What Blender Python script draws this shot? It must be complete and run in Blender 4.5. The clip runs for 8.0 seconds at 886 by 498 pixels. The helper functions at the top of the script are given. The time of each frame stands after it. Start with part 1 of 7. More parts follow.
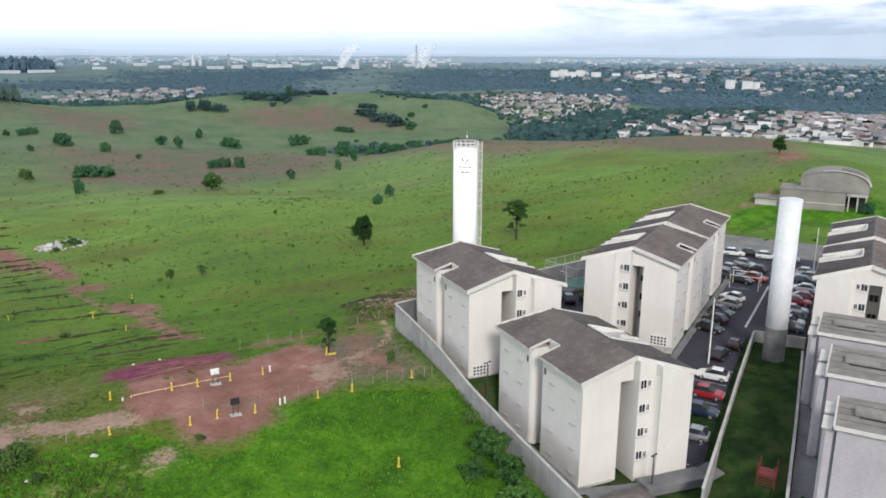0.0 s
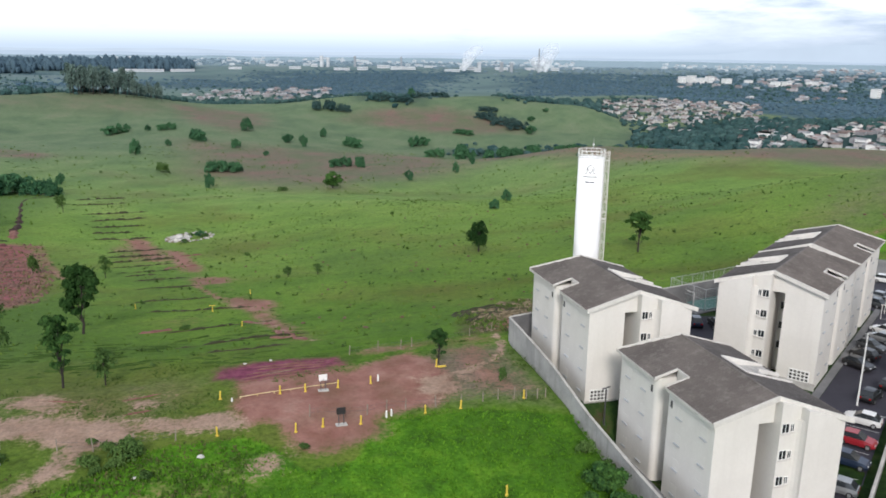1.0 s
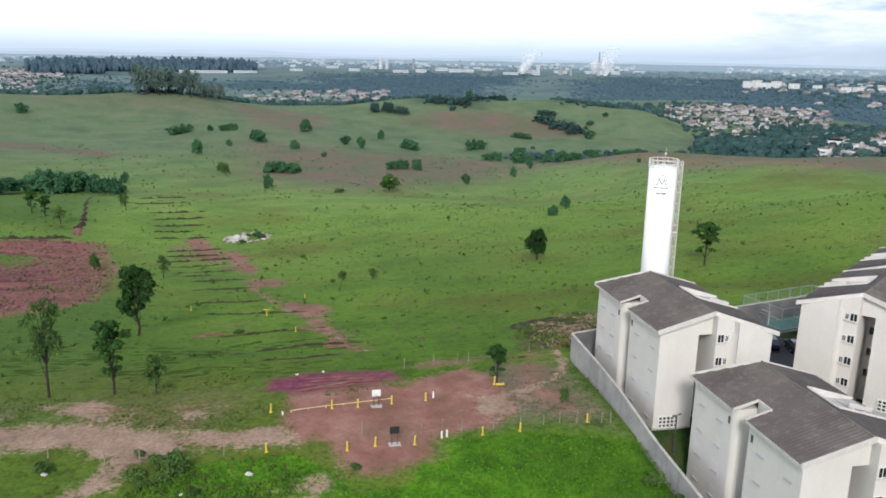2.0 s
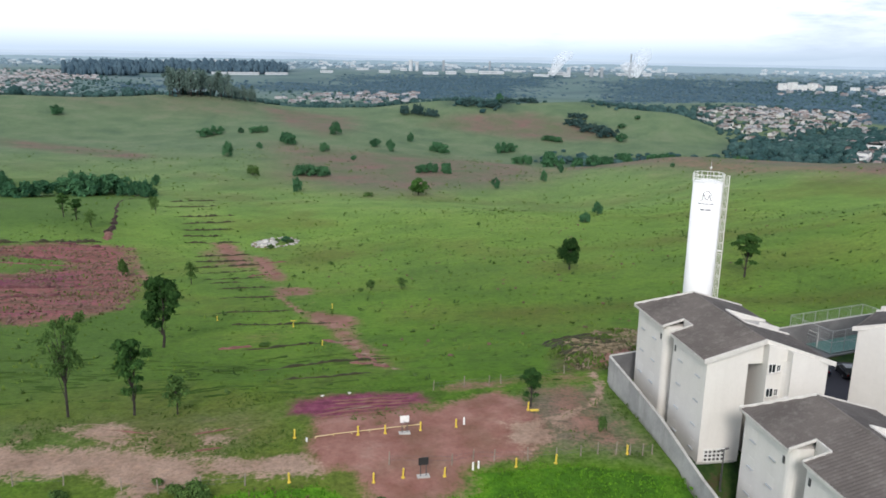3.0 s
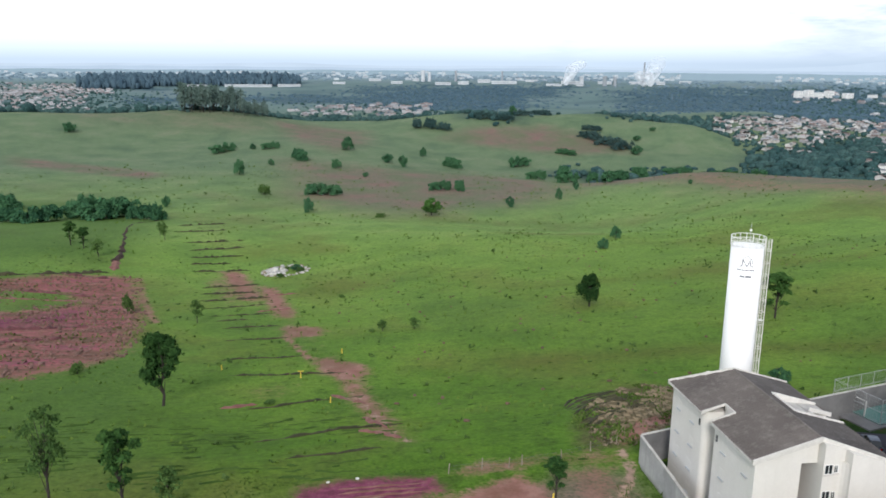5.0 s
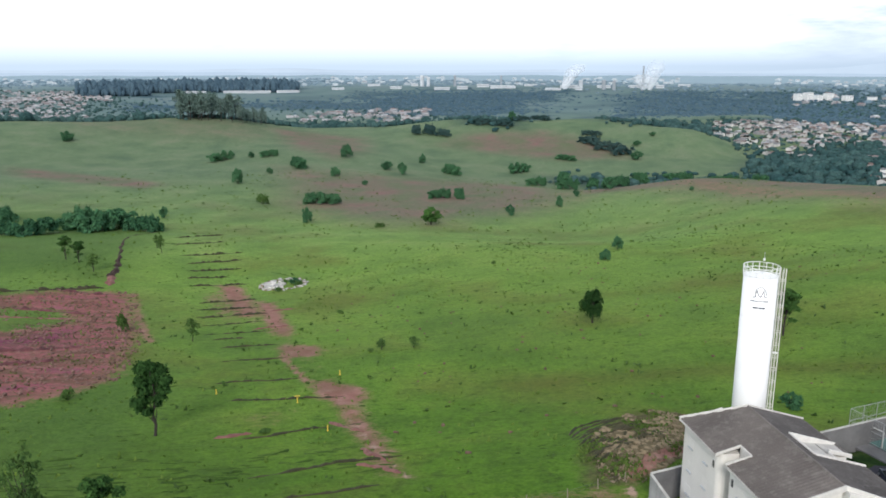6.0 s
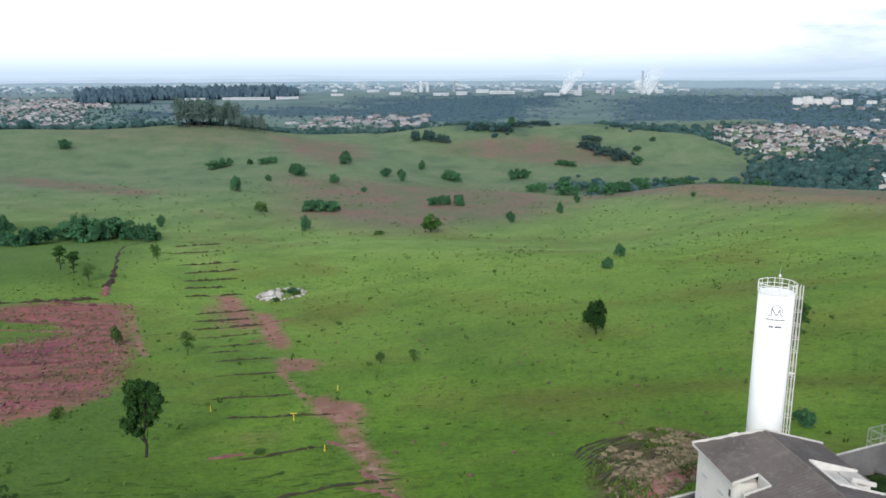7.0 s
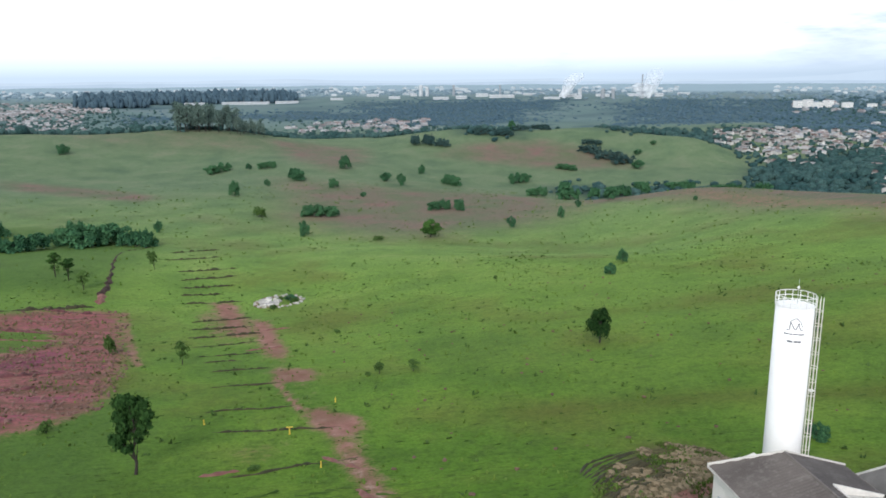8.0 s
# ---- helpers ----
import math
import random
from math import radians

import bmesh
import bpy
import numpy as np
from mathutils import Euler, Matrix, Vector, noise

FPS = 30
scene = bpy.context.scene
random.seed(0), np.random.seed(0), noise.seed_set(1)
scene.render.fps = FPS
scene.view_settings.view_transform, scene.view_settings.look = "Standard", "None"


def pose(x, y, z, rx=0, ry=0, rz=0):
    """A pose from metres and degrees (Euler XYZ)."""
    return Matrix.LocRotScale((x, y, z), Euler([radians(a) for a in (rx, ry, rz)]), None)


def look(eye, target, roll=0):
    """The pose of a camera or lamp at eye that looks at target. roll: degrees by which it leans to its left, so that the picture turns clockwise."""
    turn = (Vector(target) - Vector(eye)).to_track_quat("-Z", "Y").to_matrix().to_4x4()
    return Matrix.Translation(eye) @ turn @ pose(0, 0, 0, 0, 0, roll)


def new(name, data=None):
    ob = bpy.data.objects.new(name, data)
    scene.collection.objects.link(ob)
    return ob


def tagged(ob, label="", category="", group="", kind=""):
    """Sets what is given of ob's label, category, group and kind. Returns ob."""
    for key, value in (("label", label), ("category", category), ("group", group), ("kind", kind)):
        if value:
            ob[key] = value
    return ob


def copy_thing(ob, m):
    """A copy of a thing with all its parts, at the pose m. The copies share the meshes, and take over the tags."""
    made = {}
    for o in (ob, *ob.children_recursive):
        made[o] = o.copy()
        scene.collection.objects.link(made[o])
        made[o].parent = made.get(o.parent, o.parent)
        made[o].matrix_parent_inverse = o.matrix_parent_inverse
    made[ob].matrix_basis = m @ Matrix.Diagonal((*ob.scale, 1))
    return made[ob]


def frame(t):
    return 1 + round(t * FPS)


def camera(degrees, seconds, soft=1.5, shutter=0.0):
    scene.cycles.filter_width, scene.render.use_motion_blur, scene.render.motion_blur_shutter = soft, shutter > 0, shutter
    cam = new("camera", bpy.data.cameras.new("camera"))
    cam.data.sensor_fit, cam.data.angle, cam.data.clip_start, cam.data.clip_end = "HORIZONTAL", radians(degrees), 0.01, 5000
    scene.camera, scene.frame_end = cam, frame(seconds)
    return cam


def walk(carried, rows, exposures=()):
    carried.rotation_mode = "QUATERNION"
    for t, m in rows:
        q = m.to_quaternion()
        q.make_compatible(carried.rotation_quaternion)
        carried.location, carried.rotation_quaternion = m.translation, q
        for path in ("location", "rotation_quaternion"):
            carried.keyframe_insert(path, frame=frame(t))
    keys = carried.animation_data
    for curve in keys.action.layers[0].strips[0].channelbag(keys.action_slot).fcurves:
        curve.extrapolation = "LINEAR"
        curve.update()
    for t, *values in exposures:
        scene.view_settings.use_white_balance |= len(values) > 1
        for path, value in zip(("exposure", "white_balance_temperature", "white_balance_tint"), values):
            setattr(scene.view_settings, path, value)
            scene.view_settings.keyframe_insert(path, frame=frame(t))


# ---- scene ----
SECONDS = 8.0
cam = camera(59.09, SECONDS, soft=1.75)


def rig(x, y, z, yaw, pitch, roll):
    """A pose from a place, a heading to the right of +y, a dip below level and a lean, in degrees."""
    a, p = radians(yaw), radians(pitch)
    way = Vector((math.sin(a) * math.cos(p), math.cos(a) * math.cos(p), -math.sin(p)))
    eye = Vector((x, y, z))
    return look(eye, eye + way * 50, roll)


walk(cam, [
    (0.0, rig(-40.28, -59.16, 43.16, 23.373, 14.404, 0.250)),
    (0.5, rig(-39.53, -56.96, 43.13, 20.401, 14.308, 0.263)),
    (1.0, rig(-39.17, -54.50, 42.97, 14.816, 14.239, 0.780)),
    (1.5, rig(-39.02, -52.24, 42.92, 12.221, 14.160, 0.973)),
    (3.0, rig(-38.55, -45.45, 43.83, 8.582, 14.042, 0.995)),
    (3.5, rig(-38.34, -43.16, 45.03, 8.096, 13.965, 0.855)),
    (4.0, rig(-38.07, -40.89, 46.40, 7.821, 13.818, 0.754)),
    (4.5, rig(-37.79, -38.56, 47.66, 7.657, 13.623, 0.618)),
    (6.0, rig(-36.81, -31.86, 51.04, 7.558, 13.179, 0.046)),
    (6.5, rig(-36.51, -29.75, 51.36, 7.554, 12.982, -0.092)),
    (7.0, rig(-36.26, -27.77, 51.35, 7.564, 12.787, -0.225)),
    (7.5, rig(-35.98, -25.79, 51.24, 7.563, 12.627, -0.276)),
    (8.0, rig(-35.70, -23.56, 51.13, 7.558, 12.500, -0.385)),
], exposures=[(0.0, 0.04, 5840, 13), (8.0, 0.06, 5760, 11)])

# ---- light ----
SUN_EL, SUN_AZ = radians(33), radians(196)     # azimuth clockwise from +y
world = bpy.data.worlds.new("overcast_sky")
scene.world = world
world.use_nodes = True
wn, wl = world.node_tree.nodes, world.node_tree.links
wn.clear()
w_out = wn.new("ShaderNodeOutputWorld")
w_bg = wn.new("ShaderNodeBackground")
w_sky = wn.new("ShaderNodeTexSky")
w_sky.sky_type, w_sky.sun_disc = "NISHITA", False
w_sky.sun_elevation, w_sky.sun_rotation = SUN_EL, SUN_AZ
w_co = wn.new("ShaderNodeTexCoord")
w_map = wn.new("ShaderNodeMapping")
w_map.inputs["Scale"].default_value = (1.6, 1.6, 9.0)
w_noise = wn.new("ShaderNodeTexNoise")
w_noise.inputs["Scale"].default_value, w_noise.inputs["Detail"].default_value, w_noise.inputs["Roughness"].default_value = 1.9, 7, 0.6
w_ramp = wn.new("ShaderNodeValToRGB")
w_ramp.color_ramp.elements[0].position, w_ramp.color_ramp.elements[0].color = 0.38, (10.2, 10.6, 11.0, 1)
w_ramp.color_ramp.elements[1].position, w_ramp.color_ramp.elements[1].color = 0.50, (15.4, 15.7, 15.4, 1)
w_thick = w_ramp.color_ramp.elements.new(0.30)
w_thick.color = (6.0, 6.9, 7.8, 1)
w_sep = wn.new("ShaderNodeSeparateXYZ")
w_low = wn.new("ShaderNodeMapRange")          # pale haze low over the land
w_low.inputs[1].default_value, w_low.inputs[2].default_value = 0.0, 0.05
w_hz = wn.new("ShaderNodeMix")
w_hz.data_type = "RGBA"
w_grey = wn.new("ShaderNodeMix")              # the haze is greyer to the east
w_grey.data_type = "RGBA"
w_grey.inputs[6].default_value, w_grey.inputs[7].default_value = (7.2, 8.2, 8.9, 1), (5.2, 6.1, 6.8, 1)
w_side = wn.new("ShaderNodeMapRange")
w_side.inputs[1].default_value, w_side.inputs[2].default_value = 0.30, 0.80
wl.new(w_side.outputs[0], w_grey.inputs[0])
wl.new(w_grey.outputs[2], w_hz.inputs[6])
w_mix = wn.new("ShaderNodeMix")
w_mix.data_type = "RGBA"
w_mix.inputs[0].default_value = 0.93
wl.new(w_co.outputs["Generated"], w_map.inputs["Vector"])
wl.new(w_map.outputs[0], w_noise.inputs["Vector"])
w_east = wn.new("ShaderNodeMapRange")         # thicker, greyer cloud to the east
w_east.inputs[1].default_value, w_east.inputs[2].default_value, w_east.inputs[3].default_value, w_east.inputs[4].default_value = 0.25, 0.75, 0.07, -0.15
w_cover = wn.new("ShaderNodeMath")
wl.new(w_noise.outputs["Fac"], w_cover.inputs[0])
wl.new(w_east.outputs[0], w_cover.inputs[1])
wl.new(w_cover.outputs[0], w_ramp.inputs[0])
wl.new(w_co.outputs["Generated"], w_sep.inputs[0])
wl.new(w_sep.outputs[0], w_east.inputs[0])
wl.new(w_sep.outputs[0], w_side.inputs[0])
wl.new(w_sep.outputs[2], w_low.inputs[0])
wl.new(w_low.outputs[0], w_hz.inputs[0])
wl.new(w_ramp.outputs[0], w_hz.inputs[7])
wl.new(w_sky.outputs[0], w_mix.inputs[6])
wl.new(w_hz.outputs[2], w_mix.inputs[7])
w_high = wn.new("ShaderNodeMapRange")         # the unseen sky overhead is dimmed, to deepen the shadows
w_high.inputs[1].default_value, w_high.inputs[2].default_value, w_high.inputs[3].default_value, w_high.inputs[4].default_value = 0.1, 0.8, 1.0, 0.48
w_dim = wn.new("ShaderNodeVectorMath")
w_dim.operation = "SCALE"
wl.new(w_sep.outputs[2], w_high.inputs[0])
wl.new(w_mix.outputs[2], w_dim.inputs[0])
wl.new(w_high.outputs[0], w_dim.inputs["Scale"])
wl.new(w_dim.outputs[0], w_bg.inputs[0])
w_bg.inputs[1].default_value = 0.1
wl.new(w_bg.outputs[0], w_out.inputs[0])

sun_data = bpy.data.lights.new("sun", "SUN")
sun_data.energy, sun_data.angle, sun_data.color = 2.9, radians(14), (1.0, 0.885, 0.725)
sun = new("sun", sun_data)
sun_from = Vector((math.sin(SUN_AZ) * math.cos(SUN_EL), math.cos(SUN_AZ) * math.cos(SUN_EL), math.sin(SUN_EL)))
sun.matrix_world = look(sun_from * 400, (0, 0, 0))


# ---- materials ----
def shader(name, rough=0.8, metal=0.0):
    m = bpy.data.materials.new(name)
    m.use_nodes = True
    b = m.node_tree.nodes["Principled BSDF"]
    b.inputs["Roughness"].default_value, b.inputs["Metallic"].default_value = rough, metal
    return m, m.node_tree.nodes, m.node_tree.links, b


def noise_node(n, l, scale, detail=4, vec=None, rough=0.55):
    t = n.new("ShaderNodeTexNoise")
    t.inputs["Scale"].default_value, t.inputs["Detail"].default_value, t.inputs["Roughness"].default_value = scale, detail, rough
    if vec:
        l.new(vec, t.inputs["Vector"])
    return t


def ramp_node(n, l, fac, stops):
    r = n.new("ShaderNodeValToRGB")
    e = r.color_ramp.elements
    while len(e) < len(stops):
        e.new(0.5)
    for s, (p, c) in zip(e, stops):
        s.position, s.color = p, (*c, 1)
    l.new(fac, r.inputs[0])
    return r


def mix_node(n, l, fac, a, b, mode="MIX"):
    m = n.new("ShaderNodeMix")
    m.data_type, m.blend_type = "RGBA", mode
    for sock, v in ((m.inputs[0], fac), (m.inputs[6], a), (m.inputs[7], b)):
        if isinstance(v, (int, float)):
            sock.default_value = v
        elif isinstance(v, tuple):
            sock.default_value = (*v, 1)
        else:
            l.new(v, sock)
    return m.outputs[2]


def math_node(n, l, op, a, b=0.0, clamp=False):
    m = n.new("ShaderNodeMath")
    m.operation, m.use_clamp = op, clamp
    for sock, v in zip(m.inputs, (a, b)):
        if isinstance(v, (int, float)):
            sock.default_value = v
        else:
            l.new(v, sock)
    return m.outputs[0]


def surface(name, c1, c2, big=0.4, fine=6.0, rough=0.8, bump=0.15, metal=0.0, grime=None, each=0.0, speck=0.35):
    """A worn surface: two colours by a wide noise, speckled by a fine one, with fine relief. grime: streaks that run down."""
    m, n, l, b = shader(name, rough, metal)
    co = n.new("ShaderNodeTexCoord").outputs["Object"]
    wide, small = noise_node(n, l, big, 5, co), noise_node(n, l, fine, 6, co, 0.65)
    col = ramp_node(n, l, wide.outputs["Fac"], [(0.35, c1), (0.65, c2)]).outputs[0]
    col = mix_node(n, l, speck, col, ramp_node(n, l, small.outputs["Fac"], [(0.3, (0.55, 0.55, 0.55)), (0.7, (1, 1, 1))]).outputs[0], "MULTIPLY")
    if grime:
        mp = n.new("ShaderNodeMapping")
        mp.inputs["Scale"].default_value = (1.0, 1.0, 0.1)
        l.new(co, mp.inputs["Vector"])
        st = noise_node(n, l, 1.3, 5, mp.outputs[0], 0.7)
        col = mix_node(n, l, ramp_node(n, l, st.outputs["Fac"], [(0.5, (0, 0, 0)), (0.78, (0.55, 0.55, 0.55))]).outputs[0], col, grime)
    if each:
        oi = n.new("ShaderNodeObjectInfo")
        v = n.new("ShaderNodeMapRange")
        v.inputs[3].default_value, v.inputs[4].default_value = 1 - each, 1 + each
        l.new(oi.outputs["Random"], v.inputs[0])
        hs = n.new("ShaderNodeHueSaturation")
        l.new(v.outputs[0], hs.inputs["Value"])
        l.new(col, hs.inputs["Color"])
        col = hs.outputs[0]
    l.new(col, b.inputs["Base Color"])
    if bump:
        bp = n.new("ShaderNodeBump")
        bp.inputs["Strength"].default_value, bp.inputs["Distance"].default_value = bump, 0.05
        l.new(small.outputs["Fac"], bp.inputs["Height"])
        l.new(bp.outputs[0], b.inputs["Normal"])
    return m


def foliage(name, dark, light, scale=0.35, speckle=0.0):
    """Leaves: each one a little different, with lighter and darker limbs."""
    m, n, l, b = shader(name, 0.85)
    geo = n.new("ShaderNodeNewGeometry")
    ob = n.new("ShaderNodeObjectInfo")
    co = n.new("ShaderNodeTexCoord").outputs["Object"]
    wide = noise_node(n, l, scale, 3, co)
    f = math_node(n, l, "ADD", math_node(n, l, "MULTIPLY", geo.outputs["Random Per Island"], 0.55), math_node(n, l, "MULTIPLY", wide.outputs["Fac"], 0.6))
    f = math_node(n, l, "ADD", f, math_node(n, l, "MULTIPLY", math_node(n, l, "SUBTRACT", ob.outputs["Random"], 0.5), 0.35))
    col = ramp_node(n, l, f, [(0.2, dark), (0.85, light)]).outputs[0]
    if speckle:
        leafy = noise_node(n, l, speckle, 4, co, 0.7)
        col = mix_node(n, l, 1.0, col, ramp_node(n, l, leafy.outputs["Fac"], [(0.34, (0.45, 0.45, 0.45)), (0.66, (1.3, 1.3, 1.3))]).outputs[0], "MULTIPLY")
    l.new(col, b.inputs["Base Color"])
    b.inputs["Specular IOR Level"].default_value = 0.06
    return m


def plain(name, c, rough=0.5, metal=0.0):
    return surface(name, c, tuple(v * 0.88 for v in c), 0.8, 9.0, rough, 0.05, metal)


M_RENDER = surface("cream_render", (0.656, 0.634, 0.596), (0.612, 0.590, 0.553), 0.25, 3.0, 0.85, 0.06, grime=(0.56, 0.537, 0.505), speck=0.12)
M_WHITE = surface("white_paint", (0.82, 0.82, 0.80), (0.76, 0.76, 0.74), 0.5, 5.0, 0.6, 0.08, grime=(0.55, 0.53, 0.48))
M_TANK = surface("white_tank_paint", (0.86, 0.86, 0.86), (0.83, 0.83, 0.83), 0.3, 2.0, 0.45, 0.02, speck=0.06)
M_TANK_OLD = surface("weathered_tank_paint", (0.70, 0.72, 0.73), (0.63, 0.65, 0.66), 0.35, 2.5, 0.55, 0.06, grime=(0.55, 0.56, 0.55))
M_ROOF = surface("concrete_roof_tiles", (0.094, 0.080, 0.072), (0.152, 0.131, 0.119), 0.18, 4.0, 0.72, 0.3, grime=(0.25, 0.23, 0.215))
M_ROOF_OLD = surface("weathered_fibre_cement", (0.175, 0.162, 0.148), (0.27, 0.252, 0.23), 0.5, 3.0, 0.9, 0.3, grime=(0.16, 0.155, 0.145))
M_TRIM = surface("pale_trim", (0.64, 0.62, 0.58), (0.54, 0.52, 0.49), 0.9, 6.0, 0.8, 0.1, grime=(0.38, 0.36, 0.33))
M_GLASS = shader("window_glass", 0.12)[0]
M_GLASS.node_tree.nodes["Principled BSDF"].inputs["Base Color"].default_value = (0.02, 0.024, 0.028, 1)
M_GLASS.node_tree.nodes["Principled BSDF"].inputs["Specular IOR Level"].default_value = 0.7
M_CONCRETE = surface("concrete", (0.36, 0.35, 0.33), (0.50, 0.49, 0.46), 0.5, 5.0, 0.9, 0.2, grime=(0.2, 0.19, 0.17))
M_WALL = surface("block_wall", (0.29, 0.29, 0.285), (0.40, 0.395, 0.385), 0.4, 4.0, 0.9, 0.2, grime=(0.14, 0.135, 0.125))
M_PAVE_OLD = surface("stained_concrete", (0.13, 0.128, 0.125), (0.20, 0.195, 0.185), 0.3, 3.0, 0.9, 0.2)
M_ASPHALT = surface("asphalt", (0.024, 0.023, 0.035), (0.038, 0.036, 0.052), 0.12, 4.0, 0.85, 0.2)
M_PAVE = surface("pavement_concrete", (0.13, 0.13, 0.135), (0.20, 0.20, 0.205), 0.3, 3.0, 0.9, 0.2)
M_LINE = surface("road_paint", (0.55, 0.55, 0.53), (0.42, 0.42, 0.41), 0.8, 4.0, 0.8, 0.05)
# Near-black paint that stands for the shade inside openings.
M_DARK = plain("opening_shade", (0.03, 0.03, 0.03), 0.9)
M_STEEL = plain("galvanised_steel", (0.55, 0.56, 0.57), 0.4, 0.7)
M_STEEL_DARK = plain("dark_steel", (0.10, 0.10, 0.105), 0.5, 0.4)
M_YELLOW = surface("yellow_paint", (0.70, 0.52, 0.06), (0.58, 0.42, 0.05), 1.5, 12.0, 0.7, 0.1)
M_RUBBER = plain("rubber", (0.018, 0.018, 0.018), 0.8)
M_BARK = surface("bark", (0.018, 0.015, 0.013), (0.050, 0.040, 0.034), 1.5, 8.0, 0.95, 0.5)
M_LEAF_DARK = foliage("dark_leaves", (0.008, 0.026, 0.008), (0.034, 0.078, 0.020))
M_LEAF = foliage("leaves", (0.020, 0.055, 0.018), (0.075, 0.16, 0.035))
M_LEAF_SLIM = foliage("deep_green_leaves", (0.013, 0.040, 0.012), (0.050, 0.108, 0.026))
M_LEAF_COOL = foliage("cool_green_leaves", (0.022, 0.070, 0.038), (0.075, 0.175, 0.078))
M_LEAF_DUSK = foliage("grey_leaves", (0.030, 0.066, 0.018), (0.092, 0.158, 0.042))
# Haze over distant woods is put into these three leaf colours.
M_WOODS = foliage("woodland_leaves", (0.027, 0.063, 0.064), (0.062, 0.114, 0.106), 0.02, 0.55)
M_WOODS_FAR = foliage("blue_haze_woodland_leaves", (0.050, 0.092, 0.126), (0.076, 0.124, 0.160), 0.004)
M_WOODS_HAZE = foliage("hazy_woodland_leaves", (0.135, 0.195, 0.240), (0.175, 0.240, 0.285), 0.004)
M_TERRACOTTA = surface("clay_tiles", (0.150, 0.108, 0.096), (0.31, 0.24, 0.215), 0.1, 1.0, 0.9, 0.2, each=0.3)
M_HOUSE = surface("house_render", (0.36, 0.35, 0.34), (0.62, 0.60, 0.58), 0.1, 1.0, 0.9, 0.1, each=0.25)
M_CLOD = surface("earth_clods", (0.130, 0.100, 0.062), (0.250, 0.200, 0.140), 0.6, 6.0, 0.95, 0.4)
# Sheeting of the distant works, made paler and bluer as haze would.
M_SHED = surface("hazed_sheeting", (0.56, 0.59, 0.62), (0.44, 0.47, 0.50), 0.1, 1.0, 0.6, 0.05)
M_SHEET = surface("sheet_roofing", (0.24, 0.25, 0.265), (0.46, 0.465, 0.475), 0.1, 1.0, 0.7, 0.05, each=0.35)
M_STEAM = shader("steam", 1.0)[0]


# ---- mesh helpers ----
def mesh_of(name, verts, faces, mats, smooth=False):
    me = bpy.data.meshes.new(name)
    me.from_pydata([tuple(v) for v in verts], [], [tuple(f) for f in faces])
    for mt in (mats if isinstance(mats, (list, tuple)) else [mats]):
        me.materials.append(mt)
    if smooth:
        me.polygons.foreach_set("use_smooth", [True] * len(me.polygons))
    me.update()
    return me


def part(name, bm, material, parent=None, label=""):
    """Links a bmesh as one mesh object, under a thing or a part."""
    me = bpy.data.meshes.new(name)
    bm.to_mesh(me)
    bm.free()
    me.materials.append(material)
    ob = new(name, me)
    ob.parent = parent
    return tagged(ob, label)


def piece(name, me, parent=None, m=None, label=""):
    ob = new(name, me)
    ob.parent = parent
    if m is not None:
        ob.matrix_basis = m
    return tagged(ob, label)


def thing(name, label, category, m=None, group="", kind=""):
    ob = new(name)
    ob.empty_display_size = 0.3
    if m is not None:
        ob.matrix_basis = m
    return tagged(ob, label, category, group, kind)


def box(bm, x0, y0, z0, x1, y1, z1, bevel=0.0):
    r = bmesh.ops.create_cube(bm, size=1, matrix=Matrix.LocRotScale(((x0 + x1) / 2, (y0 + y1) / 2, (z0 + z1) / 2), None, (x1 - x0, y1 - y0, z1 - z0)))
    if bevel:
        edges = list({e for v in r["verts"] for e in v.link_edges})
        bmesh.ops.bevel(bm, geom=edges, offset=bevel, segments=1, affect="EDGES")
    return bm


def rod(bm, a, b, r, r2=None, sides=8):
    a, b = Vector(a), Vector(b)
    d = b - a
    m = Matrix.Translation((a + b) / 2) @ d.to_track_quat("Z", "Y").to_matrix().to_4x4()
    bmesh.ops.create_cone(bm, cap_ends=True, segments=sides, radius1=r, radius2=r if r2 is None else r2, depth=d.length, matrix=m)
    return bm


def tube(bm, pts, r, sides=6, closed=False):
    """One bent bar through points."""
    pts = [Vector(q) for q in pts]
    rings = []
    for i, q in enumerate(pts):
        a = pts[i - 1] if i or closed else q
        b = pts[(i + 1) % len(pts)] if i + 1 < len(pts) or closed else q
        m = (b - a).to_track_quat("Z", "Y").to_matrix()
        rings.append([bm.verts.new(q + m @ Vector((r * math.cos(2 * math.pi * k / sides), r * math.sin(2 * math.pi * k / sides), 0))) for k in range(sides)])
    for a, b in zip(rings, rings[1:] + (rings[:1] if closed else [])):
        for k in range(sides):
            bm.faces.new((a[k], a[(k + 1) % sides], b[(k + 1) % sides], b[k]))
    if not closed:
        bm.faces.new(rings[0][::-1])
        bm.faces.new(rings[-1])
    return bm


def boxed(*a, **k):
    return box(bmesh.new(), *a, **k)


def rodded(*a, **k):
    return rod(bmesh.new(), *a, **k)


def prism(bm, outline, z0, z1):
    """An upright prism over a plan outline, anticlockwise."""
    lo = [bm.verts.new((x, y, z0)) for x, y in outline]
    hi = [bm.verts.new((x, y, z1)) for x, y in outline]
    bm.faces.new(hi)
    bm.faces.new(lo[::-1])
    for i in range(len(lo)):
        j = (i + 1) % len(lo)
        bm.faces.new((lo[i], lo[j], hi[j], hi[i]))
    return bm


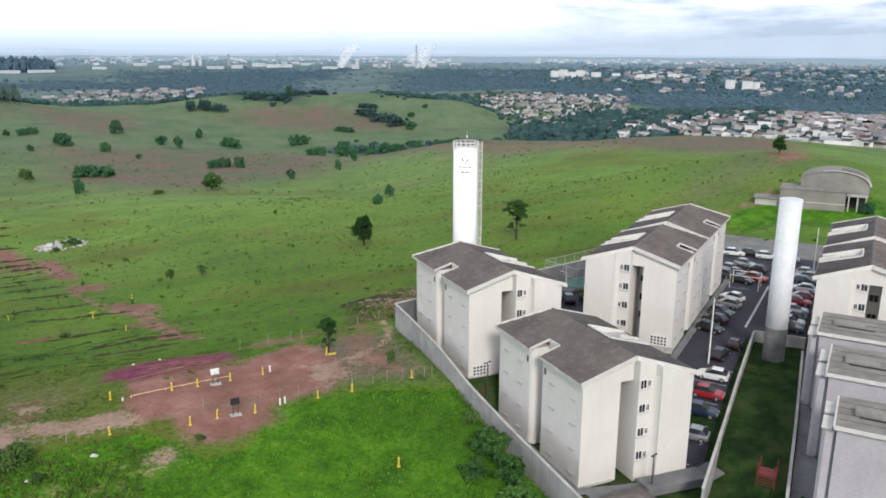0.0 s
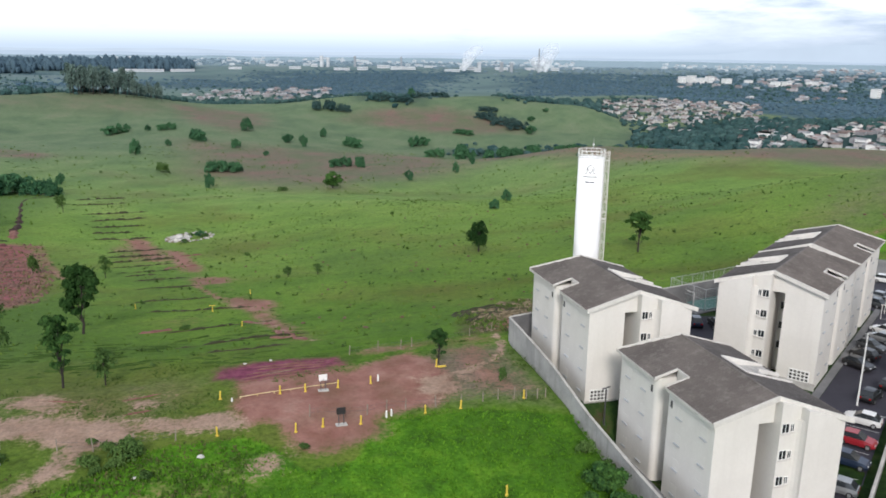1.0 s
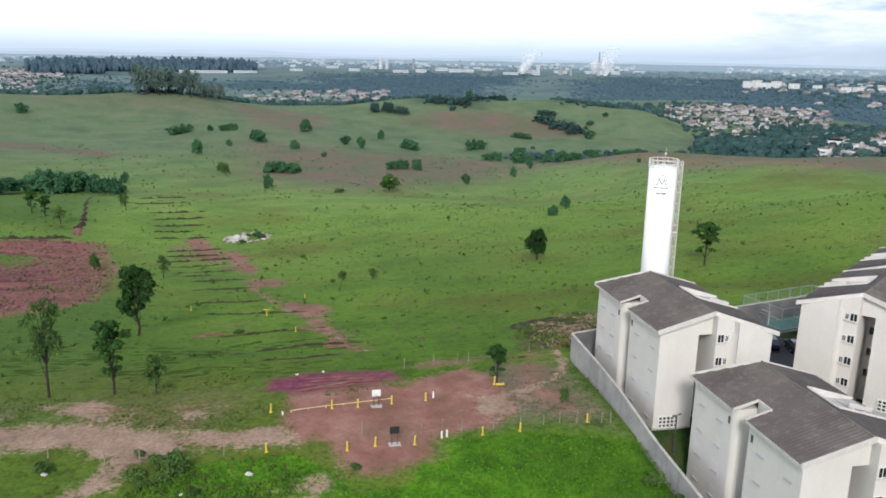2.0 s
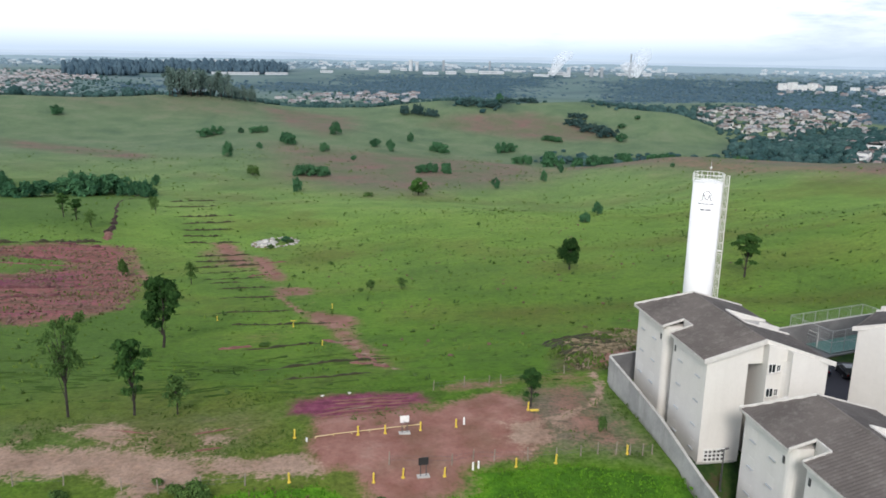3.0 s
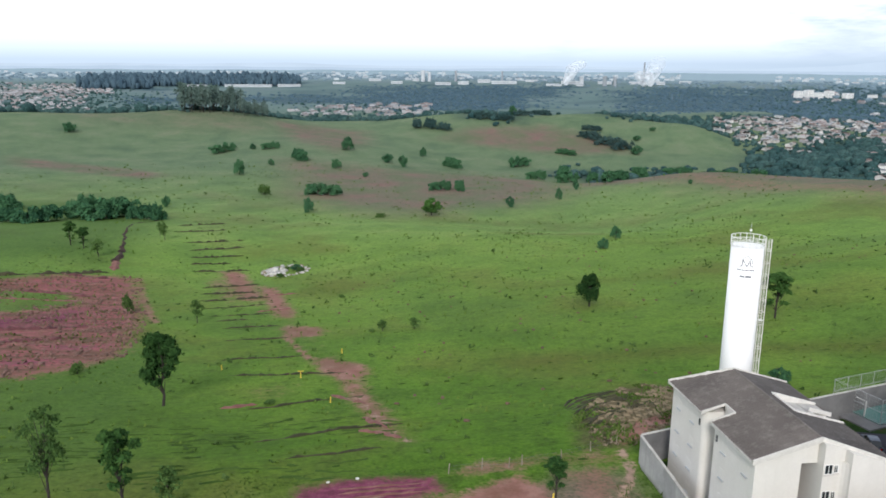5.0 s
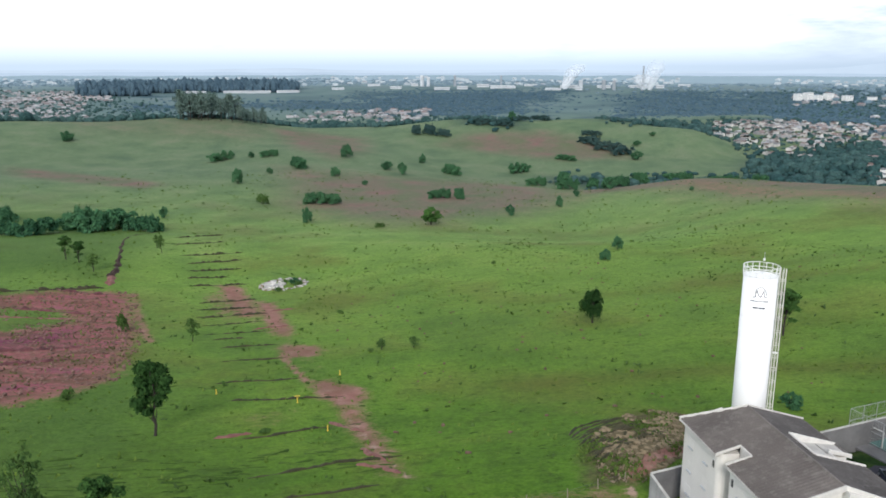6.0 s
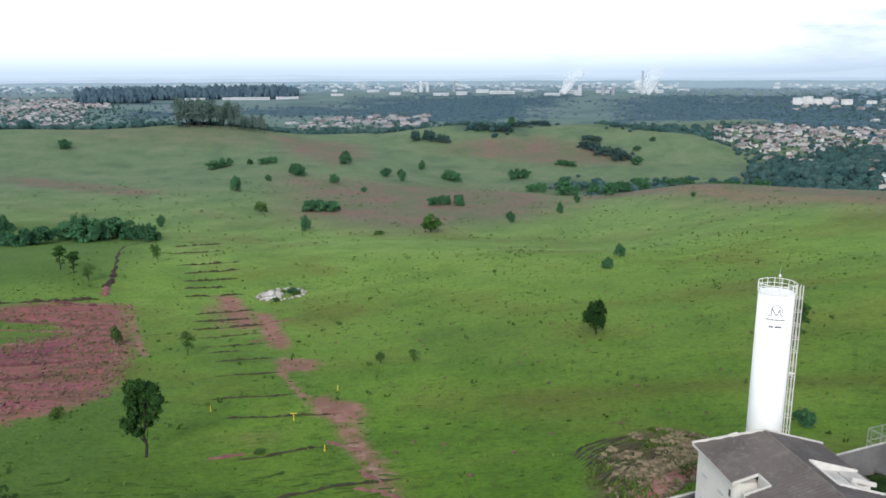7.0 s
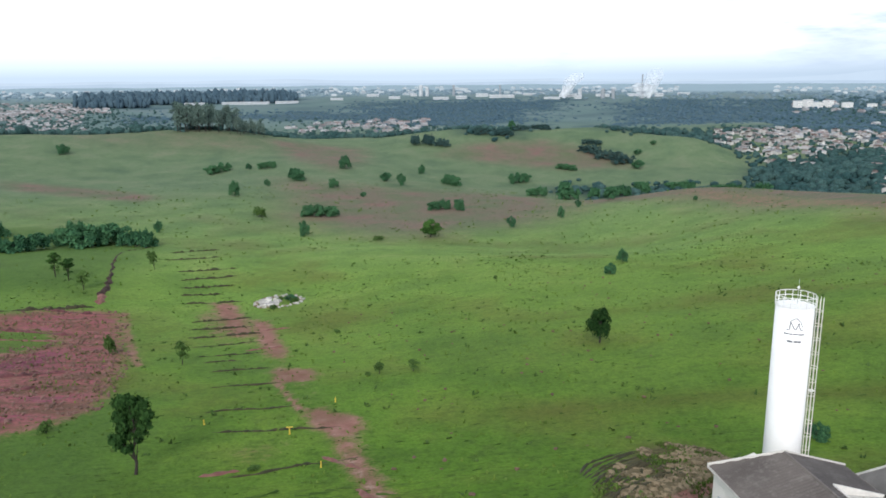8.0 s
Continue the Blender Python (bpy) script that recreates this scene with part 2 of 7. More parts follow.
# ---- the lie of the land ----
KNOT_Y = [-150, 0, 40, 80, 130, 200, 280, 370, 460, 560, 680, 800, 950, 1150, 1400]
KNOT_Z = [1.7, 1.4, 1.8, -6.0, -8.3, -16.7, -20.9, -33.1, -37.1, -37.8, -42.8, -42.8, -37.5, -43.4, -44.4]
HILLS = [  # x, y, spread, height
    (-22, 22, 46, 4.3), (-116, 67, 39, 3.9), (-6, -12, 36, -4.6), (51, 58, 43, 2.7), (158, 131, 46, 17.6), (168, 243, 72, 2.9),
    (261, 318, 86, 18.9), (229, 471, 77, 6.8), (180, 568, 38, -8.0), (-63, 145, 57, -5.0), (-118, 238, 57, -1.8), (-192, 321, 67, 2.7),
    (-69, 260, 41, -7.5), (95, 331, 44, -8.7), (-394, 839, 100, 32.8), (-196, 938, 84, 25.1), (7, 1046, 90, 8.5), (139, 652, 77, -7.3),
    (119, 917, 73, 22.2), (289, 912, 72, 23.6), (367, 818, 40, 20.0), (430, 760, 80, -12.0), (620, 1130, 150, 17.0), (570, 560, 140, 17.0), (-65, 749, 85, 12.6), (-406, 514, 153, 10.5), (59, 193, 40, 0.6),
    (245, 600, 50, -10.0), (330, 540, 60, -10.0), (430, 470, 70, -8.0), (205, 468, 36, 5.0), (270, 330, 40, -2.0)]
WALL_X, WALL_Y = -3.6, 43.0                    # the estate's corner


def hills_at(x, y):
    z = sum(np.interp(y + d, KNOT_Y, KNOT_Z) for d in (-12, -4, 4, 12)) / 4
    for cx, cy, s, h in HILLS:
        z = z + h * np.exp(-((x - cx) ** 2 + (y - cy) ** 2) / (2 * s * s))
    return z + np.interp(np.hypot(x + 38, y + 40), [1450, 2400, 4900], [0, 36, 41])   # the far plain rises


def estate_at(x, y):
    """The levelled ground of the estate: terraces that rise to the back and the right."""
    a = 3.0 * np.clip((y - 18.5) / 3.5, 0, 1)
    u = (x - 26.7) * 0.777 + (y - 18.9) * 0.629
    b = 3.3 + u * 0.012 + np.minimum(0, u + 8) * 0.06
    k = np.clip((x - 13.2) / 4.0, 0, 1)
    return a * (1 - k) + b * k


def inside(x, y):
    """1 within the estate's walls."""
    return np.clip((x - WALL_X) / 0.3, 0, 1) * np.clip((WALL_Y + (x - WALL_X) * 0.288 - y) / 0.3, 0, 1) * np.clip((118 - x) / 8, 0, 1)


def ground_at(x, y):
    x, y = np.asarray(x, float), np.asarray(y, float)
    k = inside(x, y)
    return hills_at(x, y) * (1 - k) + (estate_at(x, y) - 0.06) * k


def gz(x, y):
    return float(ground_at(x, y))


# ---- the ground sheet ----
def axis_steps(lo, near0, near1, hi, step, grow_lo, grow_hi):
    mid = list(np.arange(near0, near1 + step / 2, step))
    out, v, d = [], near1, step
    while v < hi:
        d *= grow_hi
        v += d
        out.append(min(v, hi))
    back, v, d = [], near0, step
    while v > lo:
        d *= grow_lo
        v -= d
        back.append(max(v, lo))
    return np.array(back[::-1] + mid + out)


def soft_inside(x, y, outline, edge):
    """1 well inside a plan outline, 0 well outside, a slope between, edge metres wide."""
    px, py = np.array(outline, float).T
    qx, qy = np.roll(px, -1), np.roll(py, -1)
    near, odd = np.full(x.shape, 1e9), np.zeros(x.shape, bool)
    for ax, ay, bx, by in zip(px, py, qx, qy):
        dx, dy = bx - ax, by - ay
        k = np.clip(((x - ax) * dx + (y - ay) * dy) / (dx * dx + dy * dy + 1e-9), 0, 1)
        near = np.minimum(near, np.hypot(x - ax - k * dx, y - ay - k * dy))
        cross = ((ay > y) != (by > y)) & (x < (bx - ax) * (y - ay) / ((by - ay) if by != ay else 1e-9) + ax)
        odd ^= cross
    return np.clip(0.5 + np.where(odd, near, -near) / (2 * edge), 0, 1)


def soft_line(x, y, line, width, edge):
    near = np.full(x.shape, 1e9)
    for (ax, ay), (bx, by) in zip(line, line[1:]):
        dx, dy = bx - ax, by - ay
        k = np.clip(((x - ax) * dx + (y - ay) * dy) / (dx * dx + dy * dy), 0, 1)
        near = np.minimum(near, np.hypot(x - ax - k * dx, y - ay - k * dy))
    return np.clip(0.5 + (width / 2 - near) / (2 * edge), 0, 1)


COURT = [(-41, 35), (-33, 35), (-28, 37), (-22, 41), (-18, 43), (-16, 38), (-14, 31), (-15, 28), (-18, 25), (-25, 24), (-25, 20), (-29, 19),
         (-31, 17), (-34, 18), (-36, 21), (-37, 24), (-40, 24), (-42, 28)]
CLAY = [(-42.5, 42.5), (-35, 43.5), (-28, 42.6), (-27.5, 40), (-38, 36.6), (-42.5, 38.2)]
TRACK = [(-40, 28.5), (-51, 28), (-60, 31), (-72, 33), (-90, 34), (-90, 26), (-67, 26), (-61, 25), (-58, 23), (-59, 20), (-62, 17), (-72, 13), (-70, 10),
         (-60, 15), (-55, 20), (-51, 24), (-40, 24)]
SCRAPES = [[(-67, 36), (-63, 38), (-57, 32), (-62, 31)], [(-53, 34), (-49, 35), (-50, 31), (-52, 30)], [(-41, 16.6), (-38.6, 18.8), (-35.6, 18.2), (-36, 16.2), (-39, 15)]]
CUT = [(-85, 232), (-79, 256), (-62, 224), (-50, 179), (-43, 146), (-37, 117), (-33, 105), (-33, 92), (-30, 69), (-30, 58), (-34, 60), (-38, 90),
       (-45, 116), (-52, 146), (-61, 174)]
CLAY_FIELD = [(-170, 205), (-135, 232), (-116, 238), (-107, 236), (-91, 179), (-85, 146), (-83, 126), (-88, 114), (-96, 105), (-150, 120)]
DRY = [[(-96, 666), (-18, 633), (67, 619), (145, 582), (133, 462), (87, 409), (44, 395), (-8, 376), (-50, 405), (-84, 476)],
       [(148, 480), (205, 480), (228, 385), (222, 298), (212, 262), (186, 262), (174, 319), (165, 403)],
       [(-321, 672), (-259, 647), (-190, 599), (-161, 562), (-174, 534), (-243, 573), (-298, 613)]]
CREST = [(150, 494), (178, 478), (204, 462), (224, 440), (240, 415), (238, 350), (222, 290), (235, 258), (275, 262)]
RUST = [[(-122, 926), (-62, 918), (-4, 877), (-6, 754), (-42, 692), (-81, 757)], [(67, 816), (111, 855), (200, 868), (272, 801), (259, 748), (193, 748), (112, 787)]]
RUBBLE = [(-9, 50), (-6, 61), (-1, 70), (5, 77), (11, 80), (16, 75), (17, 64), (9, 57), (2, 52), (-4, 46)]
RED_BANK = [(-4, 51), (2, 57), (12, 63), (9, 57), (2, 53), (-4, 47)]
STRIPS = [([(-84, 256), (-74, 256), (-60, 199), (-69, 197)], 3.0, 1.0), ([(-66, 224), (-59, 222), (-50, 174), (-50, 162), (-56, 168), (-64, 206)], 2.5, 1.0), ([(-54, 156), (-43, 153), (-41, 140), (-52, 139)], 2.0, 0.95),
          ([(-45, 119), (-40, 120), (-33, 111), (-32, 103), (-38, 98), (-42, 106)], 2.0, 1.0), ([(-41, 105), (-34, 99), (-30, 76), (-29, 57), (-33, 60), (-38, 90)], 2.0, 0.9), ([(-57, 101), (-45, 104), (-44, 91), (-53, 86)], 3.0, 0.52),
          ([(-85, 239), (-78, 237), (-61, 183), (-73, 181)], 4.0, 0.52), ([(-42, 36), (-28, 39.5), (-24, 34), (-40, 31)], 1.2, 0.95), ([(-31, 42), (-24, 39), (-17, 44), (-14, 36), (-21, 35), (-27, 37)], 1.6, 0.82), ([(106, 97), (121, 100), (134, 106), (128, 99), (118, 94)], 3.0, 0.9),
          ([(268, 248), (290, 256), (289, 236), (296, 218), (276, 226)], 10.0, 0.7), ([(140, 114), (160, 116), (182, 136), (215, 150), (190, 152), (160, 138)], 5.0, 0.85)]
CLAY_LOBES = [[(-168, 206), (-130, 228), (-111, 236), (-105, 210), (-116, 199), (-129, 210), (-138, 205), (-166, 188)], [(-150, 166), (-126, 179), (-105, 190), (-99, 164), (-84, 127), (-92, 130), (-101, 143), (-105, 125), (-140, 128)]]
HUMMOCKS = [(-116, 196), (-104, 220), (-93, 178), (-82, 129), (-100, 112), (-140, 122), (-140, 132), (-105, 126), (-94, 140)]
GARDEN = [(96, 84), (106, 97), (125, 95), (150, 88), (140, 58), (112, 52), (104, 68)]
LUSH = [(-26, 23.5), (-14, 24), (-3.6, 20), (-3.6, -60), (-80, -60), (-75, 8), (-62, 12), (-55, 17), (-48, 22), (-40, 22.5), (-37, 20), (-34, 15), (-29, 16)]

VALLEY = [(15.5, 24, 700, 735), (22, 31, 690, 735), (29, 35, 700, 900), (30, 40, 720, 980), (33, 47, 800, 1050), (30, 40, 640, 720)]
HILL_WOODS = [(-16, -8, 1250, 1480), (-3, 6, 1150, 1330), (3, 11, 1020, 1130), (9, 13, 950, 1010), (-8, -2, 1150, 1300), (13, 24, 1080, 1300), (19, 27, 1000, 1200)]
FAR_WOODS = [(-14, 8, 1680, 1850), (2, 14, 1500, 2150), (8, 16, 1900, 2200), (20, 33, 1500, 2050), (30, 46, 1150, 1500), (40, 55, 1200, 1700), (22, 34, 2000, 2200), (31, 56, 1500, 1900), (34, 56, 2000, 2400)]
PLANTATION = [(-16.6, -13, 2080, 2300), (-13.6, -3.0, 2190, 2330)]


def sectors_at(x, y, sectors, edge):
    """1 on the ground within any of the sectors round the camera's place, laid out to fit its view."""
    a, d = np.degrees(np.arctan2(x + 38.0, y + 40.0)), np.hypot(x + 38.0, y + 40.0)
    return np.maximum.reduce([np.clip(0.5 + np.minimum.reduce([(a - a0) * d * 0.01745, (a1 - a) * d * 0.01745, d - d0, d1 - d]) / edge, 0, 1) for a0, a1, d0, d1 in sectors])


HILL_BACK = [(-17, -3.5, 1030, 1085), (-23, -17, 1010, 1060)]


gx = axis_steps(-4600, -100, 22, 4600, 1.1, 1.05, 1.045)
gy = axis_steps(-260, -14, 62, 4900, 1.1, 1.10, 1.0145)
GX, GY = np.meshgrid(gx, gy)
GZ = ground_at(GX, GY)
ripple = np.array([noise.noise((a * 0.09, b * 0.09, 0)) * 0.28 + noise.noise((a * 0.45, b * 0.45, 3)) * 0.10 for a, b in zip(GX.ravel(), GY.ravel())]).reshape(GX.shape)
swell = np.array([noise.noise((a * 0.004, b * 0.004, 9)) for a, b in zip(GX.ravel(), GY.ravel())]).reshape(GX.shape)
INS = inside(GX, GY)
GZ = GZ + ripple * (1 - INS) + swell * 5 * np.clip((np.hypot(GX, GY) - 1300) / 500, 0, 1)
heap = soft_inside(GX, GY, RUBBLE, 3.0)
GZ = GZ + heap * 0.6

ny, nx = GX.shape
idx = np.arange(nx * ny).reshape(ny, nx)
quads = np.stack([idx[:-1, :-1], idx[:-1, 1:], idx[1:, 1:], idx[1:, :-1]], -1).reshape(-1, 4)
land = bpy.data.meshes.new("ground")
land.from_pydata(np.stack([GX, GY, GZ], -1).reshape(-1, 3).tolist(), [], quads.tolist())
land.polygons.foreach_set("use_smooth", [True] * len(land.polygons))
sx, sy = GX.ravel(), GY.ravel()
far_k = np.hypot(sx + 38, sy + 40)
soil = np.maximum.reduce([soft_inside(sx, sy, COURT, 2.6) * 0.92, soft_inside(sx, sy, CUT, 10.0) * 0.50, *[soft_inside(sx, sy, o, e + 1.6) * s * 0.88 for o, e, s in STRIPS], soft_inside(sx, sy, RED_BANK, 1.2) * 0.95, soft_line(sx, sy, [(-51, 142), (-48, 130), (-44, 117)], 1.6, 1.2) * 0.9, soft_line(sx, sy, [(-108, 238), (-96, 196), (-86, 165)], 2.6, 1.6) * 0.85, soft_inside(sx, sy, HUMMOCKS, 6) * 0.72, soft_inside(sx, sy, [(-84, 26), (-44, 25), (-42, 42), (-84, 40)], 6) * 0.36, soft_inside(sx, sy, [(-67, 34), (-63, 37.6), (-58, 33.6), (-61, 32)], 2) * 0.7, soft_inside(sx, sy, [(-14, 25), (-5, 24), (-5, 46), (-16, 44)], 4) * 0.56, soft_inside(sx, sy, [(172, 470), (206, 476), (226, 385), (220, 298), (210, 262), (188, 262), (180, 319), (176, 403)], 16) * 0.50, soft_inside(sx, sy, [(-66, 8), (-36, 8), (-34, 16), (-48, 20), (-60, 14)], 5) * 0.42, soft_inside(sx, sy, [(-89, 236), (-80, 258), (-60, 226), (-60, 205), (-76, 200)], 6.0) * 0.52, *[soft_inside(sx, sy, o, 6) * 0.8 for o in CLAY_LOBES],
                          soft_inside(sx, sy, RUBBLE, 4) * 0.15,
                          soft_line(sx, sy, [(-24, 44), (-16, 46), (-6, 45)], 5, 3) * 0.65])
clay = np.maximum.reduce([soft_inside(sx, sy, CLAY, 2.2), *[soft_inside(sx, sy, o, 5) * 0.70 for o in CLAY_LOBES]])
sand = np.maximum.reduce([soft_line(sx, sy, [(-40, 106), (-37, 96), (-34, 82), (-32, 70), (-29, 57)], 0.8, 0.7) * 0.75, soft_line(sx, sy, [(-37, 92), (-34, 78), (-33, 66)], 0.5, 0.6) * 0.6, soft_inside(sx, sy, TRACK, 2.8) * 0.84, soft_line(sx, sy, [(-17, 32), (-13.7, 33), (-10, 34.7), (-7.1, 37.4), (-5.0, 42), (-4.7, 47)], 1.1, 0.9) * 0.95, soft_inside(sx, sy, [(-19.6, 32.9), (-15.9, 33), (-13.3, 31.1), (-15.2, 27.2), (-18.3, 25.8), (-20.4, 29.1)], 2.2) * 0.8,
                          *[soft_inside(sx, sy, s, 3.2) * 0.85 for s in SCRAPES]])
lush = soft_inside(sx, sy, LUSH, 1.6) * (1 - 0.22 * np.clip((-28 - sx) / 14, 0, 1)) * np.clip((25 - sy) / 3, 0, 1)
garden = soft_inside(sx, sy, GARDEN, 2.0)
lush = np.maximum(lush, garden * 0.62)
clay_all = soft_inside(sx, sy, CLAY_FIELD, 7) * (1 - soft_inside(sx, sy, [(-165, 204), (-134, 205), (-121, 205), (-115, 193), (-124, 176), (-165, 172)], 7))
soil, clay = np.maximum(soil, clay_all * 0.74), np.maximum(clay, clay_all * 0.68)
olive = np.maximum(soft_line(sx, sy, [(-4, 103), (16, 101), (38, 99), (62, 92), (90, 96)], 12, 9) * 0.9, soft_line(sx, sy, [(14, 178), (60, 176), (110, 190)], 16, 14) * 0.7)
cool = soft_inside(sx, sy, [(-300, 244), (-118, 246), (-120, 330), (-150, 425), (-320, 470)], 26)
cool = np.maximum(cool, soft_inside(sx, sy, [(-220, 38), (-54, 38), (-66, 110), (-86, 170), (-96, 240), (-300, 250)], 16) * 0.62)
plum = 0.62 * soft_inside(sx, sy, [(-146, 160), (-123, 174), (-110, 190), (-103, 172), (-101, 157), (-112, 160), (-114, 149), (-140, 144)], 8)
plum = np.maximum(plum, soft_inside(sx, sy, [(-43, 42.8), (-35, 43.8), (-28, 43.2), (-26.5, 40.5), (-33, 37.6), (-40, 36.2), (-43, 37.8)], 3.2))
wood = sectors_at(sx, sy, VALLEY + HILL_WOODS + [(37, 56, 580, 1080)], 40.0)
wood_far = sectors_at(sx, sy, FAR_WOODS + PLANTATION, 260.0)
dry = np.maximum.reduce([*[soft_inside(sx, sy, d, e) * 0.85 for d, e in zip(DRY, (44, 44, 15))], soft_line(sx, sy, CREST, 60, 16) * 0.95, soft_inside(sx, sy, [(-9, 50), (-5, 57), (4, 66), (12, 73), (18, 66), (9, 57), (2, 52), (-4, 46)], 3) * 0.3, soft_inside(sx, sy, [(-84, 26), (-44, 25), (-42, 43), (-84, 42)], 5) * 0.44, soft_inside(sx, sy, HUMMOCKS, 8) * 0.4, soft_inside(sx, sy, [(-130, 690), (60, 690), (190, 640), (220, 470), (120, 380), (-40, 350), (-110, 420)], 70) * 0.42, *[soft_inside(sx, sy, r, 34) for r in RUST], soft_inside(sx, sy, [(-420, 980), (-420, 860), (-300, 800), (-150, 790), (-70, 820), (-60, 960)], 60) * 0.50, soft_inside(sx, sy, [(86, 92), (104, 120), (150, 150), (215, 190), (290, 260), (250, 190), (190, 120), (150, 104), (118, 100)], 26) * 0.72, soft_inside(sx, sy, [(-24, 24), (-14, 25), (-4, 22), (-4, 42), (-12, 44), (-24, 36)], 4) * 0.80])
# The distance masks among these put haze into the land's colour.
for key, val in (("soil", soil), ("clay", clay), ("sand", sand), ("lush", lush), ("dry", dry), ("lawn", INS.ravel() * (1 - garden) * (((sx - 26.7) * 0.793 + (sy - 18.9) * 0.609) < 73)), ("pale", np.clip((far_k - 85) / 290, 0, 1) * 0.95), ("hazy", np.clip((far_k - 320) / 360, 0, 1)), ("plain", np.clip((far_k - 1150) / 500, 0, 1)), ("far_haze", np.clip((far_k - 2300) / 900, 0, 1)), ("wood", wood), ("wood_far", wood_far), ("spoil", soft_inside(sx, sy, RUBBLE, 5.0)), ("olive", olive), ("cool", cool), ("plum", plum)):
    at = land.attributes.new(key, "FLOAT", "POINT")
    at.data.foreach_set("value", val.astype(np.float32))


def ground_material():
    m, n, l, b = shader("field", 0.95)
    pos = n.new("ShaderNodeNewGeometry").outputs["Position"]
    huge, wide, mid, fine = (noise_node(n, l, s, d, pos, r) for s, d, r in ((0.006, 4, 0.5), (0.035, 5, 0.6), (0.3, 6, 0.65), (2.2, 5, 0.7)))

    def mask(name, spread=0.75, lo=0.42, hi=0.6):
        a = n.new("ShaderNodeAttribute")
        a.attribute_name = name
        j = math_node(n, l, "MULTIPLY", math_node(n, l, "SUBTRACT", math_node(n, l, "ADD", math_node(n, l, "MULTIPLY", mid.outputs["Fac"], 0.55), math_node(n, l, "MULTIPLY", fine.outputs["Fac"], 0.45)), 0.5), spread)
        v = math_node(n, l, "ADD", a.outputs["Fac"], j)
        r = n.new("ShaderNodeMapRange")
        r.interpolation_type = "SMOOTHSTEP"
        r.inputs[1].default_value, r.inputs[2].default_value = lo, hi
        l.new(v, r.inputs[0])
        return math_node(n, l, "MULTIPLY", r.outputs[0], math_node(n, l, "MINIMUM", math_node(n, l, "MULTIPLY", a.outputs["Fac"], 12.0), 1.0))

    grass = ramp_node(n, l, wide.outputs["Fac"], [(0.3, (0.050, 0.106, 0.010)), (0.5, (0.082, 0.166, 0.013)), (0.7, (0.124, 0.206, 0.019))]).outputs[0]
    grass = mix_node(n, l, ramp_node(n, l, huge.outputs["Fac"], [(0.40, (0, 0, 0)), (0.60, (0.7, 0.7, 0.7))]).outputs[0], grass, (0.092, 0.146, 0.020))
    drift = noise_node(n, l, 0.018, 6, pos, 0.62)
    grass = mix_node(n, l, ramp_node(n, l, mid.outputs["Fac"], [(0.33, (0.6, 0.6, 0.6)), (0.48, (0, 0, 0))]).outputs[0], grass, (0.034, 0.062, 0.010))
    tufts = ramp_node(n, l, fine.outputs["Fac"], [(0.3, (0.58, 0.59, 0.58)), (0.52, (1, 1, 1)), (0.72, (1.26, 1.22, 1.12))]).outputs[0]
    clump = noise_node(n, l, 0.8, 5, pos, 0.7)
    clumps = ramp_node(n, l, clump.outputs["Fac"], [(0.36, (0.78, 0.80, 0.76)), (0.5, (1, 1, 1)), (0.66, (1.14, 1.10, 1.04))]).outputs[0]
    lie = n.new("ShaderNodeMapping")               # cattle paths lie along the slope
    lie.inputs["Scale"].default_value = (0.16, 0.75, 0.2)
    l.new(pos, lie.inputs["Vector"])
    path = noise_node(n, l, 1.0, 4, lie.outputs[0], 0.6)
    paths = ramp_node(n, l, path.outputs["Fac"], [(0.57, (0, 0, 0)), (0.68, (0.38, 0.38, 0.38))]).outputs[0]
    dryc = ramp_node(n, l, wide.outputs["Fac"], [(0.35, (0.112, 0.132, 0.078)), (0.55, (0.152, 0.126, 0.098)), (0.7, (0.182, 0.110, 0.102))]).outputs[0]
    lushc = ramp_node(n, l, mid.outputs["Fac"], [(0.32, (0.034, 0.090, 0.008)), (0.5, (0.070, 0.186, 0.010)), (0.68, (0.118, 0.244, 0.016))]).outputs[0]
    lushc = mix_node(n, l, ramp_node(n, l, drift.outputs["Fac"], [(0.42, (0.75, 0.75, 0.75)), (0.56, (0, 0, 0))]).outputs[0], lushc, (0.040, 0.098, 0.010))
    soilc = ramp_node(n, l, mid.outputs["Fac"], [(0.3, (0.190, 0.086, 0.068)), (0.55, (0.255, 0.134, 0.110)), (0.72, (0.300, 0.186, 0.154))]).outputs[0]
    blotch = noise_node(n, l, 0.11, 4, pos, 0.6)
    soilc = mix_node(n, l, ramp_node(n, l, blotch.outputs["Fac"], [(0.42, (0.42, 0.42, 0.42)), (0.56, (0, 0, 0))]).outputs[0], soilc, (0.120, 0.082, 0.046))
    soilc = mix_node(n, l, 0.4, soilc, tufts, "MULTIPLY")
    bed = n.new("ShaderNodeMapping")               # the clay lies in long uneven beds
    bed.inputs["Scale"].default_value = (0.045, 0.17, 0.1)
    l.new(pos, bed.inputs["Vector"])
    beds = noise_node(n, l, 1.0, 5, bed.outputs[0], 0.62)
    clayc = ramp_node(n, l, beds.outputs["Fac"], [(0.34, (0.082, 0.058, 0.036)), (0.44, (0.150, 0.070, 0.056)), (0.53, (0.270, 0.090, 0.100)), (0.66, (0.200, 0.054, 0.105))]).outputs[0]
    clayc = mix_node(n, l, ramp_node(n, l, mid.outputs["Fac"], [(0.52, (0, 0, 0)), (0.72, (0.7, 0.7, 0.7))]).outputs[0], clayc, (0.300, 0.140, 0.128))
    clayc = mix_node(n, l, ramp_node(n, l, clump.outputs["Fac"], [(0.40, (0.8, 0.8, 0.8)), (0.52, (0, 0, 0))]).outputs[0], clayc, (0.120, 0.084, 0.052))
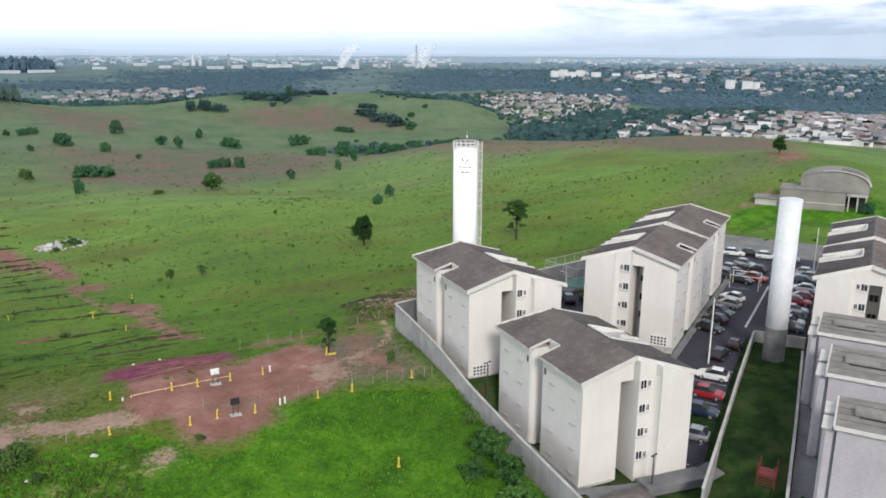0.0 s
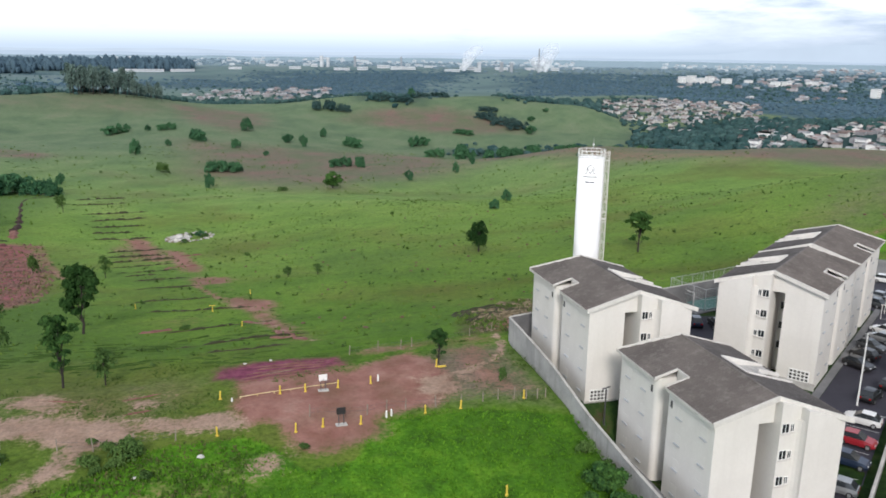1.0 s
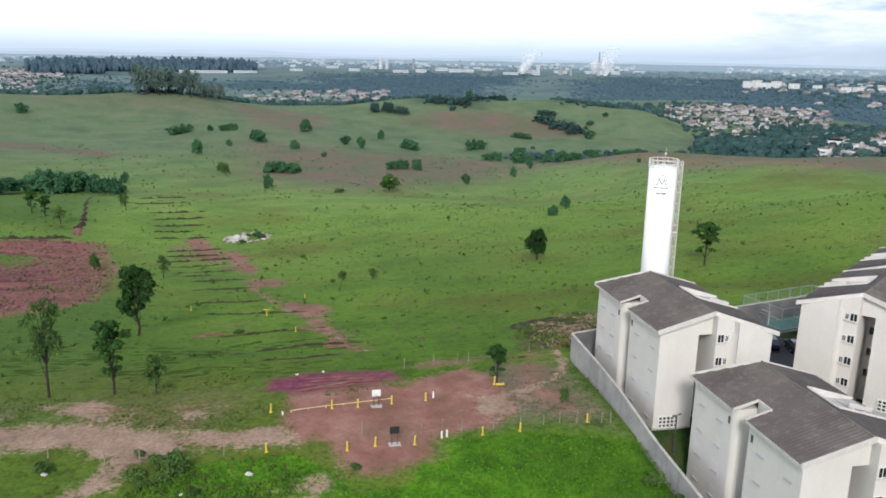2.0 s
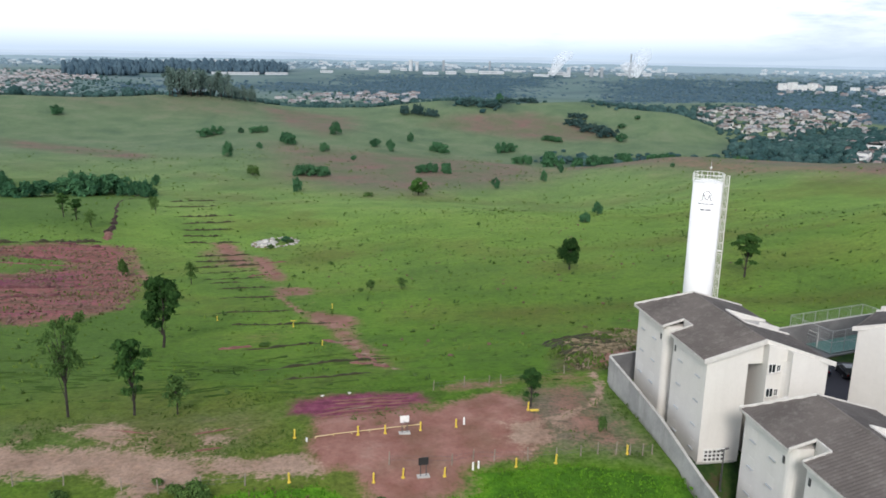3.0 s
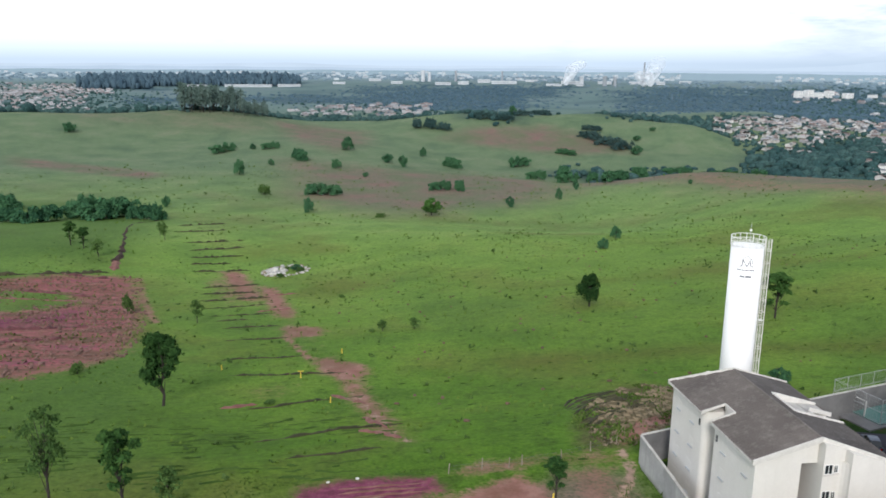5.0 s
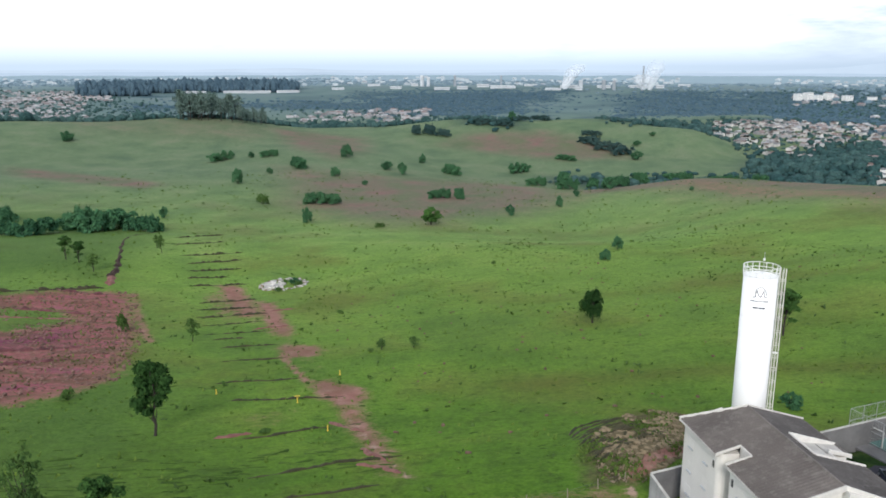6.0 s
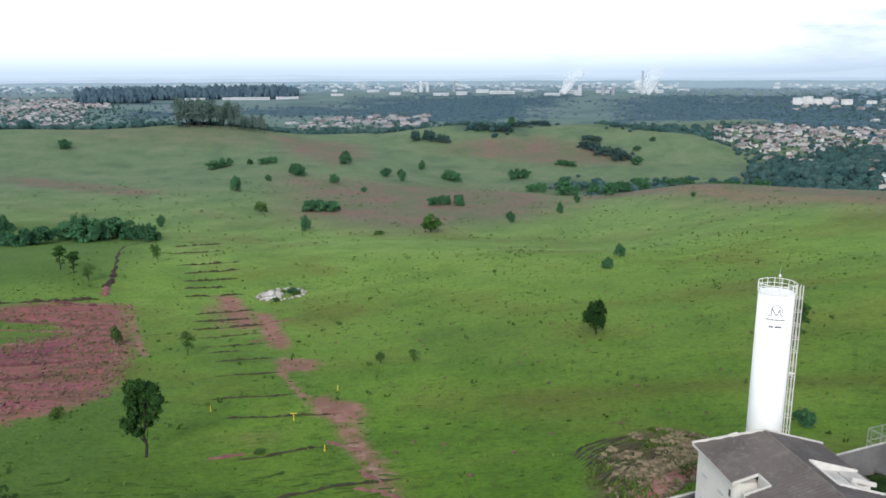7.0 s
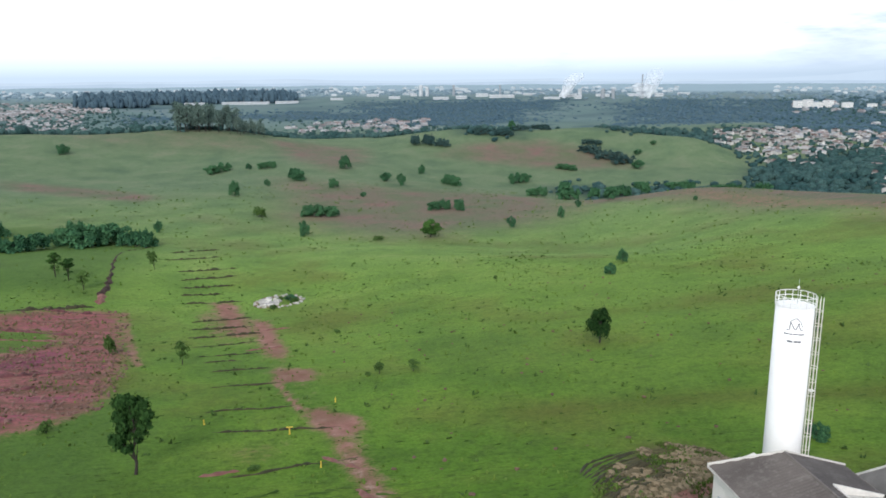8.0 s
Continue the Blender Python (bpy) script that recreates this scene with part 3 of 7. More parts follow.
    clayc = mix_node(n, l, 1.0, clayc, tufts, "MULTIPLY")
    sandc = ramp_node(n, l, mid.outputs["Fac"], [(0.3, (0.205, 0.136, 0.102)), (0.6, (0.322, 0.230, 0.178))]).outputs[0]
    sandc = mix_node(n, l, 0.7, mix_node(n, l, 0.6, sandc, clumps, "MULTIPLY"), tufts, "MULTIPLY")
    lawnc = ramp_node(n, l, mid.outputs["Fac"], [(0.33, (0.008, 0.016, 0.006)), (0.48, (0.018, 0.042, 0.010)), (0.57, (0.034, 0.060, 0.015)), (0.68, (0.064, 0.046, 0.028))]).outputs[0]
    # Paler and bluer colours for distance: haze mixed into the base colour.
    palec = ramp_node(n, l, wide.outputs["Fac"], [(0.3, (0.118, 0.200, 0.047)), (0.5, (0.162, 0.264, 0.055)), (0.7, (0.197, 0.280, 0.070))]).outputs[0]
    haze_plainc = ramp_node(n, l, huge.outputs["Fac"], [(0.35, (0.078, 0.124, 0.132)), (0.5, (0.110, 0.166, 0.162)), (0.65, (0.122, 0.168, 0.174))]).outputs[0]
    cover_haze = {}
    for key in ("pale", "hazy", "plain", "far_haze", "wood", "wood_far", "spoil"):
        cover_haze[key] = n.new("ShaderNodeAttribute")
        cover_haze[key].attribute_name = key
    col = mix_node(n, l, cover_haze["pale"].outputs["Fac"], grass, palec)
    col = mix_node(n, l, ramp_node(n, l, drift.outputs["Fac"], [(0.49, (0, 0, 0)), (0.64, (0.75, 0.75, 0.75))]).outputs[0], col, (0.106, 0.122, 0.027))
    shade = noise_node(n, l, 0.045, 5, pos, 0.6)
    col = mix_node(n, l, ramp_node(n, l, shade.outputs["Fac"], [(0.36, (0.26, 0.26, 0.26)), (0.48, (0, 0, 0))]).outputs[0], col, (0.048, 0.104, 0.014))
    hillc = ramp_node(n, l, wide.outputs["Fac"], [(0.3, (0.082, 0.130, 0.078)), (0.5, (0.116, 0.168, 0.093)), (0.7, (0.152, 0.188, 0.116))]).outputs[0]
    col = mix_node(n, l, cover_haze["hazy"].outputs["Fac"], col, hillc)
    col = mix_node(n, l, mask("dry", 1.0, 0.22, 0.92), col, dryc)
    col = mix_node(n, l, mask("lush", 0.5), col, lushc)
    col = mix_node(n, l, math_node(n, l, "MULTIPLY", mask("cool", 0.8, 0.2, 0.9), 0.7), col, (0.056, 0.110, 0.024))
    col = mix_node(n, l, math_node(n, l, "MULTIPLY", mask("olive", 1.0, 0.25, 0.95), 0.75), col, (0.088, 0.096, 0.022))
    col = mix_node(n, l, paths, col, (0.040, 0.072, 0.014))
    col = mix_node(n, l, 1.0, col, tufts, "MULTIPLY")
    col = mix_node(n, l, 1.0, col, clumps, "MULTIPLY")
    col = mix_node(n, l, mask("spoil", 1.2, 0.35, 0.75), col, ramp_node(n, l, clump.outputs["Fac"], [(0.4, (0.052, 0.044, 0.024)), (0.6, (0.104, 0.104, 0.040))]).outputs[0])
    bare = mask("soil", 1.5, 0.33, 0.74)
    col = mix_node(n, l, bare, col, soilc)
    col = mix_node(n, l, mask("clay", 1.3, 0.32, 0.72), col, clayc)
    plumc = ramp_node(n, l, clump.outputs["Fac"], [(0.36, (0.105, 0.030, 0.050)), (0.55, (0.175, 0.046, 0.086)), (0.7, (0.235, 0.100, 0.120))]).outputs[0]
    col = mix_node(n, l, mask("plum", 1.2, 0.30, 0.75), col, plumc)
    col = mix_node(n, l, cover_haze["plain"].outputs["Fac"], col, haze_plainc)
    # The farthest land fades to haze blue, painted into its colour.
    col = mix_node(n, l, cover_haze["far_haze"].outputs["Fac"], col, (0.250, 0.335, 0.385))
    col = mix_node(n, l, cover_haze["wood"].outputs["Fac"], col, (0.026, 0.052, 0.052))
    # Haze blue of the far woods, carried into the ground under them.
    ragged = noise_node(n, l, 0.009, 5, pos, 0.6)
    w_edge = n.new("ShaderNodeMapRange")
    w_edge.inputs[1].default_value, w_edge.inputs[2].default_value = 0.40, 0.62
    l.new(math_node(n, l, "ADD", cover_haze["wood_far"].outputs["Fac"], math_node(n, l, "MULTIPLY", math_node(n, l, "SUBTRACT", ragged.outputs["Fac"], 0.5), 2.2)), w_edge.inputs[0])
    col = mix_node(n, l, math_node(n, l, "MULTIPLY", w_edge.outputs[0], math_node(n, l, "MINIMUM", math_node(n, l, "MULTIPLY", cover_haze["wood_far"].outputs["Fac"], 6.0), 1.0)), col, (0.054, 0.096, 0.114))
    col = mix_node(n, l, mask("sand", 1.9, 0.36, 0.64), col, sandc)
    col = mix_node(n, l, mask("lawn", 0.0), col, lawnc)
    l.new(col, b.inputs["Base Color"])
    b.inputs["Specular IOR Level"].default_value = 0.1
    bp = n.new("ShaderNodeBump")
    bp.inputs["Distance"].default_value = 0.35
    l.new(math_node(n, l, "SUBTRACT", 0.7, math_node(n, l, "MULTIPLY", bare, 0.55)), bp.inputs["Strength"])
    l.new(math_node(n, l, "ADD", mid.outputs["Fac"], math_node(n, l, "MULTIPLY", fine.outputs["Fac"], 0.5)), bp.inputs["Height"])
    l.new(bp.outputs[0], b.inputs["Normal"])
    return m


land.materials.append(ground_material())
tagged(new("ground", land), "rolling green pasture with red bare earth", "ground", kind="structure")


def on_land(x, y):
    """The ground's height with its ripples left out by a small margin."""
    far = max(0.0, min(1.0, (math.hypot(x, y) - 1300) / 500))
    return gz(x, y) + (noise.noise((x * 0.09, y * 0.09, 0)) * 0.28 if inside(x, y) < 0.5 else 0.0) + noise.noise((x * 0.004, y * 0.004, 9)) * 5 * far + (0.6 * float(soft_inside(np.array([x]), np.array([y]), RUBBLE, 3.0)[0]) if -14 < x < 22 and 42 < y < 84 else 0.0)


# ---- far hills in the haze ----
def backdrop(name, radius, low, base, rough_h, seed, colour, label, far=0):
    verts, faces = [], []
    steps = 160
    for i in range(steps + 1):
        a = radians(-75 + 190 * i / steps)
        h = base + rough_h * (noise.fractal((a * 3.1, seed, 0), 1.0, 2.0, 5) + 0.25) + 105 * max(0.0, min(1.0, (a - 0.45) / 0.45)) * far
        verts += [(radius * math.sin(a), radius * math.cos(a), low), (radius * math.sin(a), radius * math.cos(a), h)]
        if i:
            faces.append((2 * i - 2, 2 * i, 2 * i + 1, 2 * i - 1))
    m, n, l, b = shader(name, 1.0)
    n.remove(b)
    # The strip glows in its haze colour instead of being lit.
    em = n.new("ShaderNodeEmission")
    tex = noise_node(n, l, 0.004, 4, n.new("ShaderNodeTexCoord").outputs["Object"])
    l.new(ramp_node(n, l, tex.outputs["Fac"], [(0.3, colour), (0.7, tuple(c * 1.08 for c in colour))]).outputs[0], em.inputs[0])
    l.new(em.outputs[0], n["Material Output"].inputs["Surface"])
    ob = new(name, mesh_of(name, verts, faces, m))
    return tagged(ob, label, "hills", kind="structure")


backdrop("backdrop_far", 4870, -80, 20, 26, 4.0, (0.62, 0.70, 0.75), "flat glowing backdrop of pale blue mountains in haze", 1)
backdrop("backdrop", 4780, -80, 8, 16, 11.0, (0.54, 0.63, 0.69), "flat glowing backdrop of blue-grey wooded hills")


# ---- apartment blocks ----
W, L, EAVE, RIDGE = 12.8, 18.2, 11.4, 13.3       # width, length, eaves and ridge over the ground
MID = W / 2
SHIFT = -2.0                                     # the right half stands this much further forward


def half_outline():
    """Plan of the block's left half, anticlockwise: two wings with a recess between them, and the stair notch in front."""
    round_out = [(1.15 - 0.7 * math.cos(a), 10.9 - 0.7 * math.sin(a)) for a in (0.0, 0.4, 0.8, 1.2, 1.57)]               # the wing's rounded corner
    return [(0.45, 0.3), (4.9, 0.3), (4.9, 4.2), (MID, 4.2), (MID, 16.9), (4.95, 16.9), (4.72, 17.0), (4.52, 17.25), (4.4, 17.6), (4.4, 17.9), (0.45, 17.9)] + round_out + [(2.5, 10.2), (2.5, 8.0), (0.45, 8.0)]


def slope_mesh(name, cuts):
    """Courses of tiles from the eaves to the ridge, in lapped rows; the back verge runs aslant. cuts: x, x, y, y of pieces left out."""
    rows, cols = 21, 172
    verts, faces = [], []
    for r in range(rows):
        for k, lift in ((r / rows, 0.05), ((r + 1) / rows, 0.0)):
            for i in range(cols + 1):
                y = (L + SHIFT * k) * i / cols
                w = 0.055 * math.cos(y / 0.42 * 2 * math.pi)
                verts.append((MID * k, y, EAVE + (RIDGE - EAVE) * k + w + 0.09 + lift))
    n = cols + 1
    for q in range(2 * rows - 1):
        for i in range(cols):
            x = MID * ((q // 2) + 0.5) / rows
            y = (L + SHIFT * x / MID) * (i + 0.5) / cols
            if any(x0 < x < x1 and y0 < y < y1 for x0, x1, y0, y1 in cuts):
                continue
            faces.append((q * n + i + 1, (q + 1) * n + i + 1, (q + 1) * n + i, q * n + i))
    return mesh_of(name, verts, faces, M_ROOF, True)


def rake(bm, x0, x1, z0, z1, y, out, w=0.16, h=0.34):
    """A sloping verge board along a gable."""
    vs = []
    for yy in (y, y + out * w):
        for x, z in ((x0, z0), (x1, z1)):
            vs += [bm.verts.new((x, yy, z - h + 0.29)), bm.verts.new((x, yy, z + 0.29))]
    a, b, c, d, e, f, g2, h2 = vs
    for q in ((a, c, d, b), (e, f, h2, g2), (a, b, f, e), (c, g2, h2, d), (b, d, h2, f), (a, e, g2, c)):
        bm.faces.new(q)
    bmesh.ops.recalc_face_normals(bm, faces=bm.faces)
    return bm


def gable_mesh(name, x0, x1, zt0, zt1, y, thick, z0):
    """The wall above the eaves' line, up to the slope."""
    bm = bmesh.new()
    lo = [(x0, z0), (x1, z0), (x1, zt1), (x0, zt0)]
    a = [bm.verts.new((x, y, z)) for x, z in lo]
    b = [bm.verts.new((x, y + thick, z)) for x, z in lo]
    bm.faces.new(a)
    bm.faces.new(b[::-1])
    for i in range(4):
        j = (i + 1) % 4
        bm.faces.new((a[j], a[i], b[i], b[j]))
    bmesh.ops.recalc_face_normals(bm, faces=bm.faces)
    me = bpy.data.meshes.new(name)
    bm.to_mesh(me)
    bm.free()
    me.materials.append(M_RENDER)
    return me


def bm_mesh(name, bm, mat):
    me = bpy.data.meshes.new(name)
    bm.to_mesh(me)
    bm.free()
    me.materials.append(mat)
    return me


def window_meshes(w, h):
    """A sliding window: frame with a middle bar, glass set back, sloping sill."""
    f = bmesh.new()
    t, d = 0.04, 0.07
    for q in ((0, 0, w, t), (0, h - t, w, h), (0, t, t, h - t), (w - t, t, w, h - t), (w / 2 - t / 2, t, w / 2 + t / 2, h - t)):
        box(f, q[0], -d / 2, q[1], q[2], d / 2, q[3])
    g = boxed(t, 0.004, t, w - t, 0.016, h - t)
    s = boxed(-0.08, -0.16, -0.09, w + 0.08, 0.04, 0.0)
    return bm_mesh("window_frame", f, M_WHITE), bm_mesh("pane", g, M_GLASS), bm_mesh("window_sill", s, M_TRIM)


WIN_WIDE, WIN_SMALL, WIN_TALL = window_meshes(0.78, 0.95), window_meshes(0.42, 0.75), window_meshes(1.15, 1.0)


def add_window(parent, meshes, m, open_leaf=False):
    frame_ob = piece("window", meshes[0], parent, m)
    piece("pane", meshes[1], frame_ob)
    piece("sill", meshes[2], frame_ob)


LATTICE = bmesh.new()
for i in range(6):
    box(LATTICE, i * 0.46, -0.05, 0, i * 0.46 + 0.13, 0.05, 1.45)
for k in range(4):
    box(LATTICE, 0.131, -0.047, k * 0.44, 2.299, 0.047, k * 0.44 + 0.13)
LATTICE = bm_mesh("lattice", LATTICE, M_WHITE)
# Black sheet behind the grille, for the shade in its holes.
LATTICE_BACK = bm_mesh("lattice_back", boxed(0.02, 0.06, 0.02, 2.4, 0.075, 1.43), M_DARK)


HALF = bmesh.new()
prism(HALF, half_outline(), -1.2, EAVE + 0.02)
HALF_ME = bm_mesh("wall", HALF, M_RENDER)
NOTCH_X, N0, N1 = 2.44, 7.95, 10.15             # the notch over the recess: depth, from, to
TRAY_X, T0 = 5.18, 5.6                           # the sunken pale panel beside it on the right half
SLOPE = slope_mesh("roof_slope", [(-1, NOTCH_X, N0, N1)])
SLOPE_R = slope_mesh("roof_slope", [(-1, TRAY_X, N0, N1), (0.3, TRAY_X, T0, N0 + 0.1)])
GABLE_F = gable_mesh("gable", 0.45, MID, EAVE + 0.15, RIDGE, 0.3, 0.2, EAVE + 0.021)
GABLE_B = gable_mesh("gable", 0.45, 4.4, EAVE + 0.08, EAVE + 0.04 + (RIDGE - EAVE) * 0.65, 16.88, 1.02, EAVE + 0.021)
GABLE_S = gable_mesh("gable", 4.4, MID, EAVE + 0.04 + (RIDGE - EAVE) * 0.65, RIDGE - 0.12, 15.8, 1.1, EAVE + 0.021)
def rake_skew(bm, x0, x1, z0, z1, y0, y1, w=0.16, h=0.34):
    """A verge board that also runs aslant in plan."""
    vs = []
    for out in (0.0, w):
        for x, z, y in ((x0, z0, y0), (x1, z1, y1)):
            vs += [bm.verts.new((x, y + out, z - h + 0.29)), bm.verts.new((x, y + out, z + 0.29))]
    a, b, c, d, e, f, g2, h2 = vs
    for q in ((a, c, d, b), (e, f, h2, g2), (a, b, f, e), (c, g2, h2, d), (b, d, h2, f), (a, e, g2, c)):
        bm.faces.new(q)
    bmesh.ops.recalc_face_normals(bm, faces=bm.faces)
    return bm


M_TRAY = surface("pale_roof_edge", (0.72, 0.70, 0.66), (0.62, 0.60, 0.57), 0.9, 6.0, 0.75, 0.1)
M_TRAY_FLOOR = surface("pale_roof_sheet", (0.40, 0.385, 0.365), (0.58, 0.56, 0.53), 0.5, 5.0, 0.8, 0.15, grime=(0.30, 0.28, 0.26))
VERGES = [bm_mesh("verge", b, M_TRIM) for b in (
    rake(bmesh.new(), -0.05, MID, EAVE, RIDGE, -0.02, -1, 0.16, 0.50), rake_skew(bmesh.new(), -0.05, MID, EAVE, RIDGE, L + 0.02, L + SHIFT + 0.02, 0.16, 0.50))]


def slope_z(x):
    return EAVE + (RIDGE - EAVE) * x / MID


NOTCH_TRIM = [bm_mesh("verge", b, M_TRIM) for b in (
    rake(bmesh.new(), -0.05, NOTCH_X, EAVE, slope_z(NOTCH_X), N0, 1, 0.12, 0.26), rake(bmesh.new(), -0.05, NOTCH_X, EAVE, slope_z(NOTCH_X), N1, -1, 0.12, 0.26),
    boxed(NOTCH_X - 0.04, N0 + 0.12, EAVE - 0.2, NOTCH_X + 0.10, N1 - 0.12, slope_z(NOTCH_X) + 0.24))]
TRAY_TRIM = [bm_mesh("tray_edge", b, M_TRAY) for b in (
    rake(bmesh.new(), 0.2, TRAY_X, slope_z(0.2), slope_z(TRAY_X), T0, 1, 0.16, 0.95), rake(bmesh.new(), NOTCH_X, TRAY_X, slope_z(NOTCH_X), slope_z(TRAY_X), N1, -1, 0.2, 0.95),
    rake(bmesh.new(), -0.05, NOTCH_X - 0.04, EAVE, slope_z(NOTCH_X), N1, -1, 0.14, 0.30), rake(bmesh.new(), -0.05, NOTCH_X - 0.04, EAVE, slope_z(NOTCH_X), N0, 1, 0.14, 0.40),
    boxed(TRAY_X - 0.04, T0 + 0.16, EAVE + 0.5, TRAY_X + 0.12, N1 - 0.2, slope_z(TRAY_X) + 0.26), boxed(NOTCH_X - 0.04, N0 + 0.14, EAVE - 0.2, NOTCH_X + 0.10, N1 - 0.14, slope_z(NOTCH_X) + 0.05))]


def tray_floor():
    """The pale sheet on the floor of the sunken panel, a shallow slope of its own with low ribs."""
    bm = bmesh.new()
    for x0, x1, y0, y1 in ((0.2, NOTCH_X - 0.05, T0 + 0.16, N0), (NOTCH_X + 0.10, TRAY_X - 0.04, T0 + 0.16, N1 - 0.2)):
        z0, z1 = EAVE + 0.12 + 0.15 * x0, EAVE + 0.12 + 0.15 * x1
        vs = [bm.verts.new(v) for x, z in ((x0, z0), (x1, z1)) for v in ((x, y0, z - 0.1), (x, y1, z - 0.1), (x, y0, z), (x, y1, z))]
        for f in ((0, 1, 3, 2), (4, 6, 7, 5), (2, 3, 7, 6), (0, 4, 5, 1), (0, 2, 6, 4), (1, 5, 7, 3)):
            bm.faces.new([vs[q] for q in f])
    bmesh.ops.recalc_face_normals(bm, faces=bm.faces)
    return bm_mesh("roof_tray", bm, M_TRAY_FLOOR)


TRAY_FLOOR = tray_floor()
FASCIAS = [bm_mesh("fascia", b, M_TRIM) for b in (boxed(-0.02, 0.05, EAVE - 0.18, 0.10, N0 - 0.02, EAVE + 0.09), boxed(-0.02, N1 + 0.02, EAVE - 0.18, 0.10, L - 0.05, EAVE + 0.09))]
SOFFITS = [bm_mesh("soffit", b, M_TRIM) for b in (boxed(0.1, 0.1, EAVE - 0.14, 0.45, N0 - 0.1, EAVE - 0.06), boxed(0.1, N1 + 0.1, EAVE - 0.14, 0.45, L - 0.1, EAVE - 0.06))]
# Blue-grey that puts the ledges' thin shadow into their colour.
M_LEDGE = surface("shadow_grey_ledge", (0.34, 0.36, 0.39), (0.44, 0.46, 0.48), 1.0, 6.0, 0.8, 0.1)
LEDGE_ME = bm_mesh("ledge", boxed(0.0, -0.16, -0.05, 1.0, -0.032, 0.05), M_LEDGE)
DRIP_ME = bm_mesh("window_vent", boxed(0.0, -0.05, 0, 0.3, 0.03, 0.7), M_STEEL_DARK)
CAP_ME = bm_mesh("ridge_cap", rodded((MID, 0, RIDGE + 0.10), (MID, L + SHIFT, RIDGE + 0.10), 0.15, sides=6), M_ROOF)


def side_window(parent, y, z):
    """A shuttered window flush in a side wall, with a ledge greyed to read as a thin shadow."""
    m = pose(0.445, y, z, rz=-90)
    piece("side_window", SIDE_SHUTTER, parent, m)
    piece("ledge", LEDGE_ME, parent, m @ pose(0.0, -0.01, 0.0))


SIDE_SHUTTER = bmesh.new()
box(SIDE_SHUTTER, 0.0, -0.008, 0.06, 1.0, 0.02, 1.06)
SIDE_SHUTTER = bm_mesh("side_window", SIDE_SHUTTER, M_RENDER)


def half_block(name, parent, m, tray):
    """One half of a block as parts under it: walls, gables, roof slopes, trims, windows."""
    h = piece("wing", HALF_ME, parent, m)
    for nm, me in (("gable", GABLE_F), ("gable", GABLE_B), ("gable", GABLE_S), ("roof_slope", SLOPE_R if tray else SLOPE), *[("verge", v) for v in VERGES + ([] if tray else NOTCH_TRIM)], *[("fascia", v) for v in FASCIAS], *[("soffit", v) for v in SOFFITS]):
        piece(nm, me, h, None, "grey-brown concrete roof tiles" if nm == "roof_slope" else "")
    piece("lintel", LINTEL_ME, h)
    if tray:
        piece("roof_tray", TRAY_FLOOR, h, None, "pale sheet sunk in the roof")
        for v in TRAY_TRIM:
            piece("tray_edge", v, h)
    for k in range(4):
        z = 1.0 + 2.7 * k
        for y in (2.3, 6.4, 13.3, 16.6):
            side_window(h, y, z)
    piece("vent_window", DRIP_ME, h, pose(0.44, 7.6, 9.6, rz=-90))
    piece("vent_window", DRIP_ME, h, pose(0.44, 11.4, 9.6, rz=-90))
    return h


LINTEL_ME = bm_mesh("lintel", boxed(4.9, 0.3, 10.85, MID, 0.6, EAVE + 0.021), M_RENDER)


def block(name, label, m, lattices=True):
    """A four-storey block of two halves, the right one turned about and set forward."""
    b = thing(name, label, "apartment building", m)
    half_block("left", b, None, False)
    half_block("right", b, Matrix.Translation((W, L + SHIFT, 0)) @ pose(0, 0, 0, rz=180), True)
    piece("ridge_cap", CAP_ME, b)
    for k in range(4):
        z = 2.35 + 2.62 * k
        for base in (Matrix(), Matrix.Translation((W, L + SHIFT, 0)) @ pose(0, 0, 0, rz=180)):
            add_window(b, WIN_WIDE, base @ pose(MID + 0.12, -0.72, z))
            add_window(b, WIN_SMALL, base @ pose(MID + 1.0, -0.72, z + 0.1))
            add_window(b, WIN_TALL, base @ pose(5.05, 4.16, z))
    for base in (Matrix(), Matrix.Translation((W, L + SHIFT, 0)) @ pose(0, 0, 0, rz=180)):
        piece("plinth", PLINTH_ME, b, base)
        if not lattices:
            continue
        lat = piece("lattice", LATTICE, b, base @ pose(1.0, 0.22, 0.1))
        piece("lattice_back", LATTICE_BACK, lat)
    return b


PLINTH_ME = bm_mesh("plinth", boxed(0.3, 0.14, -1.3, 4.5, 0.296, 0.12), M_CONCRETE)

BLOCK_B = block("apartment_block", "cream four-storey apartment block with grey-brown tiled gable roof", pose(0, 0, 0.0), False)
tagged(BLOCK_B, group="apartment blocks")
BLOCK_A = block("apartment_block", "cream four-storey apartment block with latticed ground-floor grille", pose(-1.6, 22.9, 3.0))
tagged(BLOCK_A, group="apartment blocks")
C_TURN = 37.5 - 90


def uv(u, v, z=0.0):
    """A place by the car park's own lines: u along it, v across it."""
    return (26.7 + u * 0.793 + v * 0.609, 18.9 + u * 0.609 - v * 0.793, z)


MIRROR = Matrix.Diagonal((-1, 1, 1, 1))
for (u0, v0), z0 in (((0.5, 0.4), 4.0), ((18.7, 0.4), 4.0), ((8.5, 28.6), 3.4), ((26.7, 28.6), 3.4)):
    copy_thing(BLOCK_A, pose(*uv(u0, v0, z0), rz=C_TURN) @ MIRROR)


# ---- stepped neighbours with weathered roofs ----
# Lavender-grey of walls in shade, put into the render's colour.
M_SHADED_WALL = surface("shaded_lavender_render", (0.46, 0.44, 0.465), (0.39, 0.372, 0.395), 0.3, 3.0, 0.85, 0.12, grime=(0.31, 0.30, 0.31))

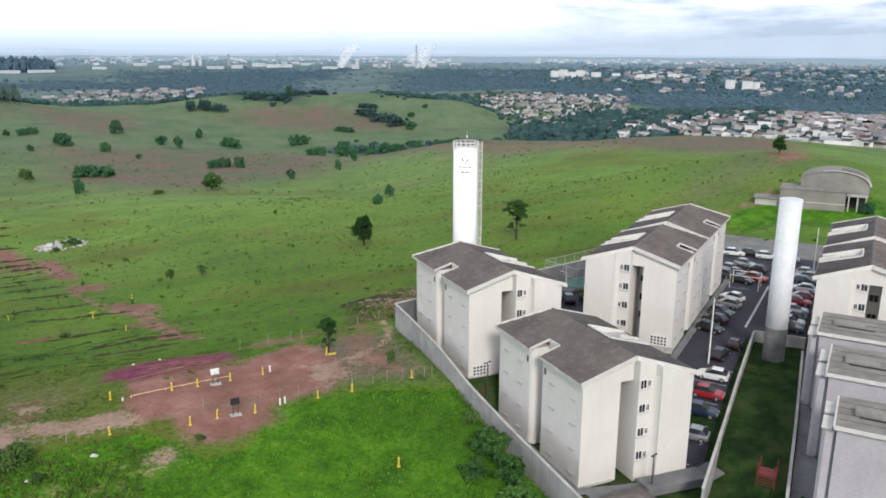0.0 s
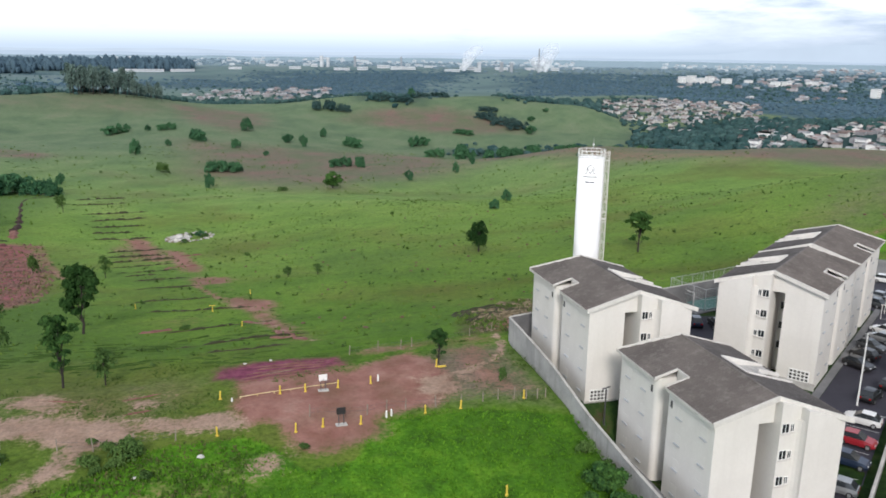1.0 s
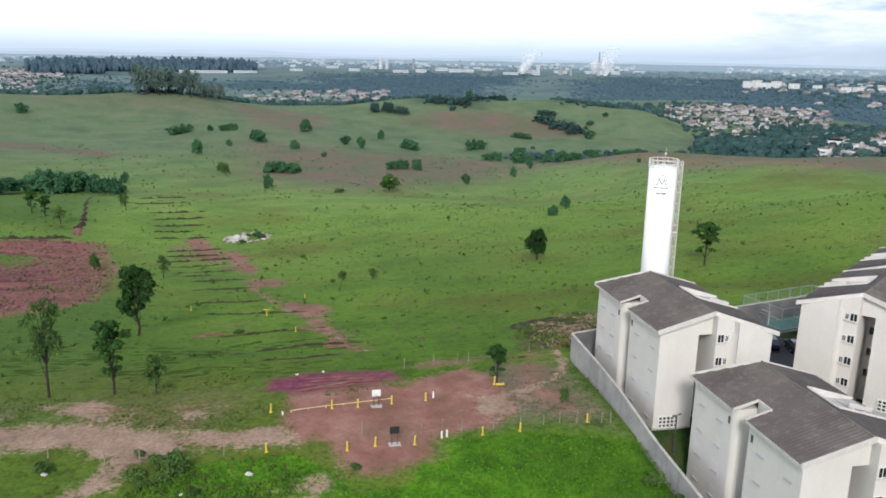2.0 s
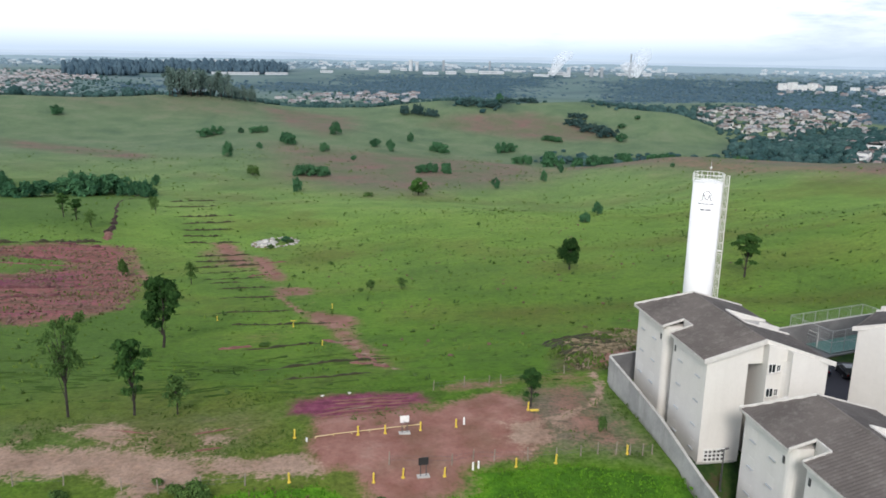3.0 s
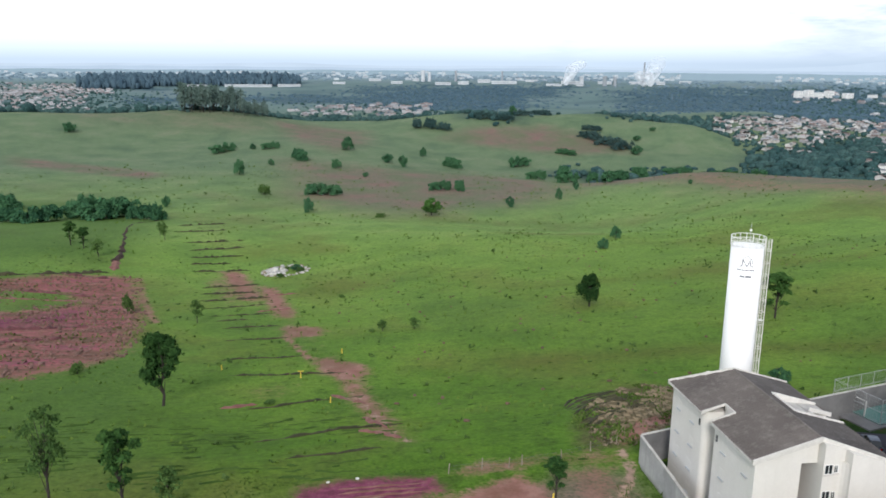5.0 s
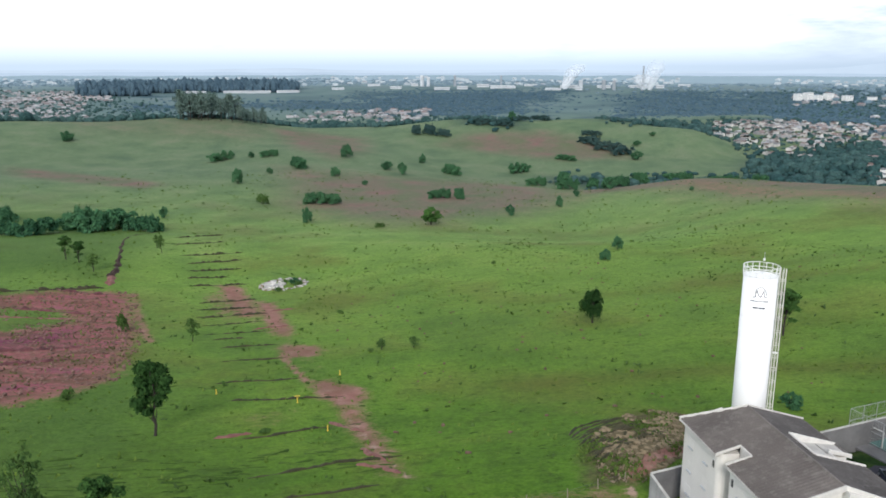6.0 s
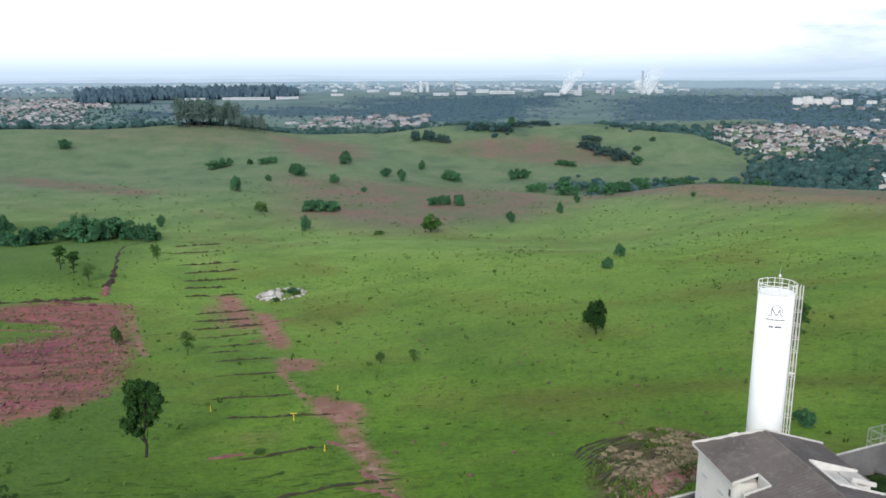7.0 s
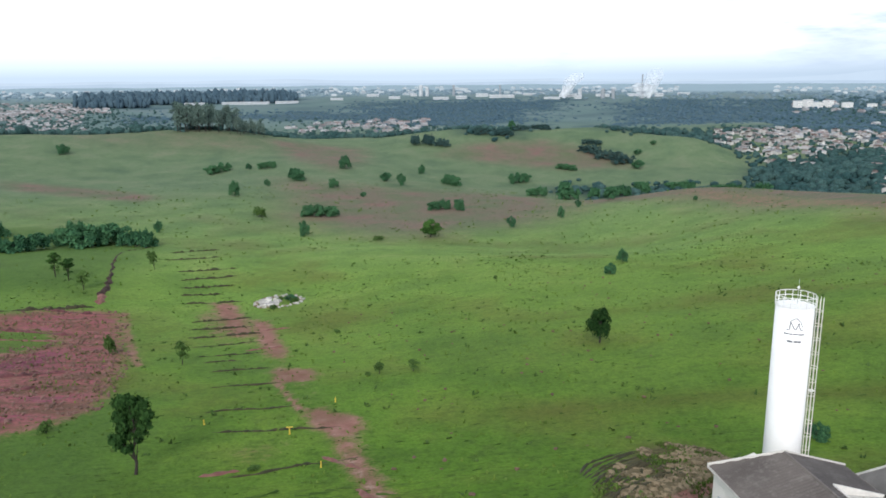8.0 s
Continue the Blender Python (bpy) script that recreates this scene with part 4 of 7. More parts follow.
def stepped_house(u0, v0, wide, long, top, label):
    t = thing("stepped_block", label, "apartment building", pose(*uv(u0, v0), rz=C_TURN), group="stepped blocks")
    part("wall", boxed(0, 0, 0.5, wide, long, top), M_SHADED_WALL, t)
    rf = bmesh.new()
    box(rf, -0.2, -0.2, top + 0.004, wide + 0.2, long + 0.2, top + 0.28)
    part("roof", rf, M_ROOF_OLD, t, "pale weathered roof sheets")
    for k in range(4):
        part("roof_seam", boxed(0.0, long * (k + 1) / 5, top + 0.284, wide, long * (k + 1) / 5 + 0.07, top + 0.32), M_ROOF, t)
    part("verge", boxed(-0.26, -0.36, top - 0.05, wide + 0.26, -0.204, top + 0.30), M_TRIM, t)
    part("eave_strip", boxed(-0.36, -0.2, top - 0.02, -0.204, long + 0.2, top + 0.30), M_TRIM, t)
    part("roof_box", boxed(1.2, long * 0.40, top + 0.33, 4.4, long * 0.62, top + 0.70, bevel=0.04), M_ROOF_OLD, t)
    # Dark slab laid on the roof in place of a shaded gap.
    part("dark_roof_strip", boxed(1.6, long * 0.36, top + 0.285, 5.4, long * 0.40 - 0.004, top + 0.36), M_DARK, t)
    for k in (0.05, 0.56):
        part("side_wing", boxed(-1.15, long * k, 0.5, -0.004, long * (k + 0.38), top - 0.4, bevel=0.28), M_SHADED_WALL, t)
        part("wing_cap", boxed(-1.25, long * k - 0.08, top - 0.396, -0.37, long * (k + 0.38) + 0.08, top - 0.25), M_TRIM, t)
    return t


stepped_house(-30.0, 21.0, 10, 6.6, 11.4, "white rendered block with pale weathered flat roof")
stepped_house(-18.8, 19.6, 11, 8.6, 11.8, "white rendered block with stained grey roof sheets")
stepped_house(-7.6, 17.9, 11, 7.6, 12.2, "rendered block tinted lavender-white by painted shade, under weathered roof sheets")


# ---- estate ground ----
def draped(name, outline, dz, material, label, category, step=4.0, kind="structure", thick=0.0):
    """A sheet that lies on the estate's ground within an outline."""
    bm = bmesh.new()
    bm.faces.new([bm.verts.new((x, y, 0)) for x, y in outline])
    xs, ys = zip(*outline)
    for axis, lo, hi in ((0, min(xs), max(xs)), (1, min(ys), max(ys))):
        v = lo + step
        while v < hi:
            co, no = ([v, 0, 0], [1, 0, 0]) if axis == 0 else ([0, v, 0], [0, 1, 0])
            bmesh.ops.bisect_plane(bm, geom=bm.verts[:] + bm.edges[:] + bm.faces[:], plane_co=co, plane_no=no)
            v += step
    for v in bm.verts:
        v.co.z = float(estate_at(v.co.x, v.co.y)) + dz
    if thick:
        bmesh.ops.solidify(bm, geom=bm.faces[:], thickness=thick)
    bmesh.ops.recalc_face_normals(bm, faces=bm.faces)
    if not thick and bm.faces[:] and sum(f.normal.z for f in bm.faces) < 0:
        bmesh.ops.reverse_faces(bm, faces=bm.faces[:])
    return tagged(part(name, bm, material), label, category, kind=kind)


def plan(*pts):
    return [uv(u, v)[:2] for u, v in pts]


draped("road", plan((-24, 1.0), (-24, 9.2), (12, 8.0), (14, 15.4), (62, 15.4), (62, -5), (38.5, -3.5), (38.5, 1.2), (-2, 1.2)), 0.0, M_ASPHALT, "dark grey asphalt car park between the blocks", "car park")
draped("road_side", [(12.6, 25), (16.5, 22), (24, 31), (34, 45), (27, 47.5), (14, 41)], 0.0, M_ASPHALT, "dark asphalt yard between two blocks", "car park")
draped("pavement", plan((-1.9, 0.2), (-1.9, 1.18), (40, 1.18), (40, 0.2)), 0.09, M_PAVE, "narrow concrete footpath beside the block", "pavement")
draped("pavement_back", plan((59.8, -4.5), (59.8, 18), (73.5, 18), (73.5, -6.0)), 0.10, M_PAVE_OLD, "stained concrete strip at the back of the car park", "pavement")
draped("pavement_side", [(-0.2, -1.0), (0.5, -1.0), (0.5, 18), (-0.2, 18)], 0.07, M_PAVE, "concrete apron beside the block", "pavement")
draped("pavement_front", [(0.5, -3.6), (15.0, -4.6), (15.0, -2.0), (5, -1.0), (0.5, 0.2)], 0.07, M_PAVE, "concrete slab in front of the block", "pavement")


def line_mark(u0, v0, u1, v1, w=0.14):
    du, dv = u1 - u0, v1 - v0
    k = w / 2 / math.hypot(du, dv)
    o = plan((u0 - dv * k, v0 + du * k), (u1 - dv * k, v1 + du * k), (u1 + dv * k, v1 - du * k), (u0 + dv * k, v0 - du * k))
    return draped("bay_line", o, 0.03, M_LINE, "worn white parking bay line", "road marking", 6.0, "structure")


for k in (7, 8, 9, 11, 13):
    line_mark(1.5 + 2.6 * k, 1.6, 1.5 + 2.6 * k, 5.0, 0.1)
for k in range(7):
    line_mark(-22.5 + 2.7 * k, 4.2, -22.5 + 2.7 * k, 8.4, 0.1)
for k in (1, 4, 5, 8, 10):
    line_mark(16.5 + 2.6 * k, 10.6, 16.5 + 2.6 * k, 14.8, 0.1)
line_mark(16, 7.2, 39, 7.5, 0.3)
line_mark(-2.0, 5.2, -1.7, 8.4, 0.2)


def wall_run(name, pts, tops, feet, thick, label, material=None, cap=True):
    """A wall along plan points with a coping; tops and feet are heights at those points."""
    t = thing(name, label, "wall", kind="structure")
    for (ax, ay), (bx, by), ta, tb, fa, fb in zip(pts, pts[1:], tops, tops[1:], feet, feet[1:]):
        d = Vector((bx - ax, by - ay, 0))
        n = Vector((-d.y, d.x, 0)).normalized() * thick / 2
        for nm, over, z0a, z0b, z1a, z1b, mt in (("wall_panel", 0.0, fa, fb, ta, tb, material or M_WALL), ("coping", 0.05, ta + 0.002, tb + 0.002, ta + 0.09, tb + 0.09, M_CONCRETE)):
            if nm == "coping" and not cap:
                continue
            bm = bmesh.new()
            q = n * (1 + 2 * over / thick)
            vs = [bm.verts.new(v) for v in ((ax - q.x, ay - q.y, z0a), (bx - q.x, by - q.y, z0b), (bx + q.x, by + q.y, z0b), (ax + q.x, ay + q.y, z0a),
                                            (ax - q.x, ay - q.y, z1a), (bx - q.x, by - q.y, z1b), (bx + q.x, by + q.y, z1b), (ax + q.x, ay + q.y, z1a))]
            for f in ((0, 3, 2, 1), (4, 5, 6, 7), (0, 1, 5, 4), (1, 2, 6, 5), (2, 3, 7, 6), (3, 0, 4, 7)):
                bm.faces.new([vs[i] for i in f])
            part(nm, bm, mt, t)
    return t


draped("pavement_neighbour", plan((-34, 18.3), (-34, 21.0), (-14, 20.0), (-7, 17.6), (8, 17.0), (8, 15.9), (-13, 17.2)), 0.06, M_PAVE, "concrete path beside the stepped blocks", "pavement")

wall_run("wall_west", [(-3.6, 43), (-3.6, 35), (-3.6, 27), (-3.6, 17), (-3.6, 8), (-3.4, -6), (-3.2, -20)], [7.0, 6.7, 6.2, 4.7, 4.1, 3.3, 2.6], [2, 2, 2, -1, -1, -2, -2], 0.22,
         "long grey block wall with stained concrete coping")
wall_run("wall_north", [(-3.5, 43.2), (12, 47.5), (26, 51.6), (42, 56.2), (66, 62.4)], [7.0, 7.0, 6.8, 6.6, 6.4], [0, 0, 0, 0, 0], 0.22, "dark grey block wall closing the back of the estate", M_PAVE)
lw = [uv(-31, 10.6)[:2], uv(-20, 10.2)[:2], uv(-5, 9.6)[:2], uv(11, 9.0)[:2]]
wall_run("wall_lawn", lw, [2.9, 3.6, 4.5, 4.8], [-1, -1, 0, 1], 0.2, "pale low wall between car park and lawn")
wall_run("wall_lawn_end", [uv(11, 9.0)[:2], uv(11.4, 15.6)[:2]], [4.9, 4.9], [0, 0], 0.2, "dark stained wall behind the round tower", M_CONCRETE)
wall_run("wall_neighbour", [uv(-34, 18.0)[:2], uv(-13, 16.9)[:2], uv(8, 15.6)[:2]], [2.6, 3.4, 4.2], [-1, 0, 0], 0.2, "low concrete wall along the neighbouring blocks", M_CONCRETE)


# ---- water towers ----
def tank(name, label, x, y, z0, z1, r, mat):
    t = thing(name, label, "water tower", pose(x, y, z0), group="water towers")
    h = z1 - z0
    bm = bmesh.new()
    bmesh.ops.create_cone(bm, cap_ends=True, segments=48, radius1=r, radius2=r, depth=h, matrix=Matrix.Translation((0, 0, h / 2)))
    shell = part("shell", bm, mat, t)
    shell.data.polygons.foreach_set("use_smooth", [abs(p.normal.z) < 0.5 for p in shell.data.polygons])
    for k in range(1, int(h / 2.4)):
        bm = bmesh.new()
        bmesh.ops.create_cone(bm, cap_ends=False, segments=48, radius1=r + 0.008, radius2=r + 0.008, depth=0.05, matrix=Matrix.Translation((0, 0, k * 2.4)))
        part("weld_seam", bm, mat, t)
    bm = bmesh.new()
    bmesh.ops.create_cone(bm, cap_ends=True, segments=48, radius1=r + 0.01, radius2=0.3, depth=0.12, matrix=Matrix.Translation((0, 0, h + 0.065)))
    part("lid", bm, mat, t)
    part("footing", prism(bmesh.new(), [((r + 0.5) * math.cos(a * math.pi / 12), (r + 0.5) * math.sin(a * math.pi / 12)) for a in range(24)], -1.0, 0.25), M_CONCRETE, t)
    return t, h


T1, T1H = tank("water_tower", "tall white steel water tower with caged ladder", 8.35, 45.1, 2.8, 28.9, 1.80, M_TANK)
RAIL_R = 1.86
for k in range(16):
    a = k * math.pi / 8
    part("rail_post", rodded((RAIL_R * math.cos(a), RAIL_R * math.sin(a), T1H), (RAIL_R * math.cos(a), RAIL_R * math.sin(a), T1H + 1.05), 0.035, sides=6), M_WHITE, T1)
for hgt in (0.12, 0.55, 1.05):
    part("rail", tube(bmesh.new(), [(RAIL_R * math.cos(k * math.pi / 16), RAIL_R * math.sin(k * math.pi / 16), T1H + hgt) for k in range(32)], 0.035, 6, True), M_WHITE, T1)
M_CAGE = surface("dull_ladder_steel", (0.60, 0.575, 0.53), (0.70, 0.68, 0.64), 0.8, 6.0, 0.6, 0.1)
LAD = radians(-38)                               # where the ladder stands round the shell
lx, ly = math.cos(LAD), math.sin(LAD)
for s in (-0.24, 0.24):
    part("ladder_stile", rodded(((1.93) * lx - s * ly, 1.93 * ly + s * lx, 0.5), (1.93 * lx - s * ly, 1.93 * ly + s * lx, T1H + 1.05), 0.03, sides=6), M_CAGE, T1)
bm = bmesh.new()
for k in range(int(T1H / 0.3)):
    rod(bm, (1.93 * lx + 0.24 * ly, 1.93 * ly - 0.24 * lx, 0.6 + 0.3 * k), (1.93 * lx - 0.24 * ly, 1.93 * ly + 0.24 * lx, 0.6 + 0.3 * k), 0.016, sides=5)
tagged(part("ladder_rungs", bm, M_CAGE, T1), kind="stuff")
for k in range(17):
    bm = bmesh.new()
    zc = 2.6 + 1.45 * k
    ring = [(1.93 * lx + 0.50 * math.cos(LAD + q) + 0.1 * lx, 1.93 * ly + 0.50 * math.sin(LAD + q) + 0.1 * ly, zc) for q in np.linspace(-1.9, 1.9, 10)]
    tube(bm, ring, 0.042, 5)
    part("cage_hoop", bm, M_CAGE, T1)
for q in (-1.2, -0.4, 0.4, 1.2):
    cx, cy = 2.03 * lx + 0.50 * math.cos(LAD + q), 2.03 * ly + 0.50 * math.sin(LAD + q)
    part("cage_bar", rodded((cx, cy, 2.4), (cx, cy, T1H + 1.0), 0.036, sides=5), M_CAGE, T1)
for zc in (9.5, 17.5):
    part("ladder_landing", boxed(1.83 * lx + 0.02, 1.83 * ly - 0.42, zc, 1.83 * lx + 0.5, 1.83 * ly + 0.02, zc + 0.1), M_WHITE, T1)
mast = part("mast", rodded((0.2, 0, T1H), (0.2, 0, T1H + 2.6), 0.03, 0.02, 6), M_STEEL, T1)
bm = bmesh.new()
bmesh.ops.create_uvsphere(bm, u_segments=10, v_segments=8, radius=0.14, matrix=Matrix.Translation((0.2, 0, T1H + 1.75)))
part("beacon", bm, M_WHITE, mast)


def on_shell(t, r, ang, pts, z, w, mat, name):
    """A painted stroke on a round shell: pts are metres across and up."""
    bm = bmesh.new()
    for (a0, b0), (a1, b1) in zip(pts, pts[1:]):
        n = 5
        for i in range(n):
            p, q = i / n, (i + 1) / n
            A0, Z0, A1, Z1 = a0 + (a1 - a0) * p, b0 + (b1 - b0) * p, a0 + (a1 - a0) * q, b0 + (b1 - b0) * q
            d = math.hypot(A1 - A0, Z1 - Z0) or 1
            nx_, nz_ = -(Z1 - Z0) / d * w / 2, (A1 - A0) / d * w / 2
            vs = []
            for aa, zz in ((A0 - nx_, Z0 - nz_), (A1 - nx_, Z1 - nz_), (A1 + nx_, Z1 + nz_), (A0 + nx_, Z0 + nz_)):
                g = ang + aa / r
                vs.append(bm.verts.new(((r + 0.012) * math.cos(g), (r + 0.012) * math.sin(g), z + zz)))
            bm.faces.new(vs)
    bmesh.ops.recalc_face_normals(bm, faces=bm.faces)
    return part(name, bm, mat, t)


M_LOGO = plain("grey_paint", (0.16, 0.17, 0.20), 0.6)
FACE = radians(-118)                             # the side that carries the painted emblem
on_shell(T1, 1.80, FACE, [(-0.75, 0.0), (-0.45, 0.05), (-0.4, 0.9), (-0.1, 0.25), (0.1, 0.05), (0.35, 0.75), (0.5, 0.1), (0.75, 0.05)], 24.0, 0.09, M_LOGO, "emblem")
on_shell(T1, 1.80, FACE, [(-0.35, 0.95), (0.1, 1.25), (0.55, 0.8), (0.7, 0.3)], 24.0, 0.07, M_LOGO, "emblem")
for a0, a1 in ((-0.95, -0.5), (-0.42, -0.15), (-0.07, 0.3), (0.38, 0.95)):
    on_shell(T1, 1.80, FACE, [(a0, 0), (a1, 0)], 23.6, 0.13, M_LOGO, "emblem_bar")
for a0, a1 in ((-0.6, -0.1), (0.0, 0.65)):
    on_shell(T1, 1.80, FACE, [(a0, 0), (a1, 0)], 22.85, 0.2, M_LOGO, "emblem_bar")

M_BASE = surface("stained_tower_base", (0.13, 0.128, 0.12), (0.25, 0.245, 0.23), 0.5, 4.0, 0.9, 0.2, grime=(0.07, 0.066, 0.06))
T2 = tank("water_tower", "weathered pale round water tower with dark base", 38.73, 12.7, 2.6, 24.9, 1.37, M_TANK_OLD)[0]
bm = bmesh.new()
bmesh.ops.create_cone(bm, cap_ends=False, segments=48, radius1=1.385, radius2=1.385, depth=5.0, matrix=Matrix.Translation((0, 0, 2.7)))
part("base_band", bm, M_BASE, T2, "stained bare concrete base")


# ---- trees and bushes ----
def leaf_cloud(name, blobs, count, size, seed, mat, droop=0.3):
    """A crown of small bent leaf clumps over several lobes, each lobe thin in places."""
    rng = np.random.default_rng(seed)
    bl = np.array(blobs, float)
    wgt = bl[:, 3] * bl[:, 4]
    pick = rng.choice(len(bl), count, p=wgt / wgt.sum())
    d = rng.normal(size=(count, 3))
    d /= np.linalg.norm(d, axis=1)[:, None]
    d[:, 2] = np.where(d[:, 2] < -0.5, -d[:, 2] * 0.6, d[:, 2])
    rad = rng.uniform(0.45, 1.0, count) ** 0.6 * (1 + 0.22 * np.sin(d[:, 0] * 5 + pick) * np.cos(d[:, 1] * 4 + pick * 2))
    rad = np.where(rng.random(count) < 0.14, rad * rng.uniform(1.08, 1.42, count), rad)
    c = bl[pick, :3] + d * rad[:, None] * bl[pick][:, [3, 3, 4]]
    n = d + rng.normal(size=(count, 3)) * 0.7 + (0, 0, 0.4)
    n /= np.linalg.norm(n, axis=1)[:, None]
    a = np.cross(n, rng.normal(size=(count, 3)))
    a /= np.linalg.norm(a, axis=1)[:, None]
    b = np.cross(n, a)
    s = size * rng.uniform(0.55, 1.3, count)[:, None]
    drop = np.array([0, 0, -1.0]) * s * droop
    v = np.stack([c - a * s + drop, c - b * s * 0.6, c + a * s + drop, c + b * s * 0.6], 1).reshape(-1, 3)
    f = np.arange(count * 4).reshape(-1, 4)
    return mesh_of(name, v.tolist(), f.tolist(), mat)


def limb_mesh(name, height, base_r, blobs, seed, lean=0.0):
    """A tapered, slightly crooked trunk, and a limb to every lobe."""
    rng = random.Random(seed)
    bm = bmesh.new()
    pts = [Vector((0, 0, -0.5))]
    for k in range(1, 6):
        pts.append(Vector((rng.uniform(-1, 1) * base_r * 0.9 + lean * k / 5, rng.uniform(-1, 1) * base_r * 0.9, height * k / 5)))
    for k in range(5):
        rod(bm, pts[k], pts[k + 1], base_r * (1.15 - 0.17 * k), base_r * (1.15 - 0.17 * (k + 1)), 7)
    for x, y, z, r, rz in blobs:
        k = min(4, max(1, int(z / height * 3.2)))
        rod(bm, pts[k], (x * 0.85, y * 0.85, z - rz * 0.2), base_r * 0.42, base_r * 0.14, 5)
    me = bpy.data.meshes.new(name)
    bm.to_mesh(me)
    bm.free()
    me.materials.append(M_BARK)
    return me


def tree_kind(key, height, base_r, blobs, count, size, mat, seed, lean=0.0):
    return limb_mesh("trunk", height, base_r, blobs, seed, lean), leaf_cloud("crown", blobs, count, size, seed, mat)


def lobes(seed, n, r_out, z0, z1, r0, r1, squash=0.8):
    rng = random.Random(seed)
    out = []
    for i in range(n):
        k = (i + 0.5) / n
        a = i * 2.4 + rng.uniform(-0.5, 0.5)
        rr = r_out * math.sin(math.pi * (0.18 + 0.72 * k)) * rng.uniform(0.35, 1.0)
        r = rng.uniform(r0, r1) * (1.1 - 0.3 * k)
        out.append((rr * math.cos(a), rr * math.sin(a), z0 + (z1 - z0) * k, r, r * squash))
    return out


KINDS = {
    "tall": tree_kind("tall", 8.6, 0.22, [(x, (i * 1.7 % 2.4) - 1.2, z, r, r * 0.85) for i, (x, z, r) in enumerate(((0.3, 10.9, 1.05), (-1.0, 10.0, 1.25), (1.4, 9.8, 1.3), (2.3, 8.6, 1.15), (0.6, 8.8, 1.5), (-1.3, 8.3, 1.15), (2.0, 7.3, 1.0), (0.5, 7.2, 1.4),
                                       (-0.9, 6.7, 1.2), (1.4, 6.0, 0.85), (-1.9, 5.6, 1.05), (-0.4, 5.4, 1.2), (-1.7, 4.4, 0.95), (-0.5, 4.0, 0.8), (0.6, 4.5, 0.6)))], 7600, 0.26, M_LEAF_DARK, 2, 0.5),
    "thin": tree_kind("thin", 8.6, 0.17, lobes(5, 18, 2.2, 5.0, 10.2, 0.7, 1.2), 2300, 0.17, M_LEAF_DUSK, 5, -0.3),
    "slim": tree_kind("slim", 7.4, 0.14, lobes(8, 12, 1.9, 5.2, 8.6, 0.6, 1.05) + [(-1.0, 0.3, 2.7, 0.55, 0.45), (0.9, -0.3, 3.2, 0.6, 0.45), (0.2, 0.7, 4.3, 0.6, 0.5), (-0.8, -0.5, 3.6, 0.45, 0.35)], 2600, 0.21, M_LEAF_SLIM, 8, 0.3),
    "round": tree_kind("round", 5.2, 0.25, lobes(11, 12, 2.9, 2.2, 6.6, 1.1, 1.8), 4200, 0.25, M_LEAF_DARK, 11, 0.2),
    "young": tree_kind("young", 3.6, 0.09, lobes(14, 8, 1.25, 1.5, 4.0, 0.5, 0.9), 900, 0.17, M_LEAF_DUSK, 14, 0.2),
    "bush": tree_kind("bush", 2.0, 0.16, lobes(17, 12, 2.9, 0.7, 4.0, 0.55, 1.35, 1.0), 2600, 0.24, M_LEAF_COOL, 17),
    "thicket": tree_kind("thicket", 2.4, 0.18, [(x * 1.15 + ((x * 5 + y) % 3) * 0.4, y * 1.3, 0.9 + 0.75 * ((x * 7 + y * 5) % 4), 0.7 + 0.3 * ((x * 3 + y) % 3), 0.8 + 0.4 * ((x * 11 + y * 7) % 3)) for x in range(-5, 6) for y in (-1, 0, 1)], 6500, 0.32, M_LEAF_COOL, 20),
    "copse": tree_kind("copse", 2.4, 0.18, [(x * 1.15 + ((x * 3 + y) % 3) * 0.5, y * 1.6, 0.9 + 0.8 * ((x * 5 + y * 3) % 4), 0.8 + 0.3 * ((x * 3 + y) % 3), 0.8 + 0.4 * ((x * 7 + y * 5) % 3)) for x in range(-5, 6) for y in (-1, 0, 1)], 2600, 0.36, M_WOODS, 29),
    "scrub": tree_kind("scrub", 1.0, 0.06, lobes(23, 7, 1.5, 0.4, 1.3, 0.5, 0.9), 700, 0.17, M_LEAF_DUSK, 23),
    "palm": tree_kind("palm", 3.6, 0.2, lobes(26, 12, 3.0, 1.4, 5.4, 0.9, 1.5), 2600, 0.42, M_LEAF, 26),
}
LABELS = {"tall": ("tree", "tall dark green tree with dense rounded crown"), "thin": ("tree", "thin grey-green tree with open airy crown"),
          "slim": ("tree", "slim green tree with tufted narrow crown"), "round": ("tree", "broad dark green tree standing alone in grass"),
          "young": ("tree", "small young tree with sparse leaves"), "bush": ("bush", "rounded green bush in the pasture"),
          "thicket": ("thicket", "long dense thicket of green shrubs"), "copse": ("thicket", "dusky green copse on the far hillside"), "scrub": ("shrub", "low dull green scrub in the grass"),
          "palm": ("bush", "spreading bright green bush with ragged outline")}
NATIVE = {"tall": (5.8, 11.8), "thin": (6.0, 11), "slim": (4.6, 9.4), "round": (8.0, 8.4), "young": (3.4, 4.9), "bush": (7.6, 5.0), "thicket": (15, 4.6), "copse": (15, 4.6), "scrub": (4.4, 2.2), "palm": (8.4, 6.8)}


